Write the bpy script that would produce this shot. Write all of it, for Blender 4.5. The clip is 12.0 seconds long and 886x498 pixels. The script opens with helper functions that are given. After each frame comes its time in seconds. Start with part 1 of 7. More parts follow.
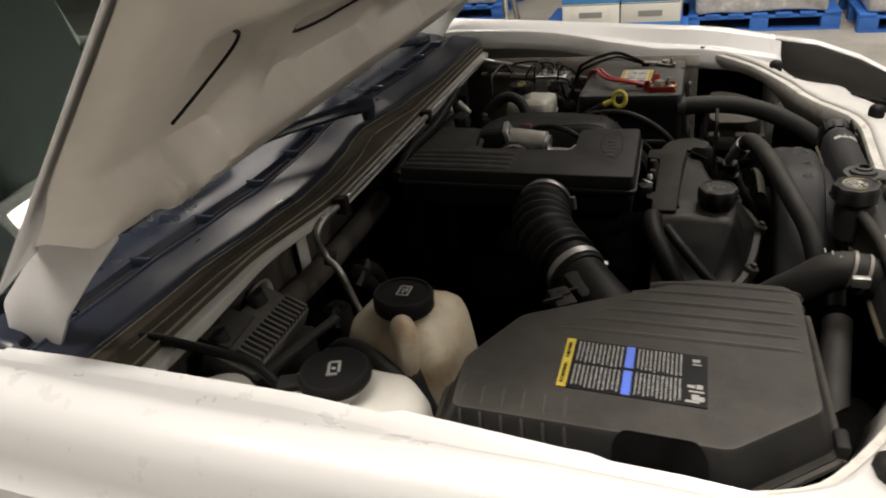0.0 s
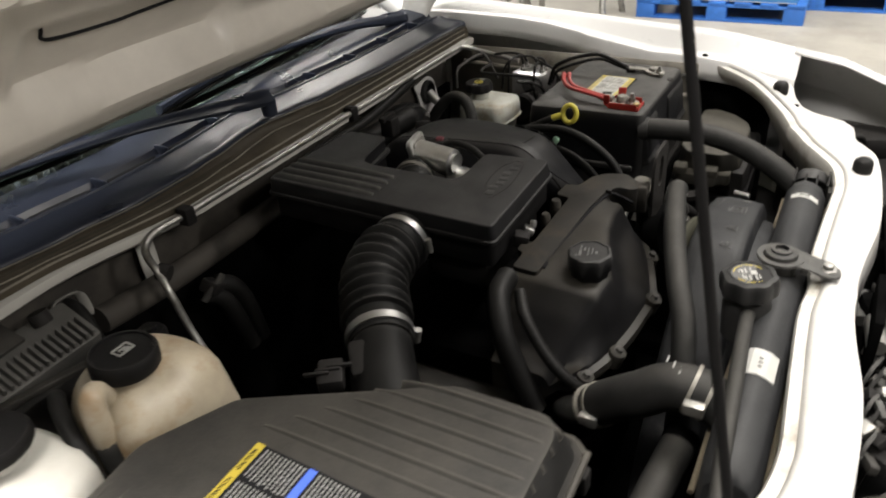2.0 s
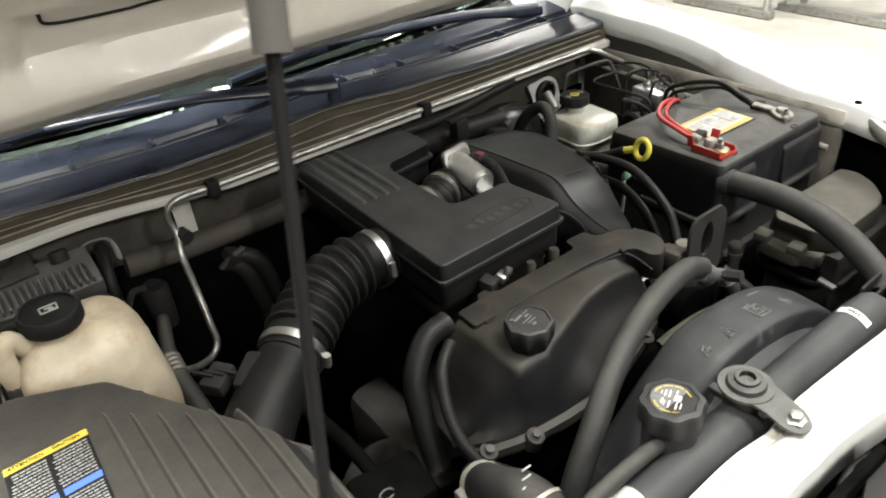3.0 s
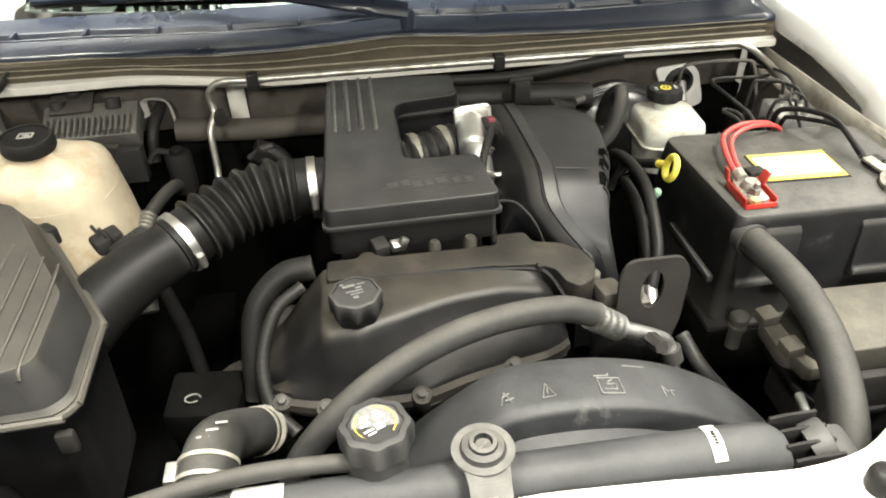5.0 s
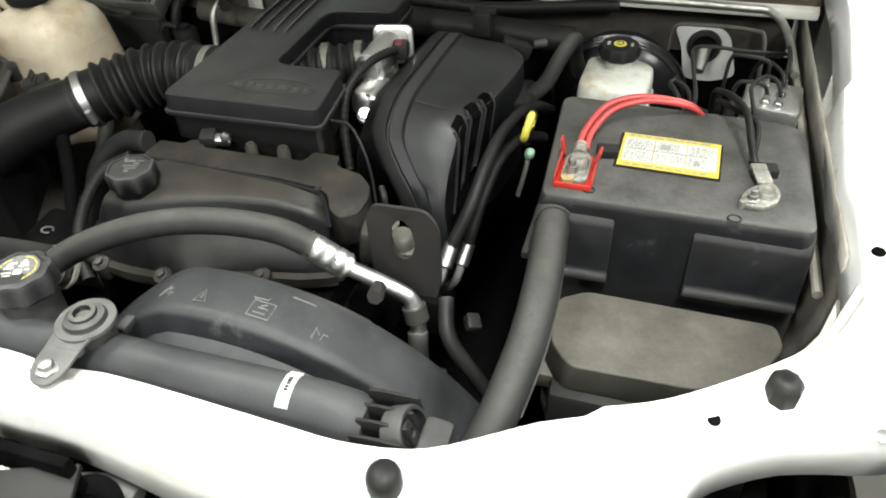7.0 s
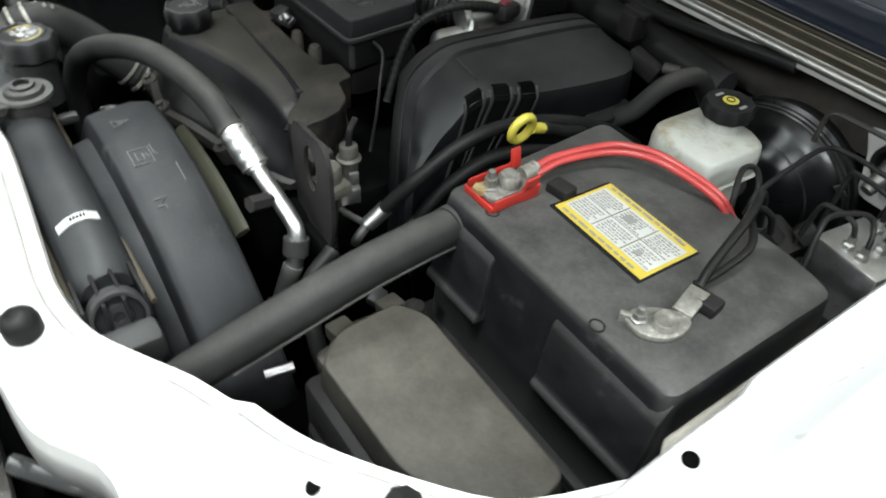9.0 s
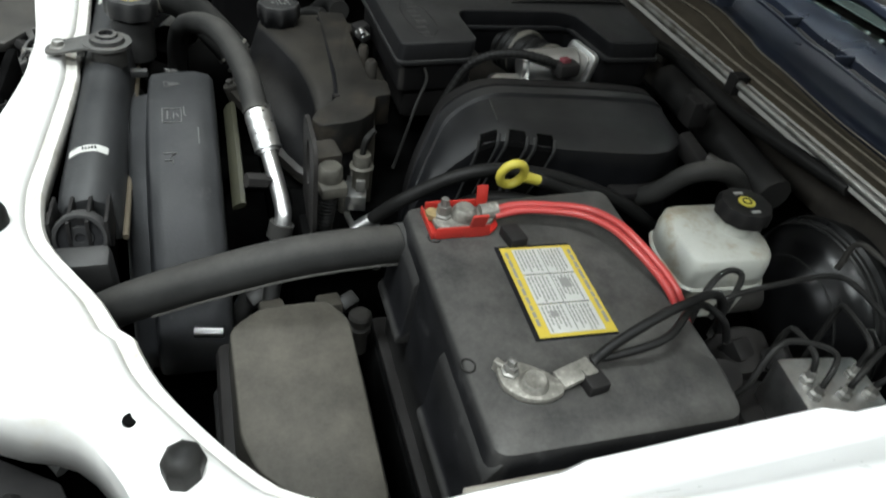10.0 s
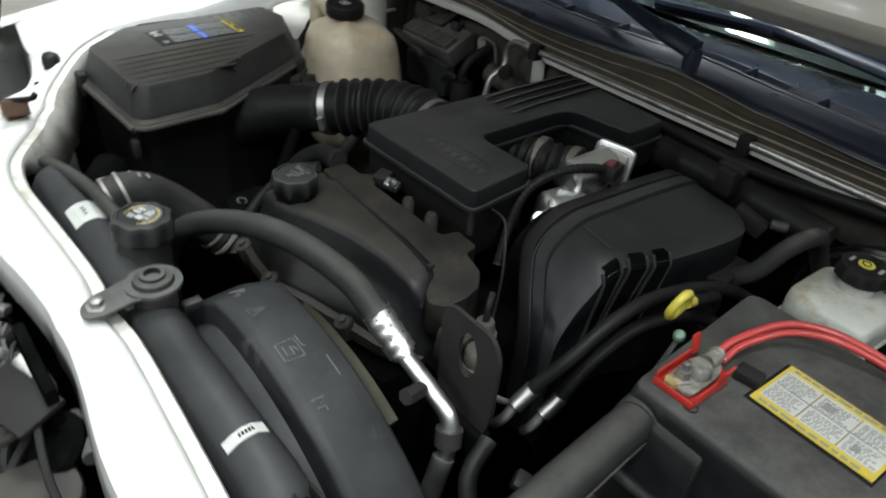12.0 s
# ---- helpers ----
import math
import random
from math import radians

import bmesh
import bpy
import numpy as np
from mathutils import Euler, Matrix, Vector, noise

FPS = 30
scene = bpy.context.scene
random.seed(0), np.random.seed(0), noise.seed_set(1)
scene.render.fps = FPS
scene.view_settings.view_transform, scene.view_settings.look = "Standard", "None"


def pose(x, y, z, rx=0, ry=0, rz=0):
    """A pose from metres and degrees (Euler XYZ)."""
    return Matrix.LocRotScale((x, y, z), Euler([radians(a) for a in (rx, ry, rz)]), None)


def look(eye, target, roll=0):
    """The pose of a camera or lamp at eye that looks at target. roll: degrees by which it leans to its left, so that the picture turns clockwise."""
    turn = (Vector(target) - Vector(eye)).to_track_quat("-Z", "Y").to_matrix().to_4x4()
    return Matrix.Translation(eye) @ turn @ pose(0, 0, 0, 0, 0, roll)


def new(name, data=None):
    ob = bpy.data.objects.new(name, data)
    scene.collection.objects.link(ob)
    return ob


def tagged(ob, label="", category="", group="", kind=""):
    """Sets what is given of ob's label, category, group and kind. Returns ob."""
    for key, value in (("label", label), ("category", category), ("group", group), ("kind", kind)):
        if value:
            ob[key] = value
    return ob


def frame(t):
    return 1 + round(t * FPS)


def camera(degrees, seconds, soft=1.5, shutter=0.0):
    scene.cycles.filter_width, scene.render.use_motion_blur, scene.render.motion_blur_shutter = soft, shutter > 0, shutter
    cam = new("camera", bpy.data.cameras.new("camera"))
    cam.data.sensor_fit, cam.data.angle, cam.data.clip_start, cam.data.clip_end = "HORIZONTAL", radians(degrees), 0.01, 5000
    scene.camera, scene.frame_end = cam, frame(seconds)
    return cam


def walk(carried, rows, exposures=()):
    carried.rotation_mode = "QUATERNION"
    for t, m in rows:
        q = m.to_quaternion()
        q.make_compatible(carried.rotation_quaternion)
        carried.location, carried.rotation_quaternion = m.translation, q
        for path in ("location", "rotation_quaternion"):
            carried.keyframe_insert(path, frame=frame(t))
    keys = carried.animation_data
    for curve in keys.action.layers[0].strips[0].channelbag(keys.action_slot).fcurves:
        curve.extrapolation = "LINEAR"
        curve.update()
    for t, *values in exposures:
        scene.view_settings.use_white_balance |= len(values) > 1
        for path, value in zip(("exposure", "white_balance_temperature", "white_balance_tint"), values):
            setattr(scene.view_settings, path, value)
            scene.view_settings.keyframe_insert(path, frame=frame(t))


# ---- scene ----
cam = camera(63.8, 12.0, soft=1.9, shutter=0.3)
PATH = [
    (0, (-1.229, 0.304, 1.525), (0.408, 0.931, 0.562), -6.5),
    (0.5, (-1.23, 0.186, 1.538), (0.381, 0.863, 0.567), -4.5),
    (1, (-1.173, 0.092, 1.554), (0.391, 0.839, 0.557), -6.3),
    (1.5, (-1.028, 0.044, 1.551), (0.424, 0.883, 0.461), -7.3),
    (2, (-0.88, -0.016, 1.541), (0.56, 0.88, 0.482), -5.1),
    (2.5, (-0.708, -0.17, 1.572), (0.517, 0.98, 0.488), -1.4),
    (2.7, (-0.642, -0.222, 1.574), (0.464, 1.04, 0.486), -3.4),
    (4.3, (-0.16, -0.311, 1.531), (0.33, 1.268, 0.405), -1.2),
    (4.5, (-0.117, -0.334, 1.536), (0.276, 1.247, 0.377), -0.6),
    (5, (-0.045, -0.398, 1.531), (0.149, 1.197, 0.34), -1.8),
    (5.5, (0.064, -0.376, 1.517), (0.134, 1.182, 0.265), -3.7),
    (6, (0.189, -0.324, 1.508), (0.131, 1.203, 0.218), -4.5),
    (6.5, (0.35, -0.323, 1.49), (0.119, 1.168, 0.177), -3.8),
    (7, (0.547, -0.346, 1.496), (0.055, 1.08, 0.182), -3.3),
    (7.2, (0.585, -0.34, 1.493), (0.011, 1.059, 0.185), -3.7),
    (8.8, (0.839, -0.067, 1.431), (-0.25, 0.931, 0.083), 1.8),
    (9, (0.885, -0.027, 1.434), (-0.27, 0.883, 0.078), 4.6),
    (9.5, (0.966, 0.074, 1.432), (-0.306, 0.74, 0.04), 7.7),
    (10, (0.999, 0.144, 1.432), (-0.428, 0.723, 0.157), 9.7),
    (10.5, (0.991, 0.147, 1.437), (-0.529, 0.726, 0.274), 9.9),
    (11, (0.942, 0.1, 1.434), (-0.552, 0.724, 0.26), 12.7),
    (11.5, (0.824, -0.053, 1.458), (-0.576, 0.773, 0.292), 11.2),
    (12, (0.68, -0.154, 1.471), (-0.54, 0.95, 0.333), 5.2),
]
EXPOSURE = [(0.0, -2.1, 7150, 13), (1.0, -2.0, 7050, 12), (1.5, -1.75, 7000, 12), (2.7, -0.8, 6650, 8), (4.3, 0.06, 6950, 5), (5.5, 0.45, 7050, 5), (6.4, 0.12, 6700, 4), (7.2, -0.48, 6350, 3), (8.8, -0.80, 6030, 3), (10.0, -1.28, 6030, 3), (10.5, -1.12, 6030, 3), (11.3, -1.16, 6030, 3), (12.0, -1.5, 6030, 3)]
walk(cam, [(t, look(eye, target, roll)) for t, eye, target, roll in PATH], EXPOSURE)

# ---- world and lights ----
world = bpy.data.worlds.new("hall_air")
world.use_nodes = True
world.node_tree.nodes["Background"].inputs[0].default_value = (0.75, 0.85, 1.0, 1)
world.node_tree.nodes["Background"].inputs[1].default_value = 0.004
scene.world = world


def ceiling_lamp(x, y, z, long, wide, watts, colour=(1.0, 0.985, 0.96)):
    data = bpy.data.lights.new("strip_light", "AREA")
    data.shape, data.size, data.size_y, data.energy, data.color = "RECTANGLE", wide, long, watts, colour
    ob = new("strip_light", data)
    ob.matrix_world = pose(x, y, z)
    return ob


LAMPS = ((-1.8, 1.05, 1150), (1.1, -0.9, 760), (4.6, -1.2, 520), (4.8, 3.2, 520), (-2.0, -6.0, 720), (2.4, -6.0, 720))
for lx, ly, lw in LAMPS:
    ceiling_lamp(lx, ly, 5.1, 2.4, 0.5, lw)


# ---- materials ----
def material(name, col, rough=0.5, metal=0.0, var=0.2, scale=25.0, bump=0.15, fine=350.0, dust=0.0, dust_col=(0.17, 0.15, 0.125),
             coat=0.0, spec=0.5, stain=None, stain_scale=6.0, stain_lo=0.55, transmission=0.0, alpha=1.0, random=0.0):
    m = bpy.data.materials.new(name)
    m.use_nodes = True
    nt = m.node_tree
    nd, ln = nt.nodes, nt.links
    b = nd["Principled BSDF"]
    tc = nd.new("ShaderNodeTexCoord")

    def noise_tex(s, detail=4.0, rough_n=0.6):
        n = nd.new("ShaderNodeTexNoise")
        n.inputs["Scale"].default_value, n.inputs["Detail"].default_value = s, detail
        n.inputs["Roughness"].default_value = rough_n
        ln.new(tc.outputs["Object"], n.inputs["Vector"])
        return n

    def ramp(src, lo, hi):
        r = nd.new("ShaderNodeMapRange")
        r.inputs["From Min"].default_value, r.inputs["From Max"].default_value = lo, hi
        ln.new(src, r.inputs["Value"])
        return r.outputs["Result"]

    def mix(fac, a, c):
        x = nd.new("ShaderNodeMix")
        x.data_type = "RGBA"
        for sock, v in ((x.inputs[0], fac), (x.inputs[6], a), (x.inputs[7], c)):
            if isinstance(v, tuple):
                sock.default_value = (*v, 1)
            elif isinstance(v, float):
                sock.default_value = v
            else:
                ln.new(v, sock)
        return x.outputs[2]

    big, small = noise_tex(scale), noise_tex(fine, 3.0)
    dark = tuple(c * (1 - var) for c in col)
    light = tuple(min(1.0, c * (1 + var)) for c in col)
    out = mix(ramp(big.outputs["Fac"], 0.3, 0.7), dark, light)
    if random:
        info = nd.new("ShaderNodeObjectInfo")
        out = mix(ramp(info.outputs["Random"], 0.0, 1.0), out, tuple(c * (1 - random) for c in col))
    if stain:
        st = noise_tex(stain_scale, 6.0, 0.7)
        out = mix(ramp(st.outputs["Fac"], stain_lo, stain_lo + 0.2), out, stain)
    rough_out = None
    if dust:
        geo = nd.new("ShaderNodeNewGeometry")
        sep = nd.new("ShaderNodeSeparateXYZ")
        ln.new(geo.outputs["Normal"], sep.inputs[0])
        # dust lies on upward faces, its strength raised to carry their lit brightness
        up = ramp(sep.outputs["Z"], 0.55, 1.0)
        dn = noise_tex(14.0, 7.0, 0.7)
        mul = nd.new("ShaderNodeMath")
        mul.operation = "MULTIPLY"
        ln.new(up, mul.inputs[0])
        speck = noise_tex(240.0, 5.0, 0.75)
        both_n = nd.new("ShaderNodeMath")
        both_n.operation = "MULTIPLY_ADD"
        ln.new(ramp(speck.outputs["Fac"], 0.35, 0.70), both_n.inputs[0])
        both_n.inputs[1].default_value = 0.16
        ln.new(ramp(dn.outputs["Fac"], 0.22, 0.80), both_n.inputs[2])
        ln.new(both_n.outputs[0], mul.inputs[1])
        mul2 = nd.new("ShaderNodeMath")
        mul2.operation = "MULTIPLY"
        ln.new(mul.outputs[0], mul2.inputs[0])
        mul2.inputs[1].default_value = dust
        mul2.use_clamp = True
        out = mix(mul2.outputs[0], out, dust_col)
        worn = nd.new("ShaderNodeMath")
        worn.operation = "MULTIPLY"
        ln.new(ramp(geo.outputs["Pointiness"], 0.53, 0.62), worn.inputs[0])
        worn.inputs[1].default_value = 0.55
        out = mix(worn.outputs[0], out, tuple(c * 1.25 for c in dust_col))
    ln.new(out, b.inputs["Base Color"])
    rr = nd.new("ShaderNodeMapRange")
    rr.inputs["To Min"].default_value, rr.inputs["To Max"].default_value = max(0.02, rough - 0.1), min(1.0, rough + 0.1)
    ln.new(big.outputs["Fac"], rr.inputs["Value"])
    ln.new(rr.outputs["Result"], b.inputs["Roughness"])
    b.inputs["Metallic"].default_value = metal
    b.inputs["Specular IOR Level"].default_value = spec
    b.inputs["Coat Weight"].default_value = coat
    b.inputs["Coat Roughness"].default_value = 0.08
    b.inputs["Transmission Weight"].default_value = transmission
    b.inputs["Alpha"].default_value = alpha
    if bump:
        bp = nd.new("ShaderNodeBump")
        bp.inputs["Strength"].default_value, bp.inputs["Distance"].default_value = bump, 0.001
        ln.new(small.outputs["Fac"], bp.inputs["Height"])
        ln.new(bp.outputs["Normal"], b.inputs["Normal"])
    return m


WHITE = material("white_car_paint", (0.60, 0.60, 0.595), 0.3, var=0.008, bump=0.0, coat=0.5)
WHITE_WORN = material("dusty_white_car_paint", (0.50, 0.495, 0.48), 0.42, var=0.05, bump=0.04, coat=0.2, stain=(0.43, 0.40, 0.34), stain_scale=11, stain_lo=0.56)
WHITE_DULL = material("white_primer_panel", (0.43, 0.42, 0.39), 0.5, var=0.06, bump=0.05, stain=(0.25, 0.22, 0.18), stain_scale=7, stain_lo=0.58)
UNDERCOAT = material("hood_inner_paint", (0.56, 0.525, 0.47), 0.42, var=0.05, bump=0.04, coat=0.2, stain=(0.52, 0.48, 0.42), stain_scale=5, stain_lo=0.6)
PLASTIC = material("dusty_black_plastic", (0.0055, 0.0056, 0.0064), 0.5, var=0.3, bump=0.35, dust=0.5, dust_col=(0.058, 0.057, 0.055), spec=0.2)
PLASTIC_DUSTY = material("very_dusty_black_plastic", (0.0065, 0.0066, 0.0075), 0.5, var=0.3, bump=0.35, dust=0.85, dust_col=(0.092, 0.089, 0.082), spec=0.2, stain=(0.040, 0.040, 0.041), stain_scale=24, stain_lo=0.60)
PLASTIC_CLEAN = material("black_plastic", (0.0042, 0.0042, 0.0048), 0.52, var=0.2, bump=0.2, dust=0.25, dust_col=(0.032, 0.030, 0.028), spec=0.08)
PLASTIC_BROWN = material("dirty_black_plastic", (0.006, 0.0058, 0.0056), 0.62, var=0.3, bump=0.4, dust=0.5, dust_col=(0.046, 0.042, 0.036), spec=0.14, stain=(0.026, 0.021, 0.015), stain_scale=24, stain_lo=0.50)
GLOSS_BLACK = material("gloss_black_paint", (0.006, 0.006, 0.0065), 0.3, var=0.2, bump=0.05, dust=0.2, dust_col=(0.05, 0.05, 0.048), spec=0.5)
PLUG_RED = material("dark_red_plastic", (0.09, 0.016, 0.022), 0.5, var=0.2, bump=0.1)
BAND = material("dull_band_steel", (0.085, 0.080, 0.068), 0.5, 0.2, var=0.3, scale=60, bump=0.2)
PLASTIC_COVER = material("dusty_topped_black_cover", (0.0055, 0.0054, 0.0058), 0.45, var=0.3, bump=0.35, dust=0.75, dust_col=(0.040, 0.036, 0.029), spec=0.22)
PLASTIC_GREY = material("grey_black_plastic", (0.018, 0.0178, 0.0175), 0.46, var=0.2, bump=0.3, dust=0.5, dust_col=(0.074, 0.068, 0.058), spec=0.13)
SHROUD = material("worn_blue_black_plastic", (0.012, 0.0125, 0.0138), 0.50, var=0.35, scale=18, bump=0.3, dust=0.6, dust_col=(0.054, 0.0545, 0.0545), spec=0.16, stain=(0.072, 0.071, 0.069), stain_scale=16, stain_lo=0.62)
FUSE_LID = material("brown_dusty_plastic", (0.022, 0.021, 0.018), 0.55, var=0.3, bump=0.35, dust=0.8, dust_col=(0.088, 0.081, 0.067), spec=0.15)
MANIFOLD = material("black_manifold_plastic", (0.0045, 0.0047, 0.0056), 0.42, var=0.3, bump=0.25, dust=0.55, dust_col=(0.036, 0.0355, 0.034), spec=0.25)
# blue in base and dust tone also carries the panel's bluish reflection
COWL = material("blue_black_cowl_plastic", (0.0065, 0.0085, 0.015), 0.30, var=0.3, scale=9, bump=0.2, dust=0.45, dust_col=(0.026, 0.032, 0.048), spec=0.3)
RUBBER = material("black_rubber", (0.005, 0.005, 0.005), 0.46, var=0.25, bump=0.2, dust=0.2, dust_col=(0.035, 0.034, 0.032), spec=0.12)
HOSE = material("dusty_rubber_hose", (0.018, 0.018, 0.0175), 0.58, var=0.25, bump=0.3, dust=0.65, dust_col=(0.082, 0.078, 0.071), spec=0.12)
SEAL = material("brown_dusty_seal", (0.026, 0.0215, 0.015), 0.75, var=0.3, bump=0.4, dust=0.55, dust_col=(0.105, 0.088, 0.064), spec=0.2)
SEAL_EDGE = material("pale_seal_edge", (0.17, 0.152, 0.122), 0.6, var=0.3, bump=0.2)
ALUMINIUM = material("bright_aluminium", (0.38, 0.38, 0.375), 0.38, 1.0, var=0.1, bump=0.1, stain=(0.4, 0.38, 0.34), stain_scale=30, stain_lo=0.6)
FERRULE = material("bright_crimped_aluminium", (0.74, 0.74, 0.735), 0.34, 1.0, var=0.12, scale=60, bump=0.2, stain=(0.42, 0.40, 0.37), stain_scale=60, stain_lo=0.6)
CASTING = material("bright_castings", (0.66, 0.66, 0.65), 0.37, 1.0, var=0.1, scale=45, fine=200, bump=0.18, stain=(0.36, 0.35, 0.33), stain_scale=60, stain_lo=0.62)
STEEL = material("dull_steel", (0.27, 0.265, 0.25), 0.5, 0.9, var=0.15, bump=0.15, stain=(0.28, 0.22, 0.16), stain_scale=40, stain_lo=0.6)
ZINC = material("dull_zinc_plate", (0.062, 0.061, 0.058), 0.6, 0.0, var=0.25, scale=40, bump=0.25, spec=0.25, stain=(0.09, 0.08, 0.065), stain_scale=35, stain_lo=0.56)
PIPE = material("zinc_pipe", (0.36, 0.355, 0.335), 0.42, 0.85, var=0.2, scale=30, bump=0.1, stain=(0.16, 0.14, 0.11), stain_scale=25, stain_lo=0.52)
CLAMP = material("dull_spring_clamp", (0.20, 0.19, 0.165), 0.5, 0.3, var=0.25, scale=50, bump=0.15, stain=(0.10, 0.085, 0.06), stain_scale=30, stain_lo=0.55)
RUST = material("rusty_steel", (0.095, 0.054, 0.036), 0.8, 0.2, var=0.35, scale=60, bump=0.5)
CAST = material("grimy_cast_metal", (0.028, 0.026, 0.023), 0.65, 0.1, var=0.35, scale=40, bump=0.5)
# near-black; on deep bay parts it puts their shade into the colour
DARK = material("deep_shade_black", (0.003, 0.003, 0.003), 0.85, 0.0, var=0.4, bump=0.3, spec=0.0)
BOTTLE = material("yellowed_bottle_plastic", (0.37, 0.32, 0.24), 0.42, var=0.12, bump=0.1, stain=(0.26, 0.17, 0.09), stain_scale=11, stain_lo=0.50)
BOTTLE_WHITE = material("milky_bottle_plastic", (0.48, 0.47, 0.43), 0.4, var=0.08, bump=0.1, stain=(0.50, 0.44, 0.33), stain_scale=9, stain_lo=0.6)
RESERVOIR = material("translucent_reservoir", (0.38, 0.385, 0.35), 0.32, var=0.06, bump=0.05, stain=(0.24, 0.20, 0.13), stain_scale=20, stain_lo=0.48)
RED = material("red_plastic", (0.30, 0.0075, 0.0055), 0.36, var=0.2, bump=0.12, dust=0.12, dust_col=(0.28, 0.05, 0.035))
RED_CABLE = material("red_cable_rubber", (0.32, 0.030, 0.029), 0.36, var=0.15, bump=0.1, dust=0.1, dust_col=(0.26, 0.07, 0.055))
YELLOW = material("yellow_plastic", (0.44, 0.38, 0.05), 0.45, var=0.1, bump=0.1, stain=(0.3, 0.25, 0.08), stain_scale=50, stain_lo=0.6)
LABEL_YELLOW = material("label_yellow", (0.40, 0.31, 0.040), 0.4, var=0.05, bump=0.0)
LABEL_WHITE = material("label_white", (0.37, 0.37, 0.35), 0.45, var=0.10, bump=0.0)
LABEL_BLACK = material("label_black", (0.008, 0.008, 0.009), 0.5, var=0.1, bump=0.0, spec=0.1)
LABEL_BLUE = material("label_blue", (0.06, 0.13, 0.55), 0.4, var=0.05, bump=0.0)
PRINT_DARK = material("print_dark", (0.17, 0.17, 0.16), 0.5, var=0.05, bump=0.0)
MARK_WORN = material("worn_raised_plastic", (0.085, 0.084, 0.082), 0.6, var=0.3, scale=200, bump=0.2)
PRINT_GREY = material("print_grey", (0.24, 0.24, 0.23), 0.5, var=0.05, bump=0.0)
LEAD = material("battery_lead", (0.20, 0.192, 0.17), 0.5, 0.5, var=0.4, scale=120, bump=0.6, stain=(0.52, 0.51, 0.47), stain_scale=60, stain_lo=0.58)
GREEN_CAP = material("pale_green_plastic", (0.16, 0.27, 0.19), 0.5, var=0.15, bump=0.1)
BRASS = material("corroded_brass", (0.42, 0.32, 0.16), 0.5, 0.7, var=0.3, scale=90, bump=0.4)
GLASS = material("tinted_glass", (0.40, 0.50, 0.46), 0.03, var=0.02, bump=0.0, transmission=1.0)
CLOTH = material("grey_seat_cloth", (0.085, 0.092, 0.088), 0.9, var=0.15, bump=0.4)
CONCRETE = material("concrete_floor", (0.34, 0.325, 0.29), 0.55, var=0.12, scale=3, fine=120, bump=0.2, stain=(0.24, 0.225, 0.20), stain_scale=1.2, stain_lo=0.5)
WALL = material("painted_wall", (0.20, 0.20, 0.19), 0.8, var=0.05, scale=2, bump=0.1)
CEILING = material("steel_deck_ceiling", (0.10, 0.10, 0.098), 0.7, var=0.05, scale=2, bump=0.1)
PALLET_BLUE = material("blue_pallet_paint", (0.03, 0.16, 0.55), 0.55, var=0.2, bump=0.3, random=0.2)
CARTON = material("white_carton", (0.68, 0.67, 0.62), 0.6, var=0.06, bump=0.1, random=0.15)
CARTON_BLUE = material("carton_blue_print", (0.05, 0.22, 0.50), 0.5, var=0.08, bump=0.05)
FILM = material("shrink_wrap", (0.42, 0.41, 0.40), 0.25, var=0.35, scale=8, bump=0.6, fine=18, spec=0.8)
GREEN_STEEL = material("dark_green_steel", (0.02, 0.045, 0.035), 0.5, var=0.2, bump=0.1)
for link in list(GLASS.node_tree.nodes["Principled BSDF"].inputs["Roughness"].links):
    GLASS.node_tree.links.remove(link)
GLASS.node_tree.nodes["Principled BSDF"].inputs["Roughness"].default_value = 0.0
LIGHT_PANEL = material("lamp_panel", (0.9, 0.9, 0.88), 0.4, var=0.0, bump=0.0)
LIGHT_PANEL.node_tree.nodes["Principled BSDF"].inputs["Emission Color"].default_value = (1, 0.96, 0.9, 1)
LIGHT_PANEL.node_tree.nodes["Principled BSDF"].inputs["Emission Strength"].default_value = 6.0

# ---- mesh helpers ----
BASE = {}


def thing(name, at, label="", category="", group="", kind=""):
    """An Empty at the base of a thing."""
    ob = new(name)
    ob.empty_display_size = 0.02
    ob.location = at
    BASE[ob] = Vector(at)
    return tagged(ob, label, category, group, kind)


def part(name, bm, mat, parent=None, label="", angle=38.0, smooth=True):
    """Links a bmesh, given in world metres, as one mesh object under a thing or a part."""
    me = bpy.data.meshes.new(name)
    at = BASE[parent] if parent else Vector((0, 0, 0))
    bmesh.ops.translate(bm, verts=bm.verts, vec=-at)
    bmesh.ops.recalc_face_normals(bm, faces=bm.faces)
    bm.to_mesh(me)
    bm.free()
    me.materials.append(mat)
    if smooth:
        me.polygons.foreach_set("use_smooth", [True] * len(me.polygons))
        me.set_sharp_from_angle(angle=radians(angle))
    ob = new(name, me)
    if parent:
        ob.parent = parent
        BASE[ob] = at
    else:
        BASE[ob] = Vector((0, 0, 0))
    if label:
        tagged(ob, label)
    return ob


def nb():
    return bmesh.new()


def bevel(bm, faces, width, seg=2, limit=25.0):
    if width <= 0:
        return
    edges = {e for f in faces for e in f.edges if len(e.link_faces) == 2 and e.calc_face_angle(0) > radians(limit)}
    bmesh.ops.bevel(bm, geom=list(edges), offset=width, segments=seg, profile=0.5, affect="EDGES", clamp_overlap=True)


def box(bm, c, s, bev=0.0, rot=None, seg=2):
    r = bmesh.ops.create_cube(bm, size=1.0)
    m = Matrix.LocRotScale(Vector(c), Euler([radians(a) for a in rot]) if rot else None, Vector(s))
    bmesh.ops.transform(bm, matrix=m, verts=r["verts"])
    bevel(bm, {f for v in r["verts"] for f in v.link_faces}, bev, seg)
    return bm


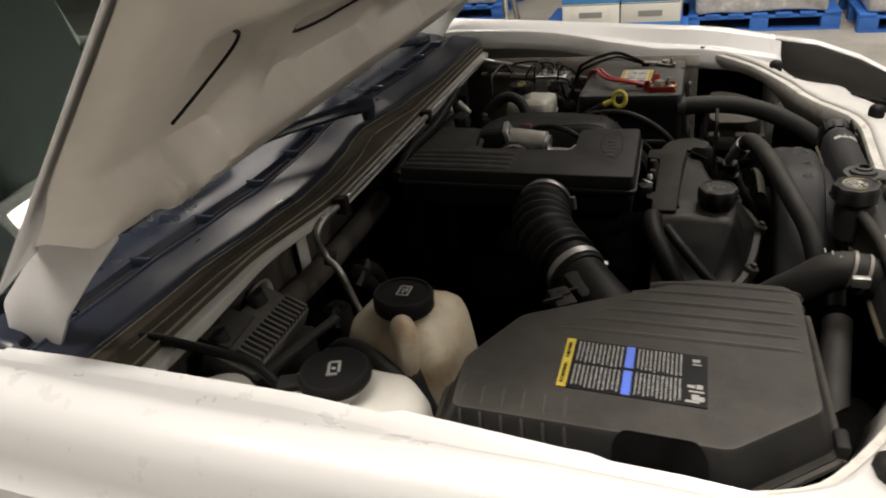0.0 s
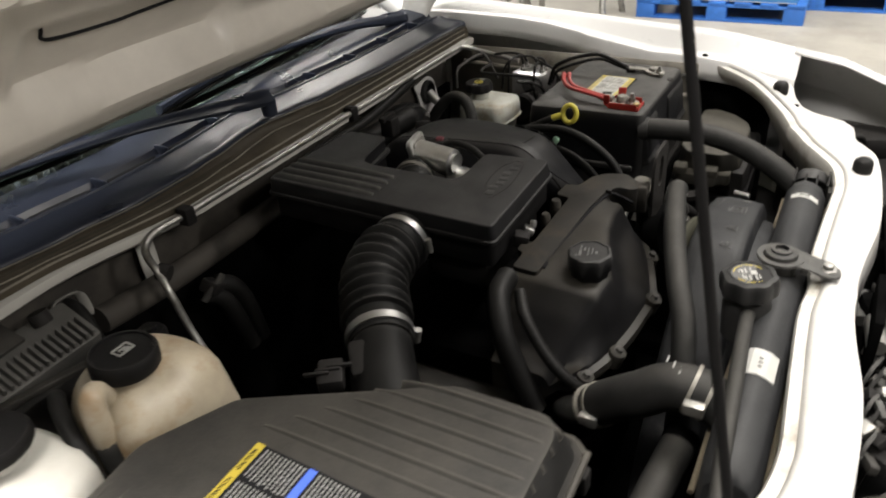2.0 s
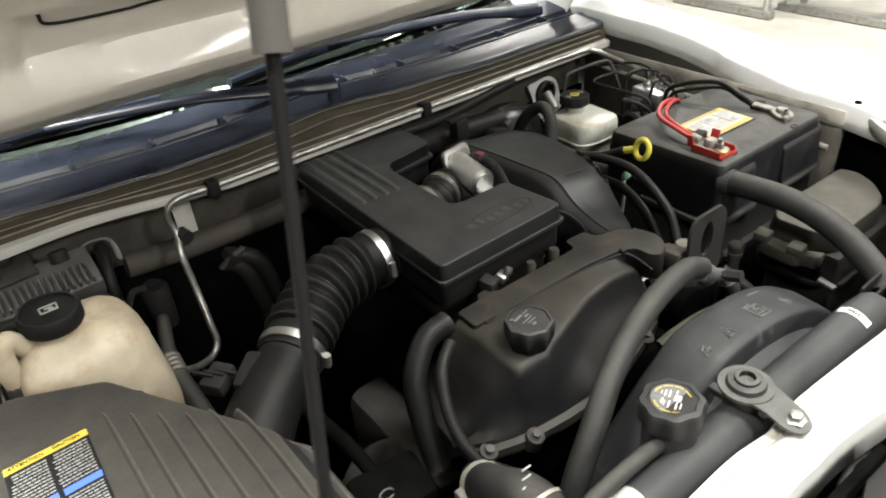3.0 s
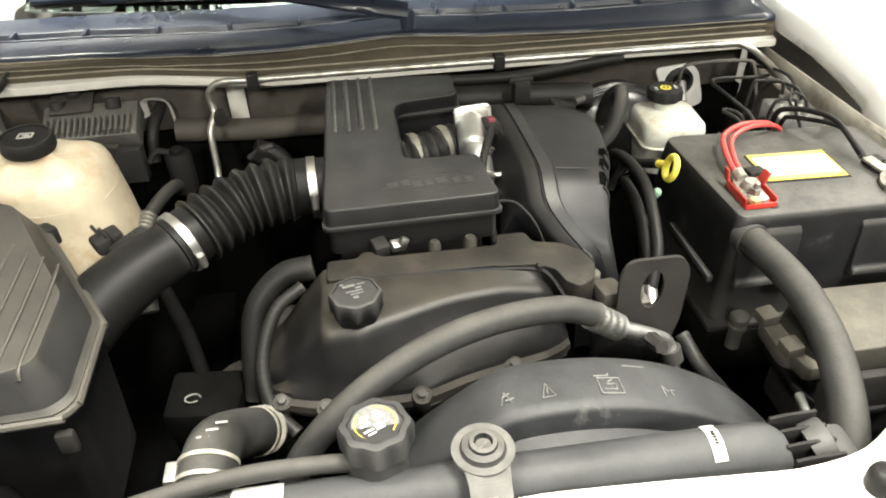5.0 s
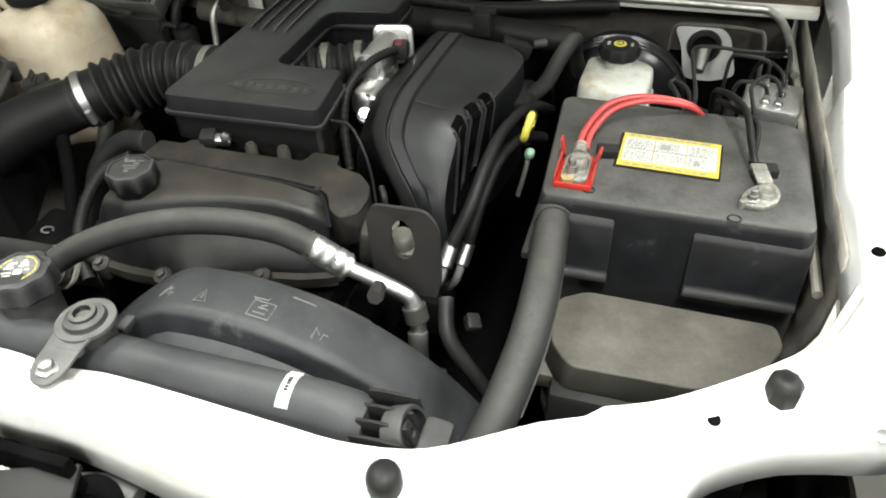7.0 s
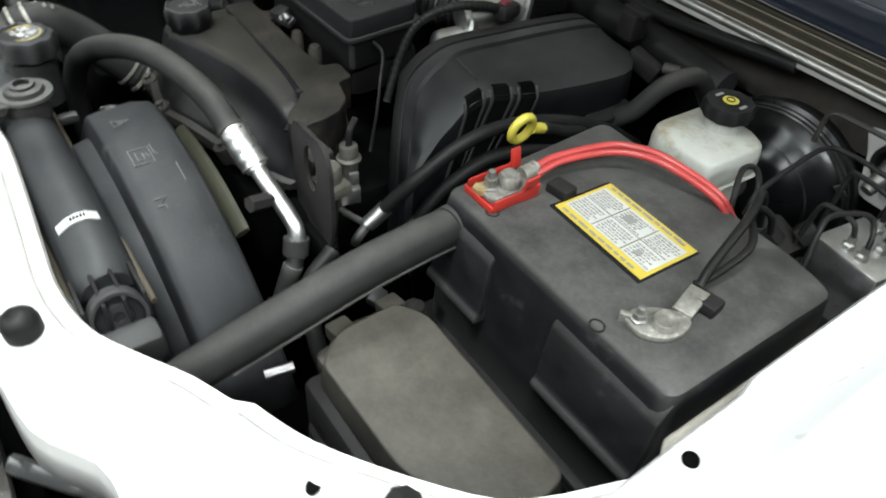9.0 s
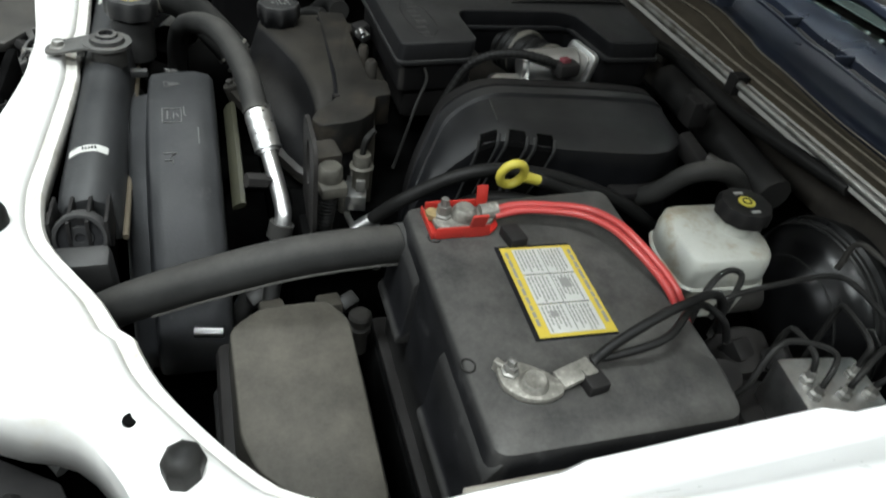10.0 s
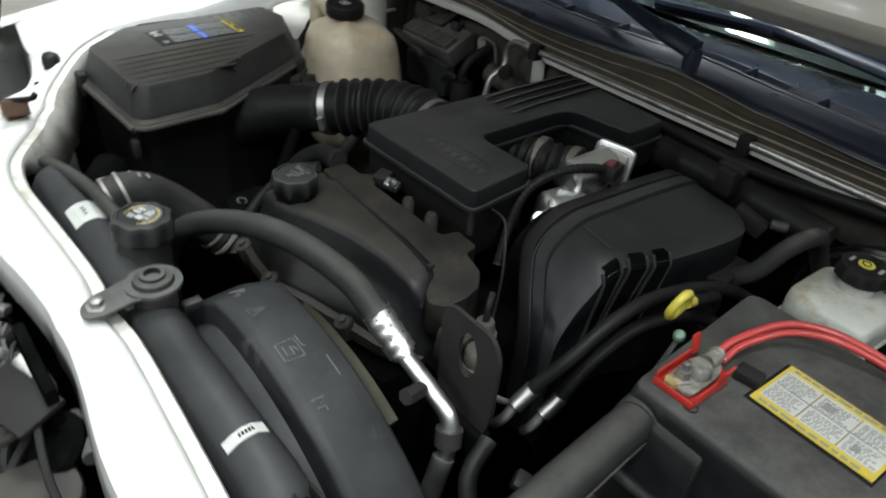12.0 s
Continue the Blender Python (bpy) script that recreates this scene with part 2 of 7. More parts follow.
def ring_faces(bm, rings, cap=True, closed=True):
    vs = [[bm.verts.new(p) for p in r] for r in rings]
    n = len(vs[0])
    faces = []
    for a, b in zip(vs, vs[1:]):
        for i in range(n if closed else n - 1):
            j = (i + 1) % n
            faces.append(bm.faces.new((a[i], a[j], b[j], b[i])))
    if cap and closed:
        faces.append(bm.faces.new(list(reversed(vs[0]))))
        faces.append(bm.faces.new(vs[-1]))
    return faces


def axes(axis, a, b, c):
    return {"z": (a, b, c), "y": (a, c, b), "x": (c, a, b)}[axis]


def prism(bm, pts, lo, hi, axis="z", bev=0.0, seg=2, grow=0.0, limit=25.0):
    """A polygon swept from lo to hi; grow: metres by which the low end is wider."""
    cx, cy = sum(p[0] for p in pts) / len(pts), sum(p[1] for p in pts) / len(pts)

    def spread(p):
        d = math.hypot(p[0] - cx, p[1] - cy) or 1
        return (p[0] + (p[0] - cx) / d * grow, p[1] + (p[1] - cy) / d * grow)

    f = ring_faces(bm, [[axes(axis, *spread(p), lo) for p in pts], [axes(axis, *p, hi) for p in pts]])
    bmesh.ops.recalc_face_normals(bm, faces=f)
    bevel(bm, f, bev, seg, limit)
    return bm


def round_poly(pts, r=0.02, n=4):
    """The polygon with its corners rounded."""
    out = []
    k = len(pts)
    for i, p in enumerate(pts):
        p, a, b = Vector(p), Vector(pts[i - 1]), Vector(pts[(i + 1) % k])
        q = min(r, (a - p).length * 0.45, (b - p).length * 0.45)
        s, e = p + (a - p).normalized() * q, p + (b - p).normalized() * q
        for j in range(n + 1):
            u = j / n
            out.append(tuple(s * (1 - u) ** 2 + p * 2 * u * (1 - u) + e * u * u))
    return out


def spline(pts, per=8):
    """Catmull-Rom through the points."""
    p = [Vector(q) for q in pts]
    p = [p[0] * 2 - p[1]] + p + [p[-1] * 2 - p[-2]]
    out = []
    for i in range(1, len(p) - 2):
        for j in range(per):
            u = j / per
            a, b, c, d = p[i - 1], p[i], p[i + 1], p[i + 2]
            out.append(0.5 * (2 * b + (c - a) * u + (2 * a - 5 * b + 4 * c - d) * u * u + (3 * b - a - 3 * c + d) * u ** 3))
    out.append(p[-2])
    return out


def tube(bm, pts, r, n=12, per=8, curve=True, shape=None, flat=1.0, cap=True):
    """A tube along the points; shape(u) scales its radius, u runs from 0 to 1."""
    path = spline(pts, per) if curve and len(pts) > 2 else [Vector(q) for q in pts]
    if not curve or len(pts) == 2:
        if shape:
            a, b = path[0], path[-1]
            path = [a.lerp(b, i / (per * 4)) for i in range(per * 4 + 1)]
    rings = []
    side = None
    for i, p in enumerate(path):
        d = (path[min(i + 1, len(path) - 1)] - path[max(i - 1, 0)]).normalized()
        if side is None:
            side = d.orthogonal().normalized()
        side = (side - d * side.dot(d)).normalized()
        up = d.cross(side)
        k = r * (shape(i / (len(path) - 1)) if shape else 1.0)
        rings.append([p + side * math.cos(2 * math.pi * j / n) * k + up * math.sin(2 * math.pi * j / n) * k * flat for j in range(n)])
    ring_faces(bm, rings, cap)
    return bm


def lathe(bm, profile, at, way=(0, 0, 1), n=24, lobes=0, lobe=0.0):
    """Turns (radius, height) pairs round the axis at, way."""
    q = Vector(way).normalized().to_track_quat("Z", "Y")
    rings = []
    for r, h in profile:
        ring = []
        for j in range(n):
            a = 2 * math.pi * j / n
            k = max(r, 0.0002) * (1 + (lobe * math.cos(lobes * a) if lobes and r > profile[0][0] * 0.5 else 0))
            ring.append(Vector(at) + q @ Vector((k * math.cos(a), k * math.sin(a), h)))
        rings.append(ring)
    ring_faces(bm, rings)
    return bm


def writing(name, text, size, m, mat, parent, depth=0.0004):
    """Letters of the built-in font as a mesh."""
    cu = bpy.data.curves.new(name, "FONT")
    cu.body, cu.size, cu.extrude, cu.align_x, cu.align_y, cu.resolution_u = text, size, depth, "CENTER", "CENTER", 2
    tmp = bpy.data.objects.new(name, cu)
    scene.collection.objects.link(tmp)
    me = bpy.data.meshes.new_from_object(tmp.evaluated_get(bpy.context.evaluated_depsgraph_get()))
    bpy.data.objects.remove(tmp)
    bpy.data.curves.remove(cu)
    bm = nb()
    bm.from_mesh(me)
    bpy.data.meshes.remove(me)
    bmesh.ops.transform(bm, matrix=m, verts=bm.verts)
    return part(name, bm, mat, parent, smooth=False)


MID = 0.02


def mirror_x(p):
    return (2 * MID - p[0], *p[1:])

# ---- the hall ----
APRON = material("dirty_painted_apron", (0.19, 0.176, 0.15), 0.65, var=0.2, bump=0.2, stain=(0.07, 0.062, 0.05), stain_scale=8, stain_lo=0.5)

bm = nb()
box(bm, (1.0, 0.5, -0.05), (22, 22, 0.1))
tagged(part("floor", bm, CONCRETE, smooth=False), "worn grey concrete warehouse floor", "floor", kind="structure")
bm = nb()
box(bm, (1.0, 0.5, 6.05), (22, 22, 0.1))
for i in range(12):
    box(bm, (1.0, -9.5 + i * 1.8, 5.9), (21.8, 0.12, 0.2))
tagged(part("ceiling", bm, CEILING, smooth=False), "grey steel warehouse ceiling with beams", "ceiling", kind="structure")
for nm, c, s in (("wall_north", (1, 11.6, 3), (22.4, 0.2, 6.2)), ("wall_south", (1, -10.6, 3), (22.4, 0.2, 6.2)),
                 ("wall_east", (12.1, 0.5, 3), (0.2, 22, 6.2)), ("wall_west", (-10.1, 0.5, 3), (0.2, 22, 6.2))):
    bm = nb()
    box(bm, c, s)
    tagged(part(nm, bm, WALL, smooth=False), "plain painted warehouse wall", "wall", kind="structure")


def pallet(x, y):
    """A blue wooden pallet, 1.2 by 1.0 m."""
    p = thing("pallet", (x, y, 0), "blue painted wooden pallet on the concrete floor", "pallet", "pallets")
    for k in (-0.44, 0, 0.44):
        for j in (-0.53, 0, 0.53):
            part("block", box(nb(), (x + k, y + j, 0.06), (0.1, 0.14, 0.09), 0.004), PALLET_BLUE, p)
        part("bottom_board", box(nb(), (x + k, y, 0.0085), (0.1, 1.2, 0.017), 0.002), PALLET_BLUE, p)
    for j in range(7):
        part("deck_board", box(nb(), (x, y - 0.54 + j * 0.18, 0.135), (1.0, 0.12, 0.02), 0.002), PALLET_BLUE, p)
    for j in (-0.44, 0, 0.44):
        part("stringer", box(nb(), (x + j, y, 0.115), (0.1, 1.2, 0.02), 0.002), PALLET_BLUE, p)
    return p


def carton(x, y, z, sx, sy, sz, stripe=True):
    c = thing("carton", (x, y, z), "white cardboard carton with a blue printed base, stacked on a pallet", "box", "cartons on the pallets")
    part("carton_body", box(nb(), (x, y, z + sz / 2), (sx, sy, sz), 0.006), CARTON, c)
    part("printed_band", box(nb(), (x, y, z + sz * 0.16), (sx + 0.002, sy + 0.002, sz * 0.26), 0.004), CARTON_BLUE, c, "blue printed band")
    part("tape", box(nb(), (x - sx * 0.51, y, z + sz * 0.62), (0.003, sy * 0.4, sz * 0.22)), PRINT_GREY, c, "grey printed block")
    return c


def wrapped_load(x, y, sx, sy, sz):
    w = thing("wrapped_load", (x, y, 0.145), "goods wrapped in grey stretch film on a blue pallet", "pallet load", "wrapped loads")
    bm = nb()
    box(bm, (x, y, 0.146 + sz / 2), (sx, sy, sz), 0.03, seg=3)
    bmesh.ops.subdivide_edges(bm, edges=bm.edges[:], cuts=5, use_grid_fill=True)
    for v in bm.verts:
        v.co += Vector(noise.noise_vector(v.co * 5)) * 0.018
    for v in bm.verts:
        v.co.z = max(v.co.z, 0.146)
    part("film", bm, FILM, w)
    for k in range(3):
        part("film_fold", tube(nb(), [(x - sx / 2 - 0.012, y - sy / 2, 0.3 + 0.2 * k), (x - sx / 2 - 0.02, y, 0.34 + 0.2 * k), (x - sx / 2 - 0.012, y + sy / 2, 0.28 + 0.2 * k)], 0.006, 6), FILM, w)
    return w


for px_, py_ in ((5.30, 0.95), (5.75, -0.20), (5.6, -1.5), (6.6, 2.75), (4.9, 3.75)):
    pallet(px_, py_)
for j in range(2):
    for k in range(4):
        carton(5.04, 0.64 + 0.47 * j, 0.146 + 0.205 * k, 0.44, 0.46, 0.2)
        carton(5.50, 0.64 + 0.47 * j, 0.146 + 0.205 * k, 0.44, 0.46, 0.2)
wrapped_load(5.75, -0.20, 0.96, 1.0, 0.75)
wrapped_load(5.6, -1.5, 0.96, 1.1, 0.6)
wrapped_load(6.6, 2.75, 0.9, 1.0, 0.9)


def trestle(x, y):
    """A welded steel A-stand."""
    t = thing("steel_trestle", (x, y, 0), "pale grey welded steel trestle on the floor", "stand", "trestles")
    for s in (-0.35, 0.35):
        part("leg", tube(nb(), [(x, y + s, 0.0), (x + 0.22, y + s * 0.7, 0.85)], 0.025, 8), PIPE, t)
        part("leg", tube(nb(), [(x + 0.5, y + s, 0.0), (x + 0.28, y + s * 0.7, 0.85)], 0.025, 8), PIPE, t)
        part("brace", tube(nb(), [(x + 0.06, y + s, 0.22), (x + 0.44, y + s, 0.22)], 0.018, 8), PIPE, t)
    part("foot_rail", box(nb(), (x, y, 0.03), (0.06, 0.8, 0.05), 0.004), PIPE, t)
    part("top_beam", box(nb(), (x + 0.25, y, 0.88), (0.12, 0.9, 0.08), 0.006), PIPE, t)
    return t


for tx, ty in ((4.45, 2.05), (4.2, 2.75)):
    trestle(tx, ty)
for rx_ in (2.35, 3.1):
    rack = thing("rack_post", (7.2, rx_, 0), "dark green steel storage rack upright", "rack", "rack uprights")
    part("upright", box(nb(), (7.2, rx_, 1.5), (0.09, 0.09, 3.0), 0.006), GREEN_STEEL, rack)
    part("foot_plate", box(nb(), (7.2, rx_, 0.006), (0.16, 0.14, 0.012), 0.002), GREEN_STEEL, rack)
for lx, ly, lw in LAMPS:
    lamp = thing("high_bay_lamp", (lx, ly, 5.16), "long white high bay strip lamp under the ceiling", "lamp", "ceiling lamps")
    part("housing", box(nb(), (lx, ly, 5.22), (0.56, 2.5, 0.08), 0.01), LIGHT_PANEL, lamp)
    part("hanger", box(nb(), (lx, ly, 5.63), (0.03, 0.03, 0.75)), STEEL, lamp)

# ---- the truck's body ----
truck = thing("pickup_truck", (MID, 1.0, 0), "white pickup truck with its hood propped open", "truck")


def both(make):
    """Runs make(f) for the far side and its mirror."""
    for s in (False, True):
        make(mirror_x if s else (lambda p: tuple(p)))


def lip_z(y):
    return 1.012 + 0.058 * (y - 0.276)


SECTION = ((0.757, -0.045), (0.763, -0.030), (0.765, -0.004), (0.768, 0.0), (0.798, 0.001), (0.803, 0.005), (0.824, 0.036), (0.830, 0.041), (0.842, 0.044),
           (0.858, 0.042), (0.874, 0.034), (0.886, 0.015), (0.893, -0.02), (0.897, -0.045), (0.906, -0.055), (0.912, -0.2), (0.914, -0.50))


def fender(side):
    ys = [0.085, 0.10, 0.16, 0.22, 0.285, 0.31, 0.35, 0.372, 0.40, 0.50, 0.555, 0.575, 0.66, 0.75, 0.95, 1.12, 1.3]
    rings = []
    for y in ys:
        cut = 0.005 if y < 0.36 else 0.009 if y > 0.565 else 0.0
        low = max(0.0, 0.25 - y) * 0.12
        splay = 0.018 * min(1.0, max(0.0, (y - 0.42) / 0.34))
        up = 0.028 * min(1.0, max(0.0, (y - 0.40) / 0.28)) - 0.014 * max(0.0, y - 0.85) / 0.2
        rings.append([side((x + splay + (cut if x < 0.79 else 0), y, lip_z(y) + dz - low + (up if x < 0.81 else 0))) for x, dz in SECTION])
    bm = nb()
    ring_faces(bm, rings, cap=False, closed=False)
    # nose of the fender, running forward over the headlamp
    nose = []
    for y in (0.10, 0.0, -0.10, -0.18, -0.24):
        k = (0.10 - y) / 0.34
        nose.append([side((x - 0.10 * k * k, y, lip_z(y) + dz - 0.018 - 0.10 * k * k)) for x, dz in SECTION[6:]])
    ring_faces(bm, nose, cap=False, closed=False)
    ob = part("fender", bm, WHITE, truck)
    so = ob.modifiers.new("sheet", "SOLIDIFY")
    so.thickness, so.offset = 0.0016, -1


both(fender)

INNER = [(0.02, -0.026), (0.08, -0.020), (0.171, -0.023), (0.281, -0.029), (0.335, -0.031), (0.402, -0.021), (0.455, 0.008), (0.497, 0.034), (0.540, 0.053), (0.552, 0.065), (0.566, 0.069),
         (0.60, 0.082), (0.64, 0.104), (0.690, 0.137), (0.727, 0.167), (0.748, 0.199), (0.765, 0.236), (0.786, 0.276)]
OUTER = [(0.84, 0.125), (0.80, 0.092), (0.71, 0.07), (0.640, 0.028), (0.606, -0.04), (0.54, -0.05), (0.494, -0.08), (0.45, -0.092), (0.36, -0.100), (0.27, -0.103),
         (0.2, -0.10), (0.13, -0.09), (0.06, -0.083), (0.02, -0.084)]


def panel_z(y):
    return 0.965 + max(0.0, y - 0.05) * 0.2


def support_sheet(deep):
    inn = [(p[0], p[1], 0) for p in spline([(*p, 0) for p in INNER], 3)]
    out = [(p[0], p[1], 0) for p in spline([(*p, 0) for p in reversed(OUTER)], 3)]
    n = 44

    def resample(line):
        line = [Vector(p) for p in line]
        d = [0]
        for a, b in zip(line, line[1:]):
            d.append(d[-1] + (b - a).length)
        res, j = [], 0
        for i in range(n):
            s = d[-1] * i / (n - 1)
            while j < len(d) - 2 and d[j + 1] < s:
                j += 1
            u = (s - d[j]) / (d[j + 1] - d[j])
            res.append(line[j].lerp(line[j + 1], u))
        return res

    a, b = resample(inn), resample(out)
    half = []
    for p, q in zip(a, b):
        w = (q - p).normalized()
        z = panel_z(p.y)
        zq = panel_z(q.y)
        far = abs(p.x - MID)
        drop = 0.034 + 0.030 * min(1.0, max(0.0, (far - 0.33) / 0.05)) * min(1.0, max(0.0, (0.66 - far) / 0.08))
        lean = 0.004
        if deep:
            k = min(1.0, max(0.0, (far - 0.40) / 0.04)) * min(1.0, max(0.0, (0.76 - far) / 0.14))
            drop, lean = 0.034 + 0.036 * k, 0.004 - 0.026 * k
        prof = [(p + w * lean, z - drop), (p, z - 0.012), (p + w * 0.002, z - 0.0075), (p + w * 0.008, z - 0.0085), (p + w * 0.015, z - 0.006), (p + w * 0.021, z - 0.0005), (p + w * 0.026, z + 0.0005),
                (p.lerp(q, 0.55), (z + zq) / 2 - 0.002), (q - w * 0.010, zq - 0.003), (q - w * 0.002, zq - 0.009), (q, zq - 0.022), (q + w * 0.004, zq - 0.055)]
        half.append([(v.x, v.y, h) for v, h in prof])
    return half


half = support_sheet(False)
rings = [[mirror_x(p) for p in r] for r in reversed(support_sheet(True))][:-1] + half
bm = nb()
ring_faces(bm, [r[4:] for r in rings], cap=False, closed=False)
support = part("radiator_support", bm, WHITE_WORN, truck, "white painted sheet metal radiator support")
so = support.modifiers.new("sheet", "SOLIDIFY")
so.thickness, so.offset = 0.0014, 1
# grime plus the lip's shading, both put into a darker white
LIP_PAINT = material("grubby_shaded_white_paint", (0.46, 0.45, 0.42), 0.5, var=0.12, scale=30, bump=0.05, stain=(0.20, 0.175, 0.13), stain_scale=16, stain_lo=0.52)
bm = nb()
ring_faces(bm, [r[:5] for r in rings], cap=False, closed=False)
ob = part("support_lip", bm, LIP_PAINT, support, "grubby rolled inner lip of the support, coloured darker for its shade")
so = ob.modifiers.new("sheet", "SOLIDIFY")
so.thickness, so.offset = 0.0014, 1


def corner_sheet(side):
    """White sheet that joins the support to the fender flange."""
    pts = [(0.705, 0.128), (0.742, 0.168), (0.768, 0.222), (0.7785, 0.28), (0.7785, 0.372), (0.83, 0.372), (0.845, 0.25), (0.848, 0.11), (0.78, 0.085)]
    bm = nb()
    prism(bm, [side((*p, 0))[:2] for p in pts], -0.012, -0.0095, "z")
    for v in bm.verts:
        v.co.z += min(panel_z(v.co.y), lip_z(v.co.y))
    part("corner_sheet", bm, WHITE_WORN, support, smooth=False)


both(corner_sheet)


def sheet_hole(x, y, z, r, way=(0, 0, 1)):
    part("sheet_hole", lathe(nb(), [(r, -0.0015), (r, 0.0), (r * 0.94, 0.0012), (r * 0.9, 0.0014)], (x, y, z), way, 16), DARK, support, "dark round hole")


for hx, hy in ((0.643, 0.066), ):
    sheet_hole(hx, hy, panel_z(hy) + 0.003, 0.0062)
    sheet_hole(2 * MID - hx, hy, panel_z(hy) + 0.003, 0.0062)
for hx, hy in ((0.786, 0.278), (0.800, 0.71)):
    sheet_hole(hx, hy, lip_z(hy) + 0.002, 0.0065)


def rubber_stop(x, y, z, sides):
    r = thing("hood_stop", (x, y, z), "black rubber hood stop on the white panel", "rubber stop", "hood stops")
    part("rubber_button", lathe(nb(), [(0.0145, -0.004), (0.0155, 0.003), (0.0155, 0.015), (0.0135, 0.021), (0.0095, 0.0245), (0.004, 0.0255), (0.001, 0.0256)], (x, y, z), n=sides), RUBBER, r)
    part("stud", lathe(nb(), [(0.003, 0.0), (0.003, 0.0205), (0.0005, 0.021)], (x, y, z), n=8), DARK, r)


for sx, sy in ((0.698, 0.104), (2 * MID - 0.698, 0.104), (0.388, -0.066)):
    rubber_stop(sx, sy, panel_z(sy) - 0.001, 8 if sy > 0 else 18)


def apron(side):
    bm = nb()
    ring_faces(bm, [[side(p) for p in ((0.765, y, 1.0), (0.772, y, 0.94), (0.770, y, 0.88), (0.745, y, 0.80), (0.74, y, 0.62), (0.70, y, 0.45))] for y in (0.285, 0.32, 0.385, 0.45, 0.55, 0.75, 0.93)], cap=False, closed=False)
    ob = part("inner_fender", bm, APRON, truck, "dirty pale inner fender panel")
    so = ob.modifiers.new("sheet", "SOLIDIFY")
    so.thickness = 0.004
    part("flange_seam", tube(nb(), [side((0.757, 0.30, 0.925)), side((0.757, 0.39, 0.93)), side((0.757, 0.6, 0.945)), side((0.752, 0.88, 0.96))], 0.006, 8), APRON, ob)


both(apron)


def liner(side):
    # near-black sheet added ahead of the inner fender, painting the shaded gap
    bm = nb()
    ring_faces(bm, [[side(p) for p in ((0.785, y, 0.955), (0.785, y, 0.90), (0.76, y, 0.70), (0.72, y, 0.45))] for y in (0.12, 0.20, 0.287)], cap=False, closed=False)
    ob = part("wheel_arch_liner", bm, DARK, truck, "near-black sheet standing for the shaded bay side")
    so = ob.modifiers.new("sheet", "SOLIDIFY")
    so.thickness = 0.004


both(liner)

bm = nb()
# lower wall in near-black, which paints the shade low in the bay
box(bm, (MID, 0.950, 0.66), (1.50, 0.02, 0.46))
firewall = part("firewall", bm, DARK, truck, "insulated firewall, near-black for the deep shade of the bay")
FIREWALL = material("grimy_brown_firewall", (0.038, 0.033, 0.027), 0.8, var=0.3, scale=14, bump=0.3, stain=(0.012, 0.010, 0.008), stain_scale=9, stain_lo=0.5)
part("firewall_panel", box(nb(), (MID, 0.950, 0.952), (1.48, 0.018, 0.116), 0.004), FIREWALL, firewall, "dusty brown upper firewall panel")
LIP = [(-0.78, 0.962), (-0.55, 0.951), (-0.38, 0.928), (-0.28, 0.914), (-0.18, 0.915), (-0.09, 0.925), (0.0, 0.941), (0.05, 0.946), (0.12, 0.933), (0.21, 0.914), (0.42, 0.895), (0.60, 0.893), (0.80, 0.890)]


def lip_y(x):
    """Front edge of the cowl panel, which wanders in plan."""
    for (a, ya), (b, yb) in zip(LIP, LIP[1:]):
        if x <= b:
            u = max(0.0, (x - a) / (b - a))
            return ya + (yb - ya) * u * u * (3 - 2 * u)
    return LIP[-1][1]


COWL_X = [-0.76 + 0.02 * i for i in range(78)]


def seal_foot(x):
    """Front foot of the seal, set back and raised toward one end."""
    u = min(1.0, max(0.0, (-0.20 - x) / 0.28))
    u = u * u * (3 - 2 * u)
    return 0.880 + 0.025 * u, 0.010 * u


bm = nb()
rings = []
for x in COWL_X:
    fy, up = seal_foot(x)
    lip_w = 0.014 if x > -0.2 else 0.006 + 0.012 * min(1.0, max(0.0, (-0.40 - x) / 0.2))
    rings.append([(x, fy + dy - (lip_w if dy <= 0 else 0), z + up) for dy, z in ((0.0, 1.000), (-0.001, 1.010), (0.0, 1.014), (0.030, 1.0215), (0.055, 1.022), (0.055, 1.010), (0.018, 1.002), (0.012, 0.990), (0.008, 0.990))])
ring_faces(bm, rings)
part("firewall_ledge", bm, WHITE_DULL, truck, "dusty white painted ledge under the cowl seal")

SEAL_Y = ((1.0, 1.048), (0.97, 1.0465), (0.80, 1.043), (0.62, 1.0415), (0.52, 1.036), (0.46, 1.037), (0.40, 1.0385), (0.34, 1.035), (0.2, 1.030), (0.08, 1.0285), (0.0, 1.027), (0.0, 1.010))
bm = nb()
ring_faces(bm, [[(x, seal_foot(x)[0] + (lip_y(x) - seal_foot(x)[0]) * u + (0.0015 * math.sin(21 * x) if 0 < u < 1 else 0), z + seal_foot(x)[1] * (1 - u)) for u, z in SEAL_Y] for x in COWL_X], cap=False, closed=False)
seal = part("cowl_seal", bm, SEAL, truck, "brown dusty folded rubber seal")
so = seal.modifiers.new("sheet", "SOLIDIFY")
so.thickness = 0.003
# the line by the lip paints the light that the cowl edge catches
for back, z, r in ((0.034, 1.0400, 0.0010), (0.006, 1.0485, 0.0009)):
    part("seal_edge", tube(nb(), [(x, max(seal_foot(x)[0] + 0.002, lip_y(x) - back), z + (0.003 if back > 0.02 and x < -0.4 else 0)) for x in COWL_X[::2]], r, 6, per=2), SEAL_EDGE, seal, "pale edge line of the seal")

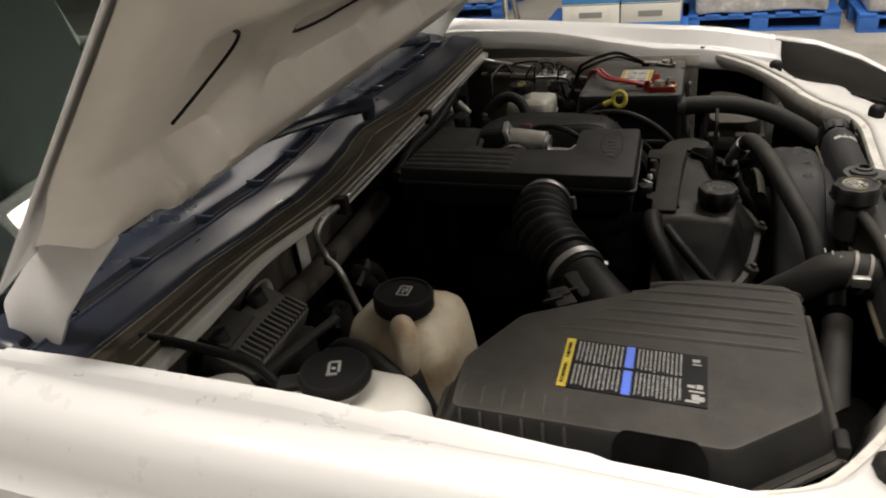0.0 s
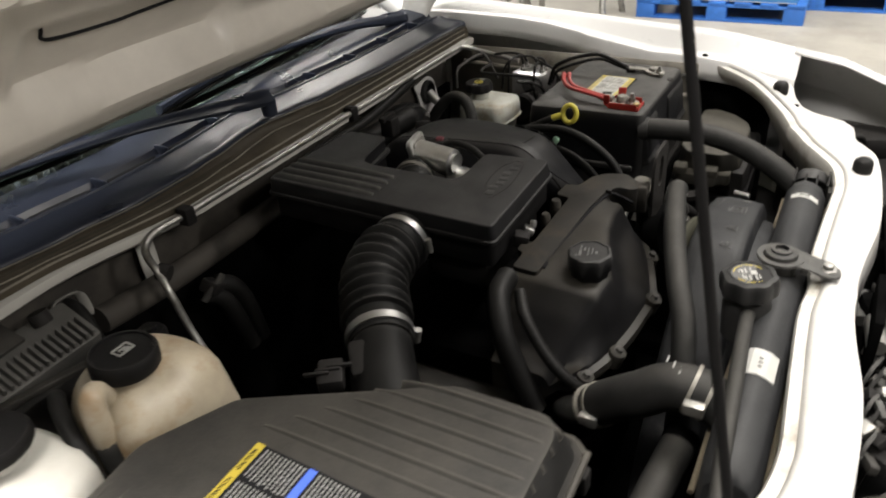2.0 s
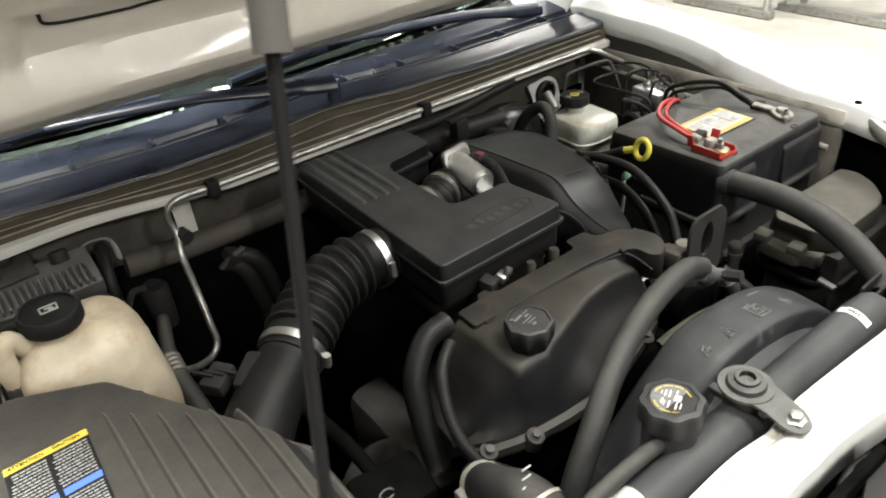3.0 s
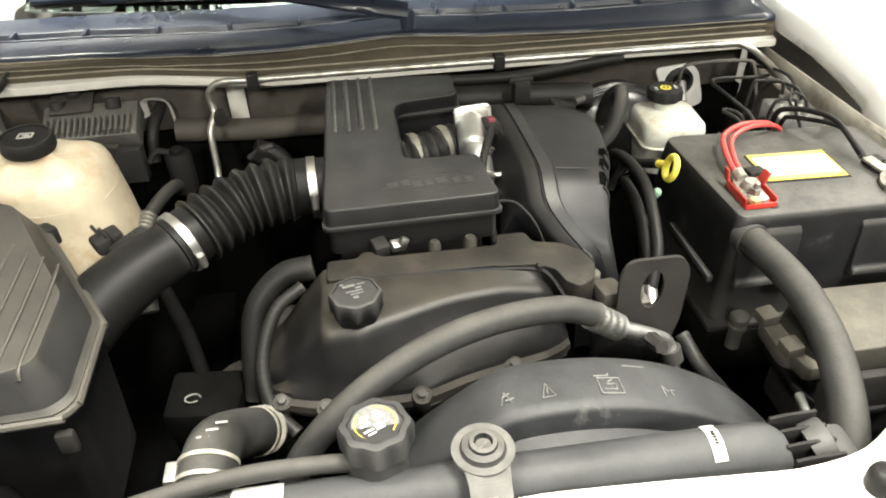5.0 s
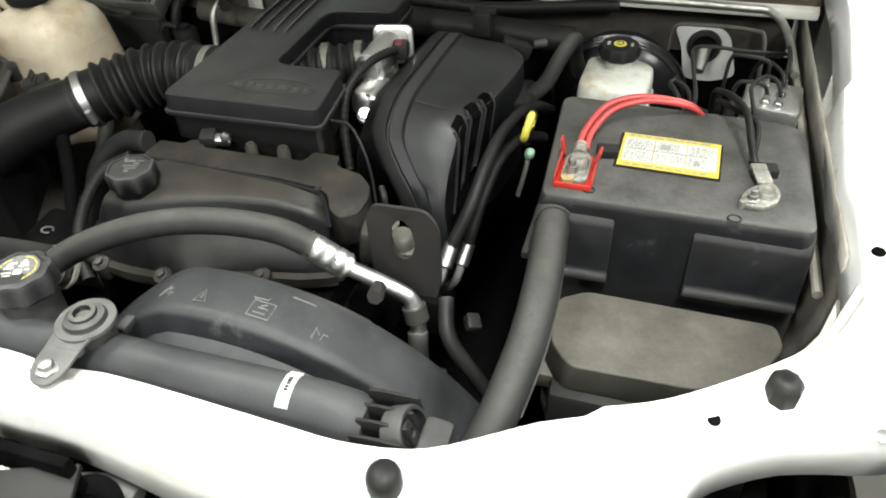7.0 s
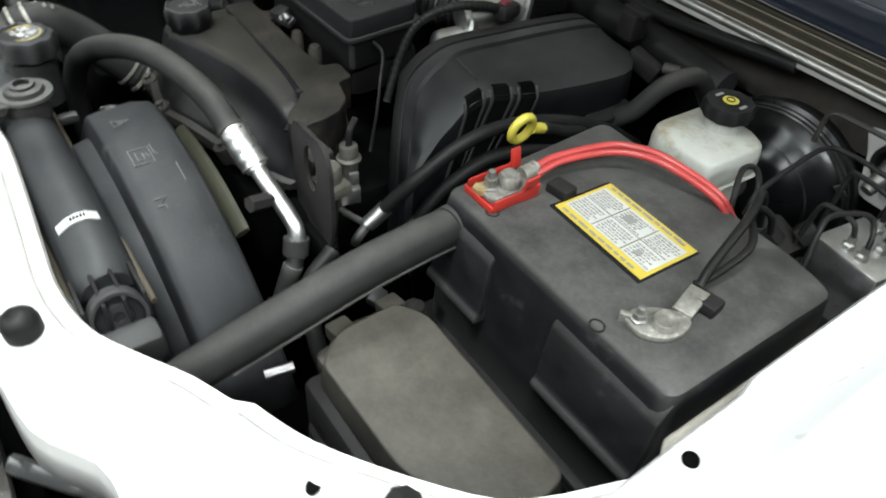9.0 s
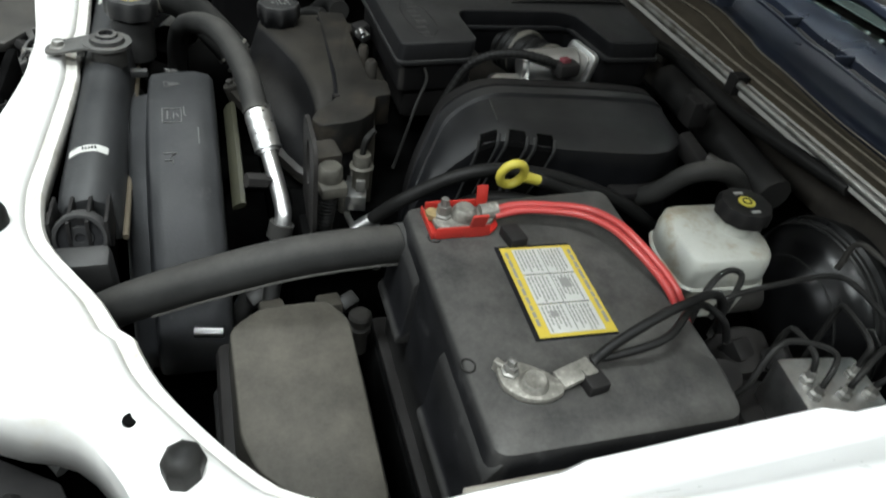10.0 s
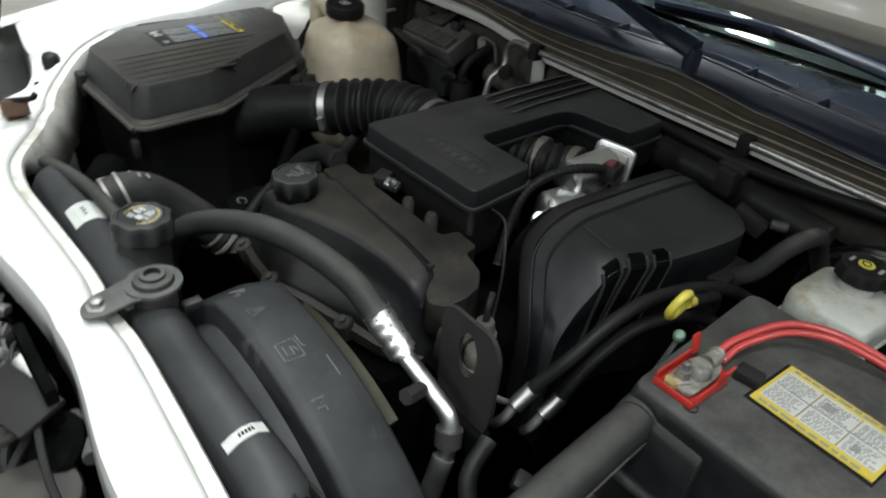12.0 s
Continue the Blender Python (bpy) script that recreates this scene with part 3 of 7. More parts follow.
part("seal_edge", tube(nb(), [(x, seal_foot(x)[0] - 0.0005, 1.0275 + seal_foot(x)[1]) for x in COWL_X[::2]], 0.0017, 6, per=2), SEAL_EDGE, seal, "pale edge line of the seal")

# cowl panel with its slots
bm = nb()
prof = ((-0.004, 1.044), (-0.003, 1.051), (0.001, 1.055), (0.010, 1.057), (0.050, 1.062), (0.056, 1.066), (0.061, 1.066), (0.066, 1.059), (0.084, 1.060), (0.089, 1.070), (0.096, 1.073), (0.13, 1.080), (0.148, 1.082), (0.152, 1.052), (0.20, 1.046), (0.27, 1.046))


def cowl_z(d):
    for (a, za), (b, zb) in zip(prof, prof[1:]):
        if a <= d <= b:
            return za + (zb - za) * (d - a) / (b - a)
    return 1.082


ring_faces(bm, [[(x, lip_y(x) * (1 - d / 0.25) + (0.935 + 0.01 * (x - MID) ** 2) * (d / 0.25) + d, z) if d > 0 else (x, lip_y(x) + d, z) for d, z in prof] for x in COWL_X], cap=False, closed=False)
cowl = part("cowl_panel", bm, COWL, truck, "blue-black ribbed plastic cowl panel")
so = cowl.modifiers.new("sheet", "SOLIDIFY")
so.thickness = 0.003


def on_cowl(x, d, h=0.0):
    return Vector((x, lip_y(x) * (1 - d / 0.25) + (0.935 + 0.01 * (x - MID) ** 2) * (d / 0.25) + d, cowl_z(d) + h))


for i in range(11):
    x = -0.68 + i * 0.135
    part("cowl_rib", box(nb(), on_cowl(x, 0.076, 0.007), (0.006, 0.034, 0.016), 0.002), COWL, cowl)
for i in range(10):
    x = -0.613 + i * 0.135
    part("cowl_slot", tube(nb(), [on_cowl(x - 0.05, 0.075, 0.0), on_cowl(x, 0.075, 0.0), on_cowl(x + 0.05, 0.075, 0.0)], 0.0065, 8, flat=0.3), LABEL_BLACK, cowl, "dark air slot")
part("cowl_ridge", tube(nb(), [on_cowl(x, 0.059, 0.0005) for x in COWL_X[::2]], 0.003, 8, per=2), COWL, cowl)

# windshield, pillars, roof
bm = nb()
rings = []
for k in range(25):
    u = k / 24
    rings.append([(MID + (x * (1 - 0.12 * u)), 1.165 + 0.62 * u - 0.10 * (1 - (x / 0.72) ** 2), 1.079 + 0.50 * u) for x in [-0.72 + 0.03 * i for i in range(49)]])
ring_faces(bm, rings, cap=False, closed=False)
glass = part("windshield", bm, GLASS, truck, "green tinted windshield glass")
so = glass.modifiers.new("sheet", "SOLIDIFY")
so.thickness = 0.005
glass.visible_shadow = False
bm = nb()
ring_faces(bm, [[(MID + x * (1 - 0.12 * u), 1.168 + 0.62 * u - 0.10 * (1 - (x / 0.72) ** 2), 1.0735 + 0.50 * u) for x in [-0.72 + 0.06 * i for i in range(25)]] for u in (0.0, 0.03, 0.06, 0.10, 0.16)], cap=False, closed=False)
part("frit_band", bm, LABEL_BLACK, glass, "black printed band along the foot of the glass")
for s in (-1, 1):
    part("a_pillar", tube(nb(), [(MID + s * 0.80, 1.10, 1.06), (MID + s * 0.76, 1.45, 1.36), (MID + s * 0.68, 1.84, 1.62)], 0.035, 10), WHITE, truck)
    bm = nb()
    box(bm, (MID + s * 0.86, 1.85, 0.75), (0.06, 1.3, 0.66), 0.02)
    part("door", bm, WHITE, truck)
    part("b_pillar", tube(nb(), [(MID + s * 0.82, 2.45, 1.05), (MID + s * 0.68, 2.5, 1.62)], 0.04, 10), WHITE, truck)
bm = nb()
box(bm, (MID, 2.2, 1.64), (1.40, 0.9, 0.05), 0.02, seg=3)
part("roof", bm, WHITE, truck)
bm = nb()
box(bm, (MID, 2.62, 0.95), (1.66, 0.05, 1.3), 0.01)
part("cab_back", bm, PLASTIC_GREY, truck)
bm = nb()
box(bm, (MID, 1.9, 0.5), (1.66, 1.5, 0.04), 0.0)
part("cab_floor", bm, CLOTH, truck)
bm = nb()
prism(bm, [(1.18, 0.6), (1.18, 1.02), (1.24, 1.06), (1.42, 1.05), (1.50, 0.98), (1.48, 0.6)], -0.76, 0.80, "x", 0.02, 3)
part("dashboard", bm, PLASTIC_GREY, truck, "dark grey dashboard")
for sx in (-0.33, 0.37):
    seat = thing("car_seat", (sx, 1.95, 0.52), "grey cloth car seat behind the windshield", "seat", "front seats")
    part("seat_cushion", box(nb(), (sx, 1.90, 0.66), (0.50, 0.50, 0.16), 0.05, seg=3), CLOTH, seat)
    part("seat_back", box(nb(), (sx, 2.20, 1.00), (0.50, 0.14, 0.66), 0.05, (-14, 0, 0), 3), CLOTH, seat)
    part("headrest", box(nb(), (sx, 2.30, 1.42), (0.26, 0.10, 0.18), 0.04, (-14, 0, 0), 3), CLOTH, seat)
    part("seat_rail", box(nb(), (sx, 1.92, 0.55), (0.40, 0.45, 0.06), 0.01), DARK, seat)

# ---- hood, propped open ----
HINGE_Y, HINGE_Z, OPEN = 0.960, 1.170, radians(48)
ALONG, OUT = Vector((0, -math.cos(OPEN), math.sin(OPEN))), Vector((0, -math.sin(OPEN), -math.cos(OPEN)))


def hood_at(x, s, h):
    return Vector((x, HINGE_Y, HINGE_Z)) + ALONG * s + OUT * h


def soft(a, b, v):
    u = min(1.0, max(0.0, (v - a) / (b - a)))
    return u * u * (3 - 2 * u)


HALF = (((-0.677, 0.250), (-0.655, 0.318), (-0.535, 0.322), (-0.480, 0.295), (-0.464, 0.204), (-0.531, 0.140), (-0.600, 0.125), (-0.655, 0.165)),
        ((-0.440, 0.285), (-0.447, 0.170), (-0.292, 0.158), (-0.100, 0.160), (-0.055, 0.205), (-0.080, 0.275)),
        ((-0.62, 0.40), (-0.42, 0.36), (-0.16, 0.35), (-0.14, 0.62), (-0.40, 0.80), (-0.64, 0.72)))
POCKETS = [p for p in HALF] + [tuple(mirror_x(q) for q in p) for p in HALF]


def inside(pts, x, y):
    """Depth of the point inside the polygon, minus outside."""
    best, odd = 1e9, False
    for (ax, ay), (bx, by) in zip(pts, pts[1:] + pts[:1]):
        dx, dy = bx - ax, by - ay
        u = min(1.0, max(0.0, ((x - ax) * dx + (y - ay) * dy) / (dx * dx + dy * dy)))
        best = min(best, math.hypot(x - ax - u * dx, y - ay - u * dy))
        if (ay > y) != (by > y) and x < ax + (y - ay) / dy * dx:
            odd = not odd
    return best if odd else -best


def hood_relief(x, s):
    away = abs(x - MID)
    h = 0.050 - 0.030 * max(soft(0.60, 0.70, away) * soft(0.14, 0.20, s), soft(0.155, 0.190, s) * (1 - soft(0.33, 0.37, s)))
    for p in POCKETS:
        d = inside(p, x, s)
        if d > -0.02:
            h = min(h, h + (0.004 - h) * soft(-0.006, 0.018, d))
    h += 0.012 * (1 - soft(0.018, 0.032, math.hypot(max(0.0, away - 0.66), s - 0.128)))
    edge = 0.818 - away
    h *= 0.25 + 0.75 * soft(0.0, 0.05, edge)
    return h * (0.40 + 0.60 * soft(0.02, 0.120, s)) * (1 - 0.7 * soft(1.03, 1.08, s))


def hood_x(u, s):
    """Half width shrinks a little toward the nose."""
    return MID + (u - 0.5) * 2 * (0.818 - 0.05 * soft(0.5, 1.1, s))


hood = None
bm = nb()
rings = []
for i in range(111):
    row = []
    for j in range(161):
        start = 0.024 + 0.085 * soft(0.64, 0.73, abs(hood_x(j / 160, 0) - MID))
        s = start + (1.08 - start) * (i / 110) ** 1.25
        row.append(hood_at(hood_x(j / 160, s), s, hood_relief(hood_x(j / 160, s), s)))
    rings.append(row)
ring_faces(bm, rings, cap=False, closed=False)
hood = part("hood", bm, UNDERCOAT, truck, "hood propped open, its pressed inner panel in dull white paint")
bm = nb()
rings = []
for i in range(21):
    s = 0.010 + 1.09 * i / 20
    rings.append([hood_at(MID + (j / 20 - 0.5) * 2 * (0.825 - 0.05 * soft(0.5, 1.1, s)), s, -0.012 - 0.035 * (1 - ((j - 10) / 10) ** 4) + (0.010 if j in (0, 20) else 0)) for j in range(21)])
ring_faces(bm, rings, cap=False, closed=False)
ob = part("hood_skin", bm, WHITE, hood, "white painted outer skin")
so = ob.modifiers.new("sheet", "SOLIDIFY")
so.thickness = 0.0015
for pts in (((-0.617, 0.178), (-0.598, 0.204), (-0.565, 0.258), (-0.560, 0.285), (-0.578, 0.298)), ((-0.405, 0.262), (-0.392, 0.240), (-0.302, 0.235), (-0.258, 0.238), (-0.134, 0.245)), ((0.657, 0.178), (0.638, 0.204), (0.605, 0.258), (0.600, 0.285), (0.618, 0.298)), ((0.445, 0.262), (0.432, 0.240), (0.342, 0.235), (0.298, 0.238), (0.174, 0.245))):
    part("panel_seam", tube(nb(), [hood_at(x, s, hood_relief(x, s) + 0.0005) for x, s in pts], 0.0026, 6), LABEL_BLACK, hood, "dark open seam")
for hx, hs in ((-0.652, 0.050), (0.692, 0.050)):
    part("drain_hole", lathe(nb(), [(0.013, 0.0), (0.012, 0.002), (0.001, 0.002)], hood_at(hx, hs, hood_relief(hx, hs)), OUT, 14), LABEL_BLACK, hood, "dark oval hole")
for s in (-1, 1):
    hx = MID + s * 0.745
    bm = nb()
    prism(bm, round_poly([(1.075, 1.055), (1.060, 1.115), (0.960, 1.205), (0.925, 1.222), (0.895, 1.212), (0.860, 1.232), (0.850, 1.215), (0.905, 1.165), (0.965, 1.105), (1.000, 1.055)], 0.012, 3), hx - 0.003, hx + 0.003, "x", 0.0012)
    box(bm, (hx - s * 0.020, 1.030, 1.052), (0.060, 0.080, 0.005), 0.002)
    part("hood_hinge", bm, WHITE_WORN, truck, "white stamped steel hood hinge")


def wiper(px, py, pz, pts, blade):
    w = thing("wiper", (px, py, pz), "blue-black windshield wiper parked on the cowl", "wiper", "wipers")
    part("pivot_cap", lathe(nb(), [(0.014, -0.02), (0.015, 0.006), (0.012, 0.016), (0.002, 0.018)], (px, py, pz), n=16), COWL, w)
    part("arm", tube(nb(), pts, 0.0145, 10, shape=lambda u: 1.15 - 0.60 * u if u > 0.22 else 1.30 - 0.3 * u, flat=0.62), COWL, w)
    part("blade", tube(nb(), blade, 0.008, 8, flat=1.4), COWL, w)
    part("blade_rubber", tube(nb(), [(x, y, z - 0.012) for x, y, z in blade], 0.004, 6), RUBBER, w)
    mid = blade[len(blade) // 2]
    part("blade_joint", box(nb(), mid, (0.05, 0.02, 0.02), 0.004), COWL, w)


wiper(0.062, 0.928, 1.086, [(0.064, 0.926, 1.100), (-0.049, 0.940, 1.116), (-0.20, 0.998, 1.126), (-0.42, 1.072, 1.124)],
      [(-0.22, 1.075, 1.116), (-0.36, 1.085, 1.118), (-0.50, 1.095, 1.114), (-0.66, 1.12, 1.108)])
wiper(0.69, 1.02, 1.075, [(0.69, 1.02, 1.082), (0.60, 1.025, 1.095), (0.45, 1.04, 1.115), (0.12, 1.06, 1.135), (0.09, 1.06, 1.14)],
      [(0.52, 1.12, 1.115), (0.30, 1.09, 1.125), (0.10, 1.055, 1.130), (-0.10, 1.03, 1.122)])

# ---- hood prop ----
prop = thing("hood_prop_rod", (-0.50, 0.0, 0.97), "thin black steel hood prop rod standing in a rusty bracket", "prop rod")
LOW, TOP = Vector((-0.491, -0.018, 1.001)), Vector((-0.293, 0.212, 1.95))
part("rod", tube(nb(), [(-0.462, 0.034, 1.012), (-0.466, 0.029, 1.004), (-0.478, 0.006, 1.001), LOW - Vector((-0.002, -0.004, 0.001)), LOW.lerp(TOP, 0.012), LOW.lerp(TOP, 0.05), LOW.lerp(TOP, 0.5), TOP], 0.0043, 10), PLASTIC_CLEAN, prop)
part("grip_sleeve", tube(nb(), [LOW.lerp(TOP, 0.48), LOW.lerp(TOP, 0.8)], 0.0105, 12), HOSE, prop, "grey foam grip sleeve")
bm = nb()
prism(bm, round_poly([(-0.532, -0.008), (-0.482, -0.014), (-0.470, 0.024), (-0.520, 0.026)], 0.010), 0.976, 0.980, "z", 0.001)
box(bm, (-0.476, 0.006, 0.990), (0.004, 0.036, 0.026), 0.001, (0, 0, -16))
box(bm, (-0.505, 0.006, 0.970), (0.030, 0.026, 0.014), 0.002)
part("bracket", bm, RUST, prop, "rusty steel bracket")
part("bolt", lathe(nb(), [(0.011, 0.0), (0.011, 0.002), (0.007, 0.003), (0.007, 0.008), (0.001, 0.009)], (-0.512, 0.007, 0.980), n=6), STEEL, prop, "pale steel bolt head")

# ---- front end ahead of the support ----
fascia = thing("grille_cover", (MID, -0.25, 0.0), "grey-black plastic bumper and grille cover ahead of the white support", "grille")
for pts in ([(-0.62, -0.108), (-0.245, -0.112), (-0.235, -0.135), (-0.185, -0.160), (-0.175, -0.40), (-0.66, -0.40)],
            [(0.105, -0.115), (0.16, -0.112), (0.19, -0.130), (0.42, -0.118), (0.50, -0.12), (0.53, -0.40), (0.09, -0.40)]):
    bm = nb()
    prism(bm, round_poly(pts, 0.012, 2), 0.862, 0.880, "z", 0.006, 2)
    panel = part("top_panel", bm, PLASTIC_GREY, fascia)
    xs = [p[0] for p in pts]
    part("panel_rib", box(nb(), ((min(xs) + max(xs)) / 2, -0.21, 0.882), (max(xs) - min(xs) - 0.09, 0.006, 0.008), 0.002), PLASTIC_GREY, panel)
    part("panel_wall", box(nb(), ((min(xs) + max(xs)) / 2, -0.155, 0.83), (max(xs) - min(xs) - 0.06, 0.01, 0.08), 0.002), PLASTIC_CLEAN, panel)
part("cross_bar", box(nb(), (0.0, -0.165, 0.872), (0.13, 0.022, 0.020), 0.005, (0, 0, 4)), PLASTIC_GREY, fascia, "grey latch bar")
part("backing", box(nb(), (MID, -0.245, 0.72), (1.30, 0.27, 0.10), 0.01), DARK, fascia)
bm = nb()
prism(bm, [(-0.85, -0.30), (-0.6, -0.44), (0.64, -0.44), (0.89, -0.30), (0.89, -0.24), (0.62, -0.38), (-0.58, -0.38), (-0.85, -0.24)], 0.40, 0.87, "z", 0.02, 3)
part("bumper_cover", bm, PLASTIC_GREY, fascia)
part("bumper_stay", box(nb(), (MID, -0.30, 0.2), (1.0, 0.08, 0.4), 0.01), DARK, fascia)
loomf = thing("front_wiring", (0.08, -0.12, 0.77), "black wiring and plugs behind the grille", "wiring")
rnd = random.Random(3)
for k in range(9):
    x0 = -0.16 + 0.035 * k
    part("wire", tube(nb(), [(x0, -0.115 - 0.02 * rnd.random(), 0.80), (x0 + 0.02, -0.135, 0.84 + 0.04 * rnd.random()), (x0 + 0.05 + 0.04 * rnd.random(), -0.14 - 0.04 * rnd.random(), 0.86), (x0 + 0.09, -0.13, 0.79)], 0.0035 + 0.003 * rnd.random(), 8), RUBBER, loomf)
for k in range(7):
    part("plug", box(nb(), (-0.15 + 0.05 * k, -0.13 - 0.03 * rnd.random(), 0.835 + 0.03 * rnd.random()), (0.03, 0.024, 0.022), 0.004, (rnd.uniform(-40, 40), rnd.uniform(-40, 40), rnd.uniform(-60, 60))), (PLASTIC_CLEAN, PLASTIC_GREY, CAST)[k % 3], loomf)
part("horn", lathe(nb(), [(0.008, -0.02), (0.030, -0.012), (0.034, 0.0), (0.030, 0.006), (0.016, 0.008), (0.014, 0.003), (0.001, 0.003)], (0.105, -0.122, 0.885), (0.1, -0.6, 0.8), 24), DARK, loomf, "black round horn")
part("spring_can", tube(nb(), [(-0.01, -0.118, 0.905), (0.05, -0.112, 0.905)], 0.012, 12, shape=lambda u: 1 + 0.1 * math.sin(u * 50)), STEEL, loomf)

rnd = random.Random(17)
for k in range(12):
    cxx, cyy = -0.20 + 0.019 * k, -0.112 - 0.022 * rnd.random()
    part("bracket_piece", box(nb(), (cxx, cyy, 0.872 + 0.016 * rnd.random()), (0.010 + 0.014 * rnd.random(), 0.008 + 0.010 * rnd.random(), 0.012), 0.002, (rnd.uniform(-30, 30), rnd.uniform(-30, 30), rnd.uniform(-60, 60))), (CAST, ZINC, PLASTIC_CLEAN, STEEL)[k % 4], loomf)
for k in range(6):
    x0 = -0.19 + 0.036 * k
    part("lead", tube(nb(), [(x0, -0.108, 0.855), (x0 + 0.015, -0.118, 0.886 + 0.01 * rnd.random()), (x0 + 0.05, -0.128, 0.884), (x0 + 0.075, -0.115, 0.860)], 0.0028, 6), RUBBER if k % 2 else ZINC, loomf)
part("grey_tube", tube(nb(), [(0.075, -0.098, 0.882), (0.105, -0.094, 0.886), (0.140, -0.098, 0.884)], 0.010, 12), ZINC, loomf)
part("plastic_bar", tube(nb(), [(0.020, -0.128, 0.880), (0.052, -0.122, 0.882), (0.062, -0.135, 0.880), (0.064, -0.20, 0.872)], 0.010, 8, per=3, flat=0.6), PLASTIC_GREY, loomf, "grey plastic bar")
latch = thing("hood_latch", (0.04, -0.105, 0.90), "black steel hood latch with cable and spring", "latch")
part("latch_plate", box(nb(), (0.04, -0.112, 0.905), (0.12, 0.012, 0.09), 0.003), DARK, latch)
part("latch_spring", tube(nb(), [(0.0, -0.13, 0.90 + 0.0), (0.09, -0.13, 0.915)], 0.009, 10, shape=lambda u: 0.8 + 0.2 * math.sin(u * 80)), STEEL, latch)
part("latch_lever", box(nb(), (0.065, -0.14, 0.925), (0.09, 0.05, 0.008), 0.002, (10, 0, 20)), PLASTIC_CLEAN, latch)
part("latch_cable", tube(nb(), [(0.09, -0.13, 0.92), (0.18, -0.14, 0.91), (0.30, -0.13, 0.90), (0.45, -0.12, 0.90)], 0.004, 8), RUBBER, latch)


def headlamp(side):
    h = thing("headlamp", side((0.70, -0.06, 0.0)), "black headlamp housing behind the white support", "headlamp", "headlamps")
    pts = [(0.52, -0.10), (0.60, -0.055), (0.64, -0.01), (0.70, 0.045), (0.78, 0.085), (0.845, 0.05), (0.84, -0.12), (0.78, -0.26), (0.54, -0.30)]
    bm = nb()
    prism(bm, [side((*p, 0))[:2] for p in pts], 0.62, 0.835, "z", 0.012, 2)
    part("lamp_housing", bm, PLASTIC_CLEAN, h)
    part("lamp_stay", box(nb(), side((0.70, -0.10, 0.31)), (0.10, 0.10, 0.62), 0.01), DARK, h)
    part("lamp_wall", box(nb(), side((0.565, -0.085, 0.872)), (0.11, 0.006, 0.05), 0.002, (0, 0, 8)), PLASTIC_CLEAN, h)
    bm = nb()
    prism(bm, [side((*p, 0))[:2] for p in [(0.545, -0.090), (0.575, -0.075), (0.625, 0.0), (0.66, 0.015), (0.655, -0.005), (0.60, -0.095)]], 0.868, 0.880, "z", 0.003)
    part("lamp_bracket", bm, PLASTIC_CLEAN, h)
    part("bulb_cap", lathe(nb(), [(0.040, 0.0), (0.040, 0.03), (0.034, 0.036), (0.014, 0.038), (0.014, 0.046), (0.001, 0.046)], side((0.725, -0.02, 0.835)), n=20), PLASTIC_GREY, h)
    part("lamp_lead", tube(nb(), [side(p) for p in ((0.725, -0.02, 0.880), (0.69, -0.035, 0.895), (0.645, -0.03, 0.885), (0.615, -0.06, 0.85))], 0.008, 8), RUBBER, h)
    part("lamp_lead", tube(nb(), [side(p) for p in ((0.66, 0.01, 0.85), (0.68, -0.01, 0.885), (0.72, -0.06, 0.89), (0.76, -0.08, 0.84))], 0.006, 8), RUBBER, h)
    part("adjuster", tube(nb(), [side((0.60, -0.09, 0.862)), side((0.625, -0.05, 0.862))], 0.012, 12), ALUMINIUM, h)
    part("adjuster_gear", tube(nb(), [side((0.625, -0.05, 0.862)), side((0.635, -0.032, 0.862))], 0.016, 12), PLASTIC_CLEAN, h)
    part("rim", tube(nb(), [side(p) for p in ((0.74, 0.078, 0.845), (0.80, 0.085, 0.86), (0.84, 0.03, 0.87), (0.835, -0.12, 0.86), (0.78, -0.25, 0.85))], 0.008, 8), PLASTIC_GREY, h)
    part("lamp_frame", tube(nb(), [side(p) for p in ((0.44, -0.115, 0.880), (0.488, -0.078, 0.884), (0.500, -0.068, 0.884), (0.545, -0.045, 0.880), (0.612, 0.002, 0.880))], 0.009, 8, per=4, flat=0.6), GLOSS_BLACK, h, "glossy black lamp frame")
    part("reflector_shell", box(nb(), side((0.78, -0.05, 0.855)), (0.09, 0.14, 0.05), 0.015, (0, 0, 10)), PLASTIC_CLEAN, h)


both(headlamp)

for sx in (-0.72, 0.76):
    for wy in (0.22, 3.1):
        w = part("wheel", lathe(nb(), [(0.20, -0.11), (0.30, -0.115), (0.345, -0.09), (0.35, 0.0), (0.345, 0.09), (0.30, 0.115), (0.20, 0.11)], (sx, wy, 0.35), (1, 0, 0), 40), RUBBER, truck, "black tyre")
        part("rim", lathe(nb(), [(0.02, -0.06), (0.19, -0.07), (0.203, -0.10), (0.203, 0.10), (0.19, 0.07), (0.02, 0.06)], (sx, wy, 0.35), (1, 0, 0), 32), STEEL, w)
part("chassis_rail", box(nb(), (-0.42, 1.6, 0.42), (0.10, 3.8, 0.10), 0.01), DARK, truck)
part("chassis_rail", box(nb(), (0.46, 1.6, 0.42), (0.10, 3.8, 0.10), 0.01), DARK, truck)
part("axle", tube(nb(), [(-0.75, 3.1, 0.35), (0.79, 3.1, 0.35)], 0.05, 10), DARK, truck)
part("axle", tube(nb(), [(-0.75, 0.22, 0.35), (0.79, 0.22, 0.35)], 0.04, 10), DARK, truck)

# floor of the bay and block under the covers, near-black for painted shade
# unseen sheet, added to keep floor light out of the bay
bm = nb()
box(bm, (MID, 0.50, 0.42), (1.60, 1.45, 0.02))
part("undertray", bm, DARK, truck)

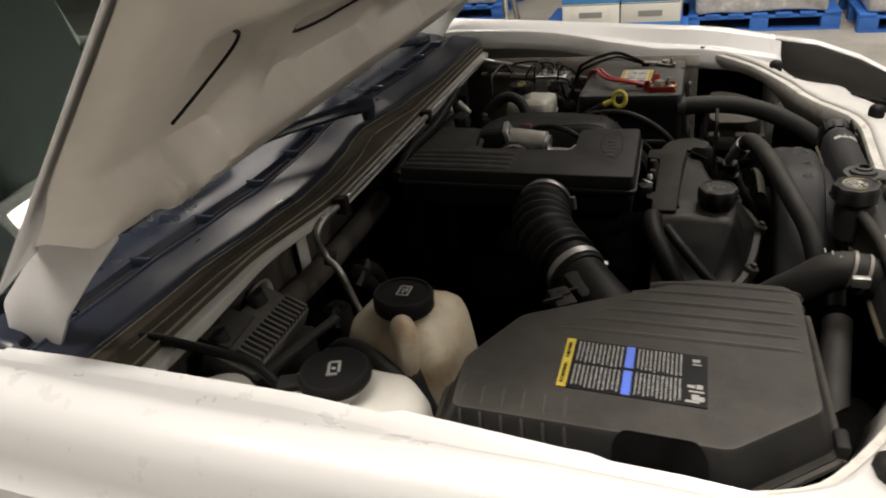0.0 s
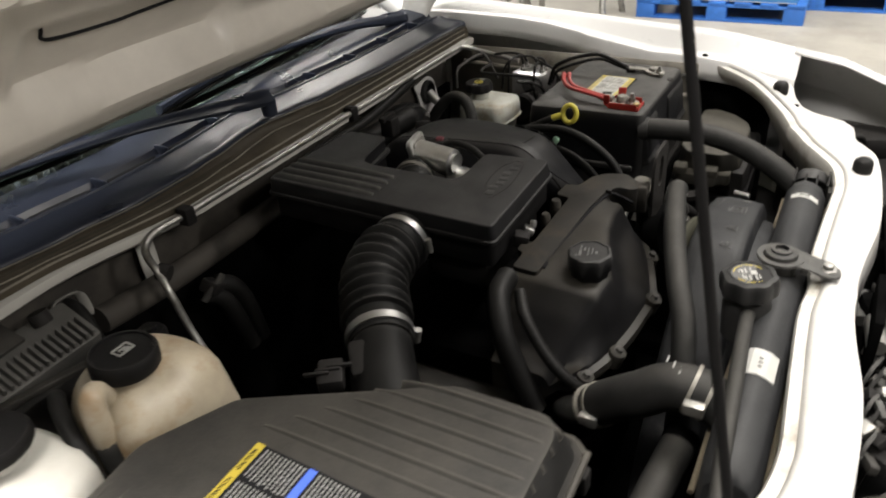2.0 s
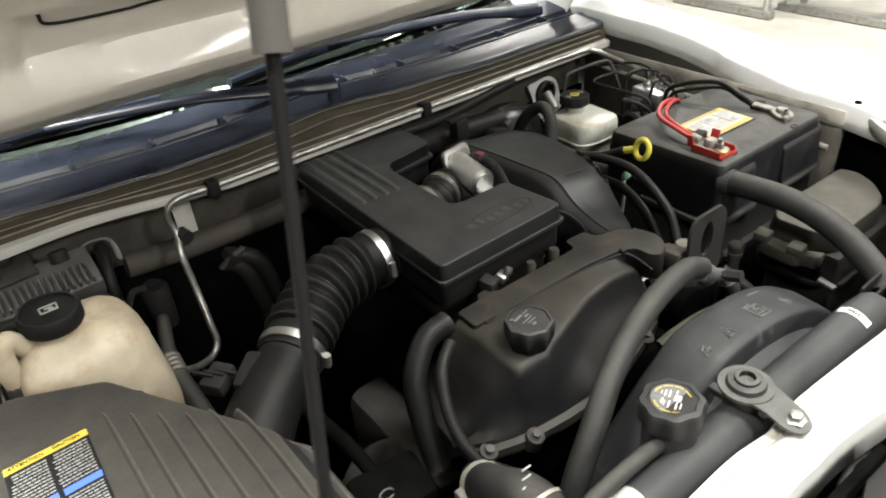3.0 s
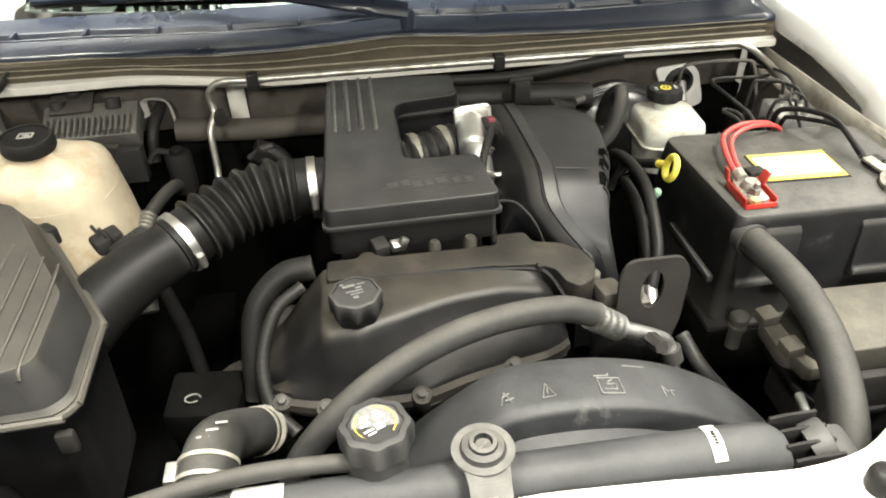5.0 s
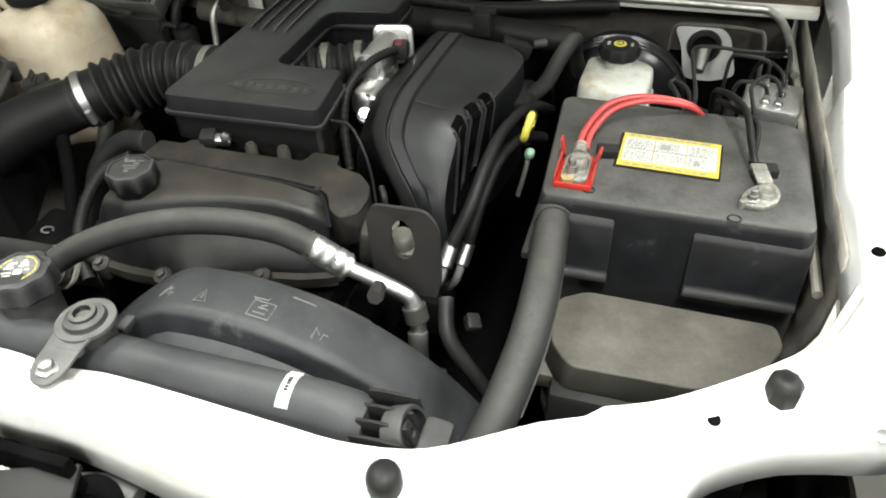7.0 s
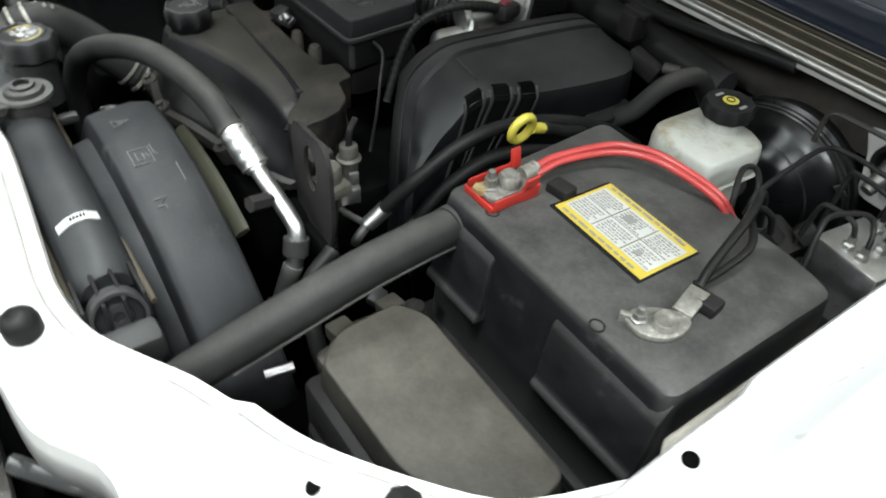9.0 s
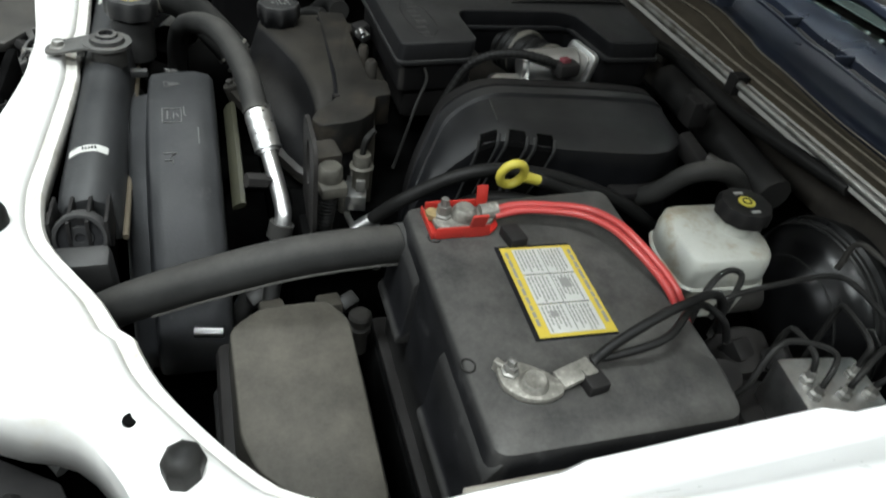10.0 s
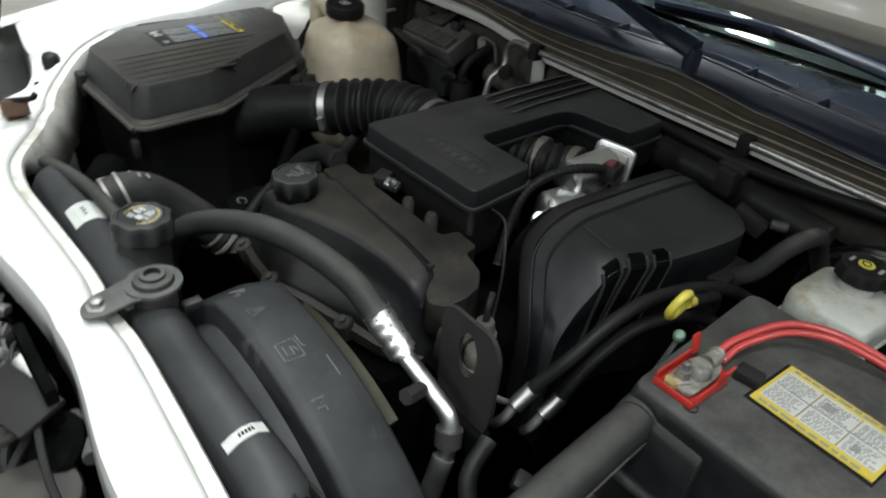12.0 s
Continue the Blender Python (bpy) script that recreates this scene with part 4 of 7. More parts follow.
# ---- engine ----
block = thing("engine_block", (0.03, 0.5, 0.43), "grimy cast engine block deep in the bay, its core near-black for shade", "engine")
# casting coloured near-black to stand for shade down in the bay
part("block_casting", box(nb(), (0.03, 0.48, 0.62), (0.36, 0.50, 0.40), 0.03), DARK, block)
part("side_casting", box(nb(), (-0.17, 0.40, 0.66), (0.10, 0.26, 0.22), 0.03), CAST, block)
part("alternator", lathe(nb(), [(0.02, 0.0), (0.065, 0.005), (0.07, 0.03), (0.07, 0.10), (0.05, 0.12), (0.01, 0.12)], (-0.24, 0.30, 0.70), (0, 1, 0), 24), CAST, block)

head = thing("valve_cover", (0.03, 0.28, 0.80), "dusty black plastic valve cover with a front bulge and bolts", "valve cover")
SPAN = ((-0.197, 0.866, 0.262, 0.864, 0.240, 0.857), (-0.172, 0.886, 0.250, 0.882, 0.220, 0.862), (-0.140, 0.930, 0.234, 0.924, 0.204, 0.868), (-0.112, 0.962, 0.222, 0.957, 0.195, 0.872),
        (-0.07, 0.969, 0.216, 0.965, 0.186, 0.878), (0.0, 0.968, 0.240, 0.965, 0.176, 0.890), (0.05, 0.967, 0.257, 0.963, 0.192, 0.892), (0.11, 0.966, 0.268, 0.959, 0.212, 0.886),
        (0.16, 0.963, 0.271, 0.949, 0.232, 0.876), (0.185, 0.955, 0.278, 0.930, 0.250, 0.868), (0.200, 0.925, 0.292, 0.895, 0.266, 0.862))


def cover_section(u):
    """(x, back height, ridge y, ridge z, foot y, foot z) along the cover, u from 0 to 1."""
    k = u * (len(SPAN) - 1)
    i = min(int(k), len(SPAN) - 2)
    w = k - i
    return [a + (b - a) * w for a, b in zip(SPAN[i], SPAN[i + 1])]


rings = []
for i in range(51):
    x, zb, yr, zr, yf, zf = cover_section(i / 50)
    rings.append([(x, y, z) for y, z in ((0.345, 0.82), (0.345, zb), (0.30, zb + 0.001), (yr + 0.020, zr + 0.0035), (yr + 0.009, zr + 0.0025), (yr + 0.003, zr), (yr - 0.001, zr - 0.005), (yr - 0.004, zr - 0.013),
                                         (yr + (yf - yr) * 0.55, zr + (zf - zr) * 0.6), (yf + 0.003, zf + 0.012), (yf, zf + 0.006), (yf - 0.010, zf + 0.004), (yf - 0.012, zf - 0.004), (yf + 0.004, zf - 0.006), (yf + 0.03, 0.82))])
bm = nb()
ring_faces(bm, rings)
part("cover_shell", bm, PLASTIC_COVER, head, angle=42)
part("gasket_line", tube(nb(), [(cover_section(i / 20)[0], cover_section(i / 20)[4] - 0.007, cover_section(i / 20)[5] - 0.010) for i in range(1, 20)], 0.003, 6), PLASTIC_BROWN, head, "grimy edge under the flange")
# case coloured near-black for the shade under the cover
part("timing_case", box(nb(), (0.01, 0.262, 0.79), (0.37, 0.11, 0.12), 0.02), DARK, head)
for x, y, z in ((-0.174, 0.214, 0.866), (-0.120, 0.187, 0.876), (-0.006, 0.170, 0.896), (0.113, 0.206, 0.890)):
    b = part("bolt_boss", lathe(nb(), [(0.0125, -0.022), (0.0125, 0.0), (0.0115, 0.003), (0.001, 0.003)], (x, y, z), (0, -0.35, 1), 16), PLASTIC_BROWN, head)
    part("bolt_head", lathe(nb(), [(0.008, 0.002), (0.008, 0.004), (0.0058, 0.005), (0.0058, 0.010), (0.001, 0.011)], (x, y, z), (0, -0.35, 1), 6), CAST, b, "grimy hex bolt head")
# coil rail behind the bulge
bm = nb()
prism(bm, round_poly([(-0.108, 0.312), (-0.106, 0.352), (-0.066, 0.352), (-0.062, 0.364), (-0.040, 0.364), (-0.036, 0.350), (0.118, 0.350), (0.122, 0.374), (0.162, 0.372), (0.166, 0.350),
                      (0.204, 0.340), (0.226, 0.318), (0.234, 0.290), (0.228, 0.268), (0.206, 0.258), (0.190, 0.268), (0.180, 0.288), (0.160, 0.300), (0.10, 0.307)], 0.007, 3), 0.925, 0.9705, "z", 0.006, 3)
for v in bm.verts:
    v.co.z -= max(0.0, 0.285 - v.co.y) * 0.35 if v.co.x > 0.16 else 0.0
part("coil_rail", bm, PLASTIC_BROWN, head, "flat dusty rail along the back of the cover")
part("rail_groove", tube(nb(), [(-0.09, 0.310, 0.9670), (0.0, 0.309, 0.9672), (0.10, 0.304, 0.9665), (0.158, 0.297, 0.965), (0.176, 0.286, 0.958), (0.190, 0.262, 0.940)], 0.0028, 6), LABEL_BLACK, head, "dark gap along the rail")
part("groove_clip", box(nb(), (0.163, 0.297, 0.968), (0.008, 0.010, 0.010), 0.002), PLASTIC_CLEAN, head)
for x, y, r in ((0.036, 0.358, 0.008), (0.084, 0.360, 0.009)):
    part("rail_stud", lathe(nb(), [(r, -0.02), (r, 0.008), (r * 0.7, 0.013), (0.001, 0.013)], (x, y, 0.968), n=12), PLASTIC_BROWN, head)
bm = nb()
box(bm, (-0.012, 0.366, 0.975), (0.022, 0.016, 0.012), 0.003, (20, 10, 25))
box(bm, (-0.004, 0.362, 0.983), (0.012, 0.010, 0.012), 0.003, (0, 30, 15))
part("injector_clip", bm, ALUMINIUM, head, "small shiny metal clip")
part("injector_plug", box(nb(), (-0.036, 0.368, 0.972), (0.022, 0.024, 0.022), 0.004, (10, 0, 20)), PLASTIC_CLEAN, head)
part("rail_plug", box(nb(), (0.246, 0.270, 0.922), (0.036, 0.036, 0.050), 0.006, (0, 8, 12)), PLASTIC_BROWN, head)
cap = part("oil_filler_cap", lathe(nb(), [(0.026, -0.025), (0.027, -0.004), (0.0305, 0.0), (0.0312, 0.017), (0.029, 0.0225), (0.026, 0.0235), (0.025, 0.022), (0.001, 0.022)], (-0.071, 0.248, 0.977), n=48, lobes=8, lobe=0.035), PLASTIC, head, "lobed black oil filler cap with a worn white oil can mark")
TOPZ = 0.977 + 0.0225
for cx, cy, sx, sy in ((-0.080, 0.262, 0.020, 0.006), (-0.066, 0.258, 0.010, 0.004), (-0.062, 0.266, 0.012, 0.003), (-0.090, 0.266, 0.006, 0.004), (-0.072, 0.250, 0.026, 0.0025), (-0.068, 0.244, 0.020, 0.0025), (-0.070, 0.236, 0.008, 0.006)):
    part("oil_mark", box(nb(), (-0.072 + (cx + 0.072) * 0.8, 0.252 + (cy - 0.252) * 0.8, TOPZ), (sx * 0.75, sy * 0.6, 0.0008), 0, (0, 0, 12)), MARK_WORN, cap, "worn white print")

# ---- air intake resonator over the engine ----
res = thing("intake_resonator", (0.02, 0.58, 0.92), "black C-shaped plastic intake resonator cover on the engine", "engine cover")
outline = round_poly([(-0.104, 0.383), (0.130, 0.389), (0.118, 0.502), (0.030, 0.500), (0.012, 0.508), (0.012, 0.668), (0.022, 0.692), (0.122, 0.708), (0.122, 0.792), (-0.096, 0.808)], 0.012, 3)
bm = nb()
prism(bm, outline, 1.000, 1.027, "z", 0.009, 3, grow=0.004)
part("resonator_shell", bm, PLASTIC, res, angle=45)
low = [(x * 1.0, y) for x, y in round_poly([(-0.109, 0.377), (0.135, 0.383), (0.123, 0.507), (0.016, 0.512), (0.016, 0.690), (0.127, 0.703), (0.127, 0.797), (-0.101, 0.813)], 0.012, 3)]
bm = nb()
prism(bm, low, 0.996, 1.003, "z", 0.002)
part("shell_lip", bm, PLASTIC, res)
bm = nb()
prism(bm, round_poly([(-0.102, 0.384), (0.128, 0.390), (0.116, 0.500), (0.010, 0.508), (0.010, 0.696), (0.120, 0.710), (0.120, 0.790), (-0.094, 0.806)], 0.012, 3), 0.955, 0.997, "z", 0.006)
part("lower_shell", bm, PLASTIC_CLEAN, res)
part("neck_shell", box(nb(), (0.010, 0.455, 0.93), (0.20, 0.11, 0.06), 0.012), PLASTIC_CLEAN, res)
# dusty plastic on the ribs also paints the lit band across the rear
for i in range(4):
    x = -0.088 + i * 0.021
    part("top_rib", tube(nb(), [(x, 0.60, 1.0235), (x, 0.66, 1.0262), (x, 0.785, 1.0262), (x, 0.800, 1.020)], 0.0095, 10, flat=0.24), PLASTIC_DUSTY, res)
for i, (dx, w) in enumerate(((-0.05, 0.014), (-0.032, 0.010), (-0.016, 0.012), (0.0, 0.010), (0.018, 0.014), (0.038, 0.010), (0.054, 0.008))):
    part("raised_mark", box(nb(), (0.040 + dx, 0.432 + 0.003 * math.sin(i * 2), 1.0272), (w, 0.014, 0.0012), 0.0005, (0, 0, 8)), PLASTIC, res, "raised black letter shapes without gloss")
bm = nb()
for pts in ([(-0.025, 0.425, 1.0268), (0.015, 0.450, 1.0268), (0.075, 0.453, 1.0268), (0.105, 0.440, 1.0268)], [(-0.025, 0.422, 1.0268), (0.025, 0.413, 1.0268), (0.095, 0.422, 1.0268), (0.107, 0.438, 1.0268)]):
    tube(bm, pts, 0.0011, 6)
part("mark_ring", bm, PLASTIC_CLEAN, res)

# ---- throttle body ----
thr = thing("throttle_body", (0.13, 0.63, 0.93), "silver aluminium throttle body between the engine covers", "throttle body")
bm = nb()
prism(bm, round_poly([(-0.032, -0.030), (0.032, -0.030), (0.032, 0.030), (-0.032, 0.030)], 0.012, 4), -0.005, 0.005, "z", 0.002)
bmesh.ops.transform(bm, matrix=Matrix.Translation((0.139, 0.653, 0.998)) @ Vector((0.16, -0.95, 0.22)).to_track_quat("Z", "Y").to_matrix().to_4x4(), verts=bm.verts)
part("flange", bm, CASTING, thr)
bm = nb()
prism(bm, round_poly([(-0.025, -0.023), (0.025, -0.023), (0.025, 0.023), (-0.025, 0.023)], 0.010, 4), 0.005, 0.009, "z", 0.0015)
bmesh.ops.transform(bm, matrix=Matrix.Translation((0.139, 0.653, 0.998)) @ Vector((0.16, -0.95, 0.22)).to_track_quat("Z", "Y").to_matrix().to_4x4(), verts=bm.verts)
part("flange_cover", bm, STEEL, thr)
part("throttle_casting", box(nb(), (0.134, 0.560, 0.958), (0.040, 0.080, 0.044), 0.014, (0, 10, -6), 3), CASTING, thr, "bright cast aluminium housing")
part("throttle_lever", tube(nb(), [(0.140, 0.528, 0.975), (0.150, 0.516, 0.978), (0.160, 0.520, 0.976), (0.162, 0.532, 0.970)], 0.0035, 8), CASTING, thr)
part("throttle_boss", lathe(nb(), [(0.012, 0), (0.012, 0.010), (0.008, 0.012), (0.008, 0.018), (0.001, 0.018)], (0.138, 0.514, 0.945), (0.3, -0.6, 0.75), 14), CASTING, thr)
part("motor_can", tube(nb(), [(0.134, 0.648, 0.998), (0.128, 0.566, 0.992)], 0.0245, 22, shape=lambda u: 1 - 0.25 * (u > 0.93)), CASTING, thr)
part("bore_casting", tube(nb(), [(0.110, 0.645, 0.965), (0.150, 0.585, 0.955)], 0.030, 18), CAST, thr)
part("wiring_plug", box(nb(), (0.162, 0.618, 1.018), (0.012, 0.014, 0.008), 0.002, (0, 0, 12)), PLUG_RED, thr, "dull red connector lock")
part("plug_body", box(nb(), (0.162, 0.622, 1.006), (0.026, 0.036, 0.022), 0.006, (0, 0, 12)), PLASTIC_CLEAN, thr)
part("plug_harness", tube(nb(), [(0.160, 0.608, 1.010), (0.156, 0.585, 1.018), (0.144, 0.548, 1.020), (0.131, 0.515, 1.010), (0.124, 0.488, 0.990), (0.126, 0.465, 0.95), (0.138, 0.44, 0.90)], 0.0064, 10, shape=lambda u: 1 + 0.06 * math.sin(u * 190), per=20), RUBBER, thr, "corrugated black wire loom")
part("plug_latch", box(nb(), (0.166, 0.555, 0.960), (0.02, 0.02, 0.03), 0.003, (10, 20, 0)), CAST, thr)
part("inlet_boot", tube(nb(), [(0.00, 0.60, 0.965), (0.05, 0.615, 0.968), (0.105, 0.640, 0.968)], 0.034, 20, per=16, shape=lambda u: 1 + 0.07 * math.sin(u * 45)), RUBBER, thr)
for u in (0.035, 0.085):
    part("boot_clamp", tube(nb(), [(u - 0.006, 0.600 + u * 0.38, 0.967), (u + 0.006, 0.604 + u * 0.38, 0.967)], 0.0375, 20), BAND, thr, "dull band clamp")

# ---- intake manifold ----
man = thing("intake_manifold", (0.26, 0.54, 0.70), "large black plastic intake manifold with three ribs", "manifold")
# (left x, y, z, right x, y, z) of the shell's top, from the back over the crease and down the front
SHELL = ((0.207, 0.766, 0.860, 0.285, 0.765, 0.855), (0.207, 0.762, 0.945, 0.290, 0.760, 0.938), (0.207, 0.746, 0.982, 0.302, 0.744, 0.972), (0.207, 0.680, 0.994, 0.344, 0.676, 0.986),
         (0.207, 0.560, 1.002, 0.331, 0.548, 0.991), (0.207, 0.482, 1.003, 0.305, 0.470, 0.990), (0.207, 0.435, 0.975, 0.299, 0.432, 0.960), (0.226, 0.411, 0.945, 0.297, 0.407, 0.934),
         (0.258, 0.384, 0.905, 0.300, 0.381, 0.900), (0.272, 0.373, 0.850, 0.308, 0.371, 0.848), (0.276, 0.370, 0.740, 0.312, 0.369, 0.740))
left = spline([r[:3] for r in SHELL], 4)
right = spline([r[3:] for r in SHELL], 4)
runner, shell = [], []
for a, b in zip(left, right):
    lean = max(0.0, 0.435 - a.y) * 1.4
    runner.append([(a.x - 0.066, a.y + 0.02 + lean, a.z - 0.14), (a.x - 0.060, a.y + 0.014 + lean, a.z - 0.060), (a.x - 0.046, a.y + 0.008 + lean * 0.6, a.z - 0.022), (a.x - 0.026, a.y + 0.002, a.z - 0.004), (a.x - 0.020, a.y, a.z + 0.001), (a.x - 0.004, a.y, a.z + 0.001), (a.x - 0.0015, a.y + 0.001, a.z - 0.007)])
    w = b - a
    shell.append([(a.x - 0.0008, a.y + 0.001, a.z - 0.007), (a.x + 0.002, a.y, a.z + 0.0005), (a.x + 0.020, a.y, a.z + 0.001), (a.x + 0.0235, a.y + 0.001, a.z - 0.0035), tuple(a + w * 0.55 + Vector((0, 0, -0.001))), tuple(a + w * 0.90), (b.x + 0.002, b.y, b.z - 0.006),
                  (b.x + 0.003, b.y + 0.002, b.z - 0.030), (b.x + 0.002, b.y + 0.006, b.z - 0.090), (b.x + 0.002, b.y + 0.010, b.z - 0.19)])
bm = nb()
ring_faces(bm, runner, cap=False, closed=False)
part("runner_shell", bm, PLASTIC_CLEAN, man, angle=50)
bm = nb()
ring_faces(bm, shell, cap=False, closed=False)
part("main_shell", bm, MANIFOLD, man, angle=28)
part("seam_gap", tube(nb(), [(p.x - 0.001, p.y, p.z - 0.0035) for p in left[4:-4]], 0.0024, 6, per=2), LABEL_BLACK, man, "dark seam between the manifold halves")


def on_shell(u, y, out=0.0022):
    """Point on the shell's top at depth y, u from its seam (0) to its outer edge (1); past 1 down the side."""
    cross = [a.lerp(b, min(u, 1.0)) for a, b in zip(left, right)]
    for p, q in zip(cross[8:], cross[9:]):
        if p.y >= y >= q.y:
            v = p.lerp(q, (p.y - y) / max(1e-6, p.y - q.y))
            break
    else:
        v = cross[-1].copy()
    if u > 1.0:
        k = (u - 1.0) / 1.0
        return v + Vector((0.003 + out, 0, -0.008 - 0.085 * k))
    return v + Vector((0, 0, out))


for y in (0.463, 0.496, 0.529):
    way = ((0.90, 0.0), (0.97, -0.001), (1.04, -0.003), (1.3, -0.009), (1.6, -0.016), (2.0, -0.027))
    # near-black ribbon just above the shell, painting shade between the ribs
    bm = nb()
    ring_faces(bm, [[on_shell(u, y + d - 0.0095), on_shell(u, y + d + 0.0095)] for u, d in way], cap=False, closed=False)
    part("rib_pocket", bm, DARK, man, "near-black strip painting the shade between the ribs", smooth=False)
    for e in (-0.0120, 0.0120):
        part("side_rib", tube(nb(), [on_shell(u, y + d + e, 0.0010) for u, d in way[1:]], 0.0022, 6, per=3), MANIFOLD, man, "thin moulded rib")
part("crease_line", tube(nb(), [(0.232, 0.484, 1.0002), (0.28, 0.480, 0.9955)], 0.0012, 6), RUBBER, man)
bm = nb()
prism(bm, [(0.340, 0.62), (0.368, 0.63), (0.368, 0.68), (0.36, 0.70), (0.336, 0.70)], 0.925, 0.935, "z", 0.002)
part("side_step", bm, PLASTIC_CLEAN, man)
part("rear_bracket", box(nb(), (0.252, 0.790, 0.985), (0.030, 0.03, 0.040), 0.004), PLASTIC_CLEAN, man)
part("rear_bracket", box(nb(), (0.252, 0.795, 1.004), (0.045, 0.016, 0.010), 0.003), PLASTIC_CLEAN, man)
part("sensor_plug", box(nb(), (0.318, 0.752, 0.962), (0.05, 0.022, 0.026), 0.004, (0, 20, 15)), PLASTIC_CLEAN, man)
part("sensor_tip", lathe(nb(), [(0.008, 0), (0.008, 0.022), (0.001, 0.023)], (0.345, 0.76, 0.968), (0.8, 0.4, 0), 10), CAST, man)
part("thin_lead", tube(nb(), [(0.128, 0.425, 0.990), (0.158, 0.420, 0.988), (0.182, 0.402, 0.965), (0.196, 0.388, 0.93), (0.205, 0.372, 0.88)], 0.0021, 8), RUBBER, man)

# ---- bellows from the air filter ----
duct = thing("intake_duct", (-0.24, 0.48, 0.90), "black ribbed rubber intake duct with two steel clamps", "intake duct")
A0, A1, A2, A3, A4 = (-0.318, 0.440, 0.955), (-0.275, 0.475, 0.965), (-0.225, 0.510, 0.975), (-0.165, 0.527, 0.980), (-0.105, 0.530, 0.978)
part("bellows", tube(nb(), [A0, A1, A2, A3, A4], 0.046, 28, per=22, shape=lambda u: (1.0 + 0.085 * math.sin(u * 75)) if 0.18 < u < 0.84 else 0.93), RUBBER, duct)
for p, d in ((A0, (0.77, 0.63, 0.18)), (A4, (1, 0.05, 0))):
    p, d = Vector(p), Vector(d).normalized()
    q = p + d * (0.014 if p.x < -0.2 else -0.018)
    c = part("hose_clamp", tube(nb(), [q - d * 0.006, q + d * 0.006], 0.0462, 32), ALUMINIUM, duct, "bright steel hose clamp")
    s = d.cross(Vector((0, 0, 1))).normalized()
    w = (s * 0.96 + Vector((0, 0, 0.10 if p.x > -0.2 else -0.15))).normalized()
    g = d.cross(w).normalized()
    part("clamp_screw", tube(nb(), [q + w * 0.0490 - g * 0.011, q + w * 0.0490 + g * 0.011], 0.0052, 10), STEEL, c)
part("sensor_pipe", tube(nb(), [(-0.46, 0.31, 0.895), (-0.41, 0.365, 0.925), (-0.365, 0.405, 0.943), (-0.318, 0.440, 0.955)], 0.040, 24, shape=lambda u: 1.22 - 0.22 * u), RUBBER, duct)
part("sensor_block", box(nb(), (-0.366, 0.430, 0.972), (0.056, 0.040, 0.022), 0.008, (0, -12, 40)), PLASTIC_CLEAN, duct)
part("sensor_plug", box(nb(), (-0.405, 0.453, 0.970), (0.04, 0.032, 0.022), 0.005, (0, -8, 35)), PLASTIC_CLEAN, duct)
for k in range(3):
    part("plug_rib", box(nb(), (-0.420 + 0.012 * k, 0.462 - 0.008 * k, 0.981), (0.004, 0.030, 0.006), 0.001, (0, -8, 35)), PLASTIC_CLEAN, duct)

# ---- air filter box ----
air = thing("air_filter_box", (-0.54, 0.33, 0.78), "black plastic air filter box with a printed caution label", "air filter box")
LID = [(-0.700, 0.545), (-0.610, 0.555), (-0.505, 0.505), (-0.375, 0.285), (-0.372, 0.160), (-0.388, 0.143), (-0.625, 0.136), (-0.712, 0.238)]
TOP = [(-0.690, 0.520), (-0.612, 0.527), (-0.520, 0.480), (-0.404, 0.278), (-0.402, 0.175), (-0.425, 0.162), (-0.620, 0.160), (-0.692, 0.245)]


def lid_z(x, y):
    return 1.020 + 0.02 * (x + 0.557) + 0.02 * (y - 0.419)


lo, hi = round_poly(LID, 0.012, 3), round_poly(TOP, 0.010, 3)
cx, cy = -0.545, 0.335


def between(k):
    return [(a[0] + (b[0] - a[0]) * k, a[1] + (b[1] - a[1]) * k) for a, b in zip(lo, hi)]


bm = nb()
rings = [[(x, y, lid_z(x, y) - d) for x, y in between(k)] for k, d in ((0.0, 0.064), (0.0, 0.052), (0.25, 0.047), (0.30, 0.040), (0.86, 0.006), (0.94, 0.001))]
rings.append([(cx + (x - cx) * 0.97, cy + (y - cy) * 0.97, lid_z(x, y)) for x, y in hi])
rings.append([(cx + (x - cx) * 0.02, cy + (y - cy) * 0.02, lid_z(cx, cy)) for x, y in hi])
ring_faces(bm, rings)
lid = part("lid", bm, PLASTIC_GREY, air, angle=25)
bm = nb()
rings = []
for k, z in ((0.90, 0.74), (0.965, 0.93), (1.0, 0.945)):
    rings.append([(cx + (x - cx) * k, cy + (y - cy) * k, lid_z(cx + (x - cx) * k, cy + (y - cy) * k) - 0.060 - (0.945 - z)) for x, y in lo])
ring_faces(bm, rings)
part("box_base", bm, PLASTIC_CLEAN, air)
bm = nb()
rim = [Vector((cx + (x - cx) * 1.008, cy + (y - cy) * 1.008, lid_z(x, y) - 0.058)) for x, y in lo]
tube(bm, rim + [rim[0]], 0.0048, 8, per=2)
part("lid_rim", bm, PLASTIC_GREY, air)
for i in range(6):
    x = -0.536 + i * 0.0235
    y0 = 0.405 - 0.020 * i
    part("lid_rib", tube(nb(), [(x - 0.004, y0 + 0.03, lid_z(x, y0) - 0.004), (x, y0, lid_z(x, y0) - 0.0022), (x + 0.003, 0.25, lid_z(x, 0.25) - 0.0015), (x + 0.004, 0.172, lid_z(x, 0.172) - 0.003), (x + 0.004, 0.158, lid_z(x, 0.158) - 0.012)], 0.0052, 8, flat=0.5), PLASTIC_GREY, lid)
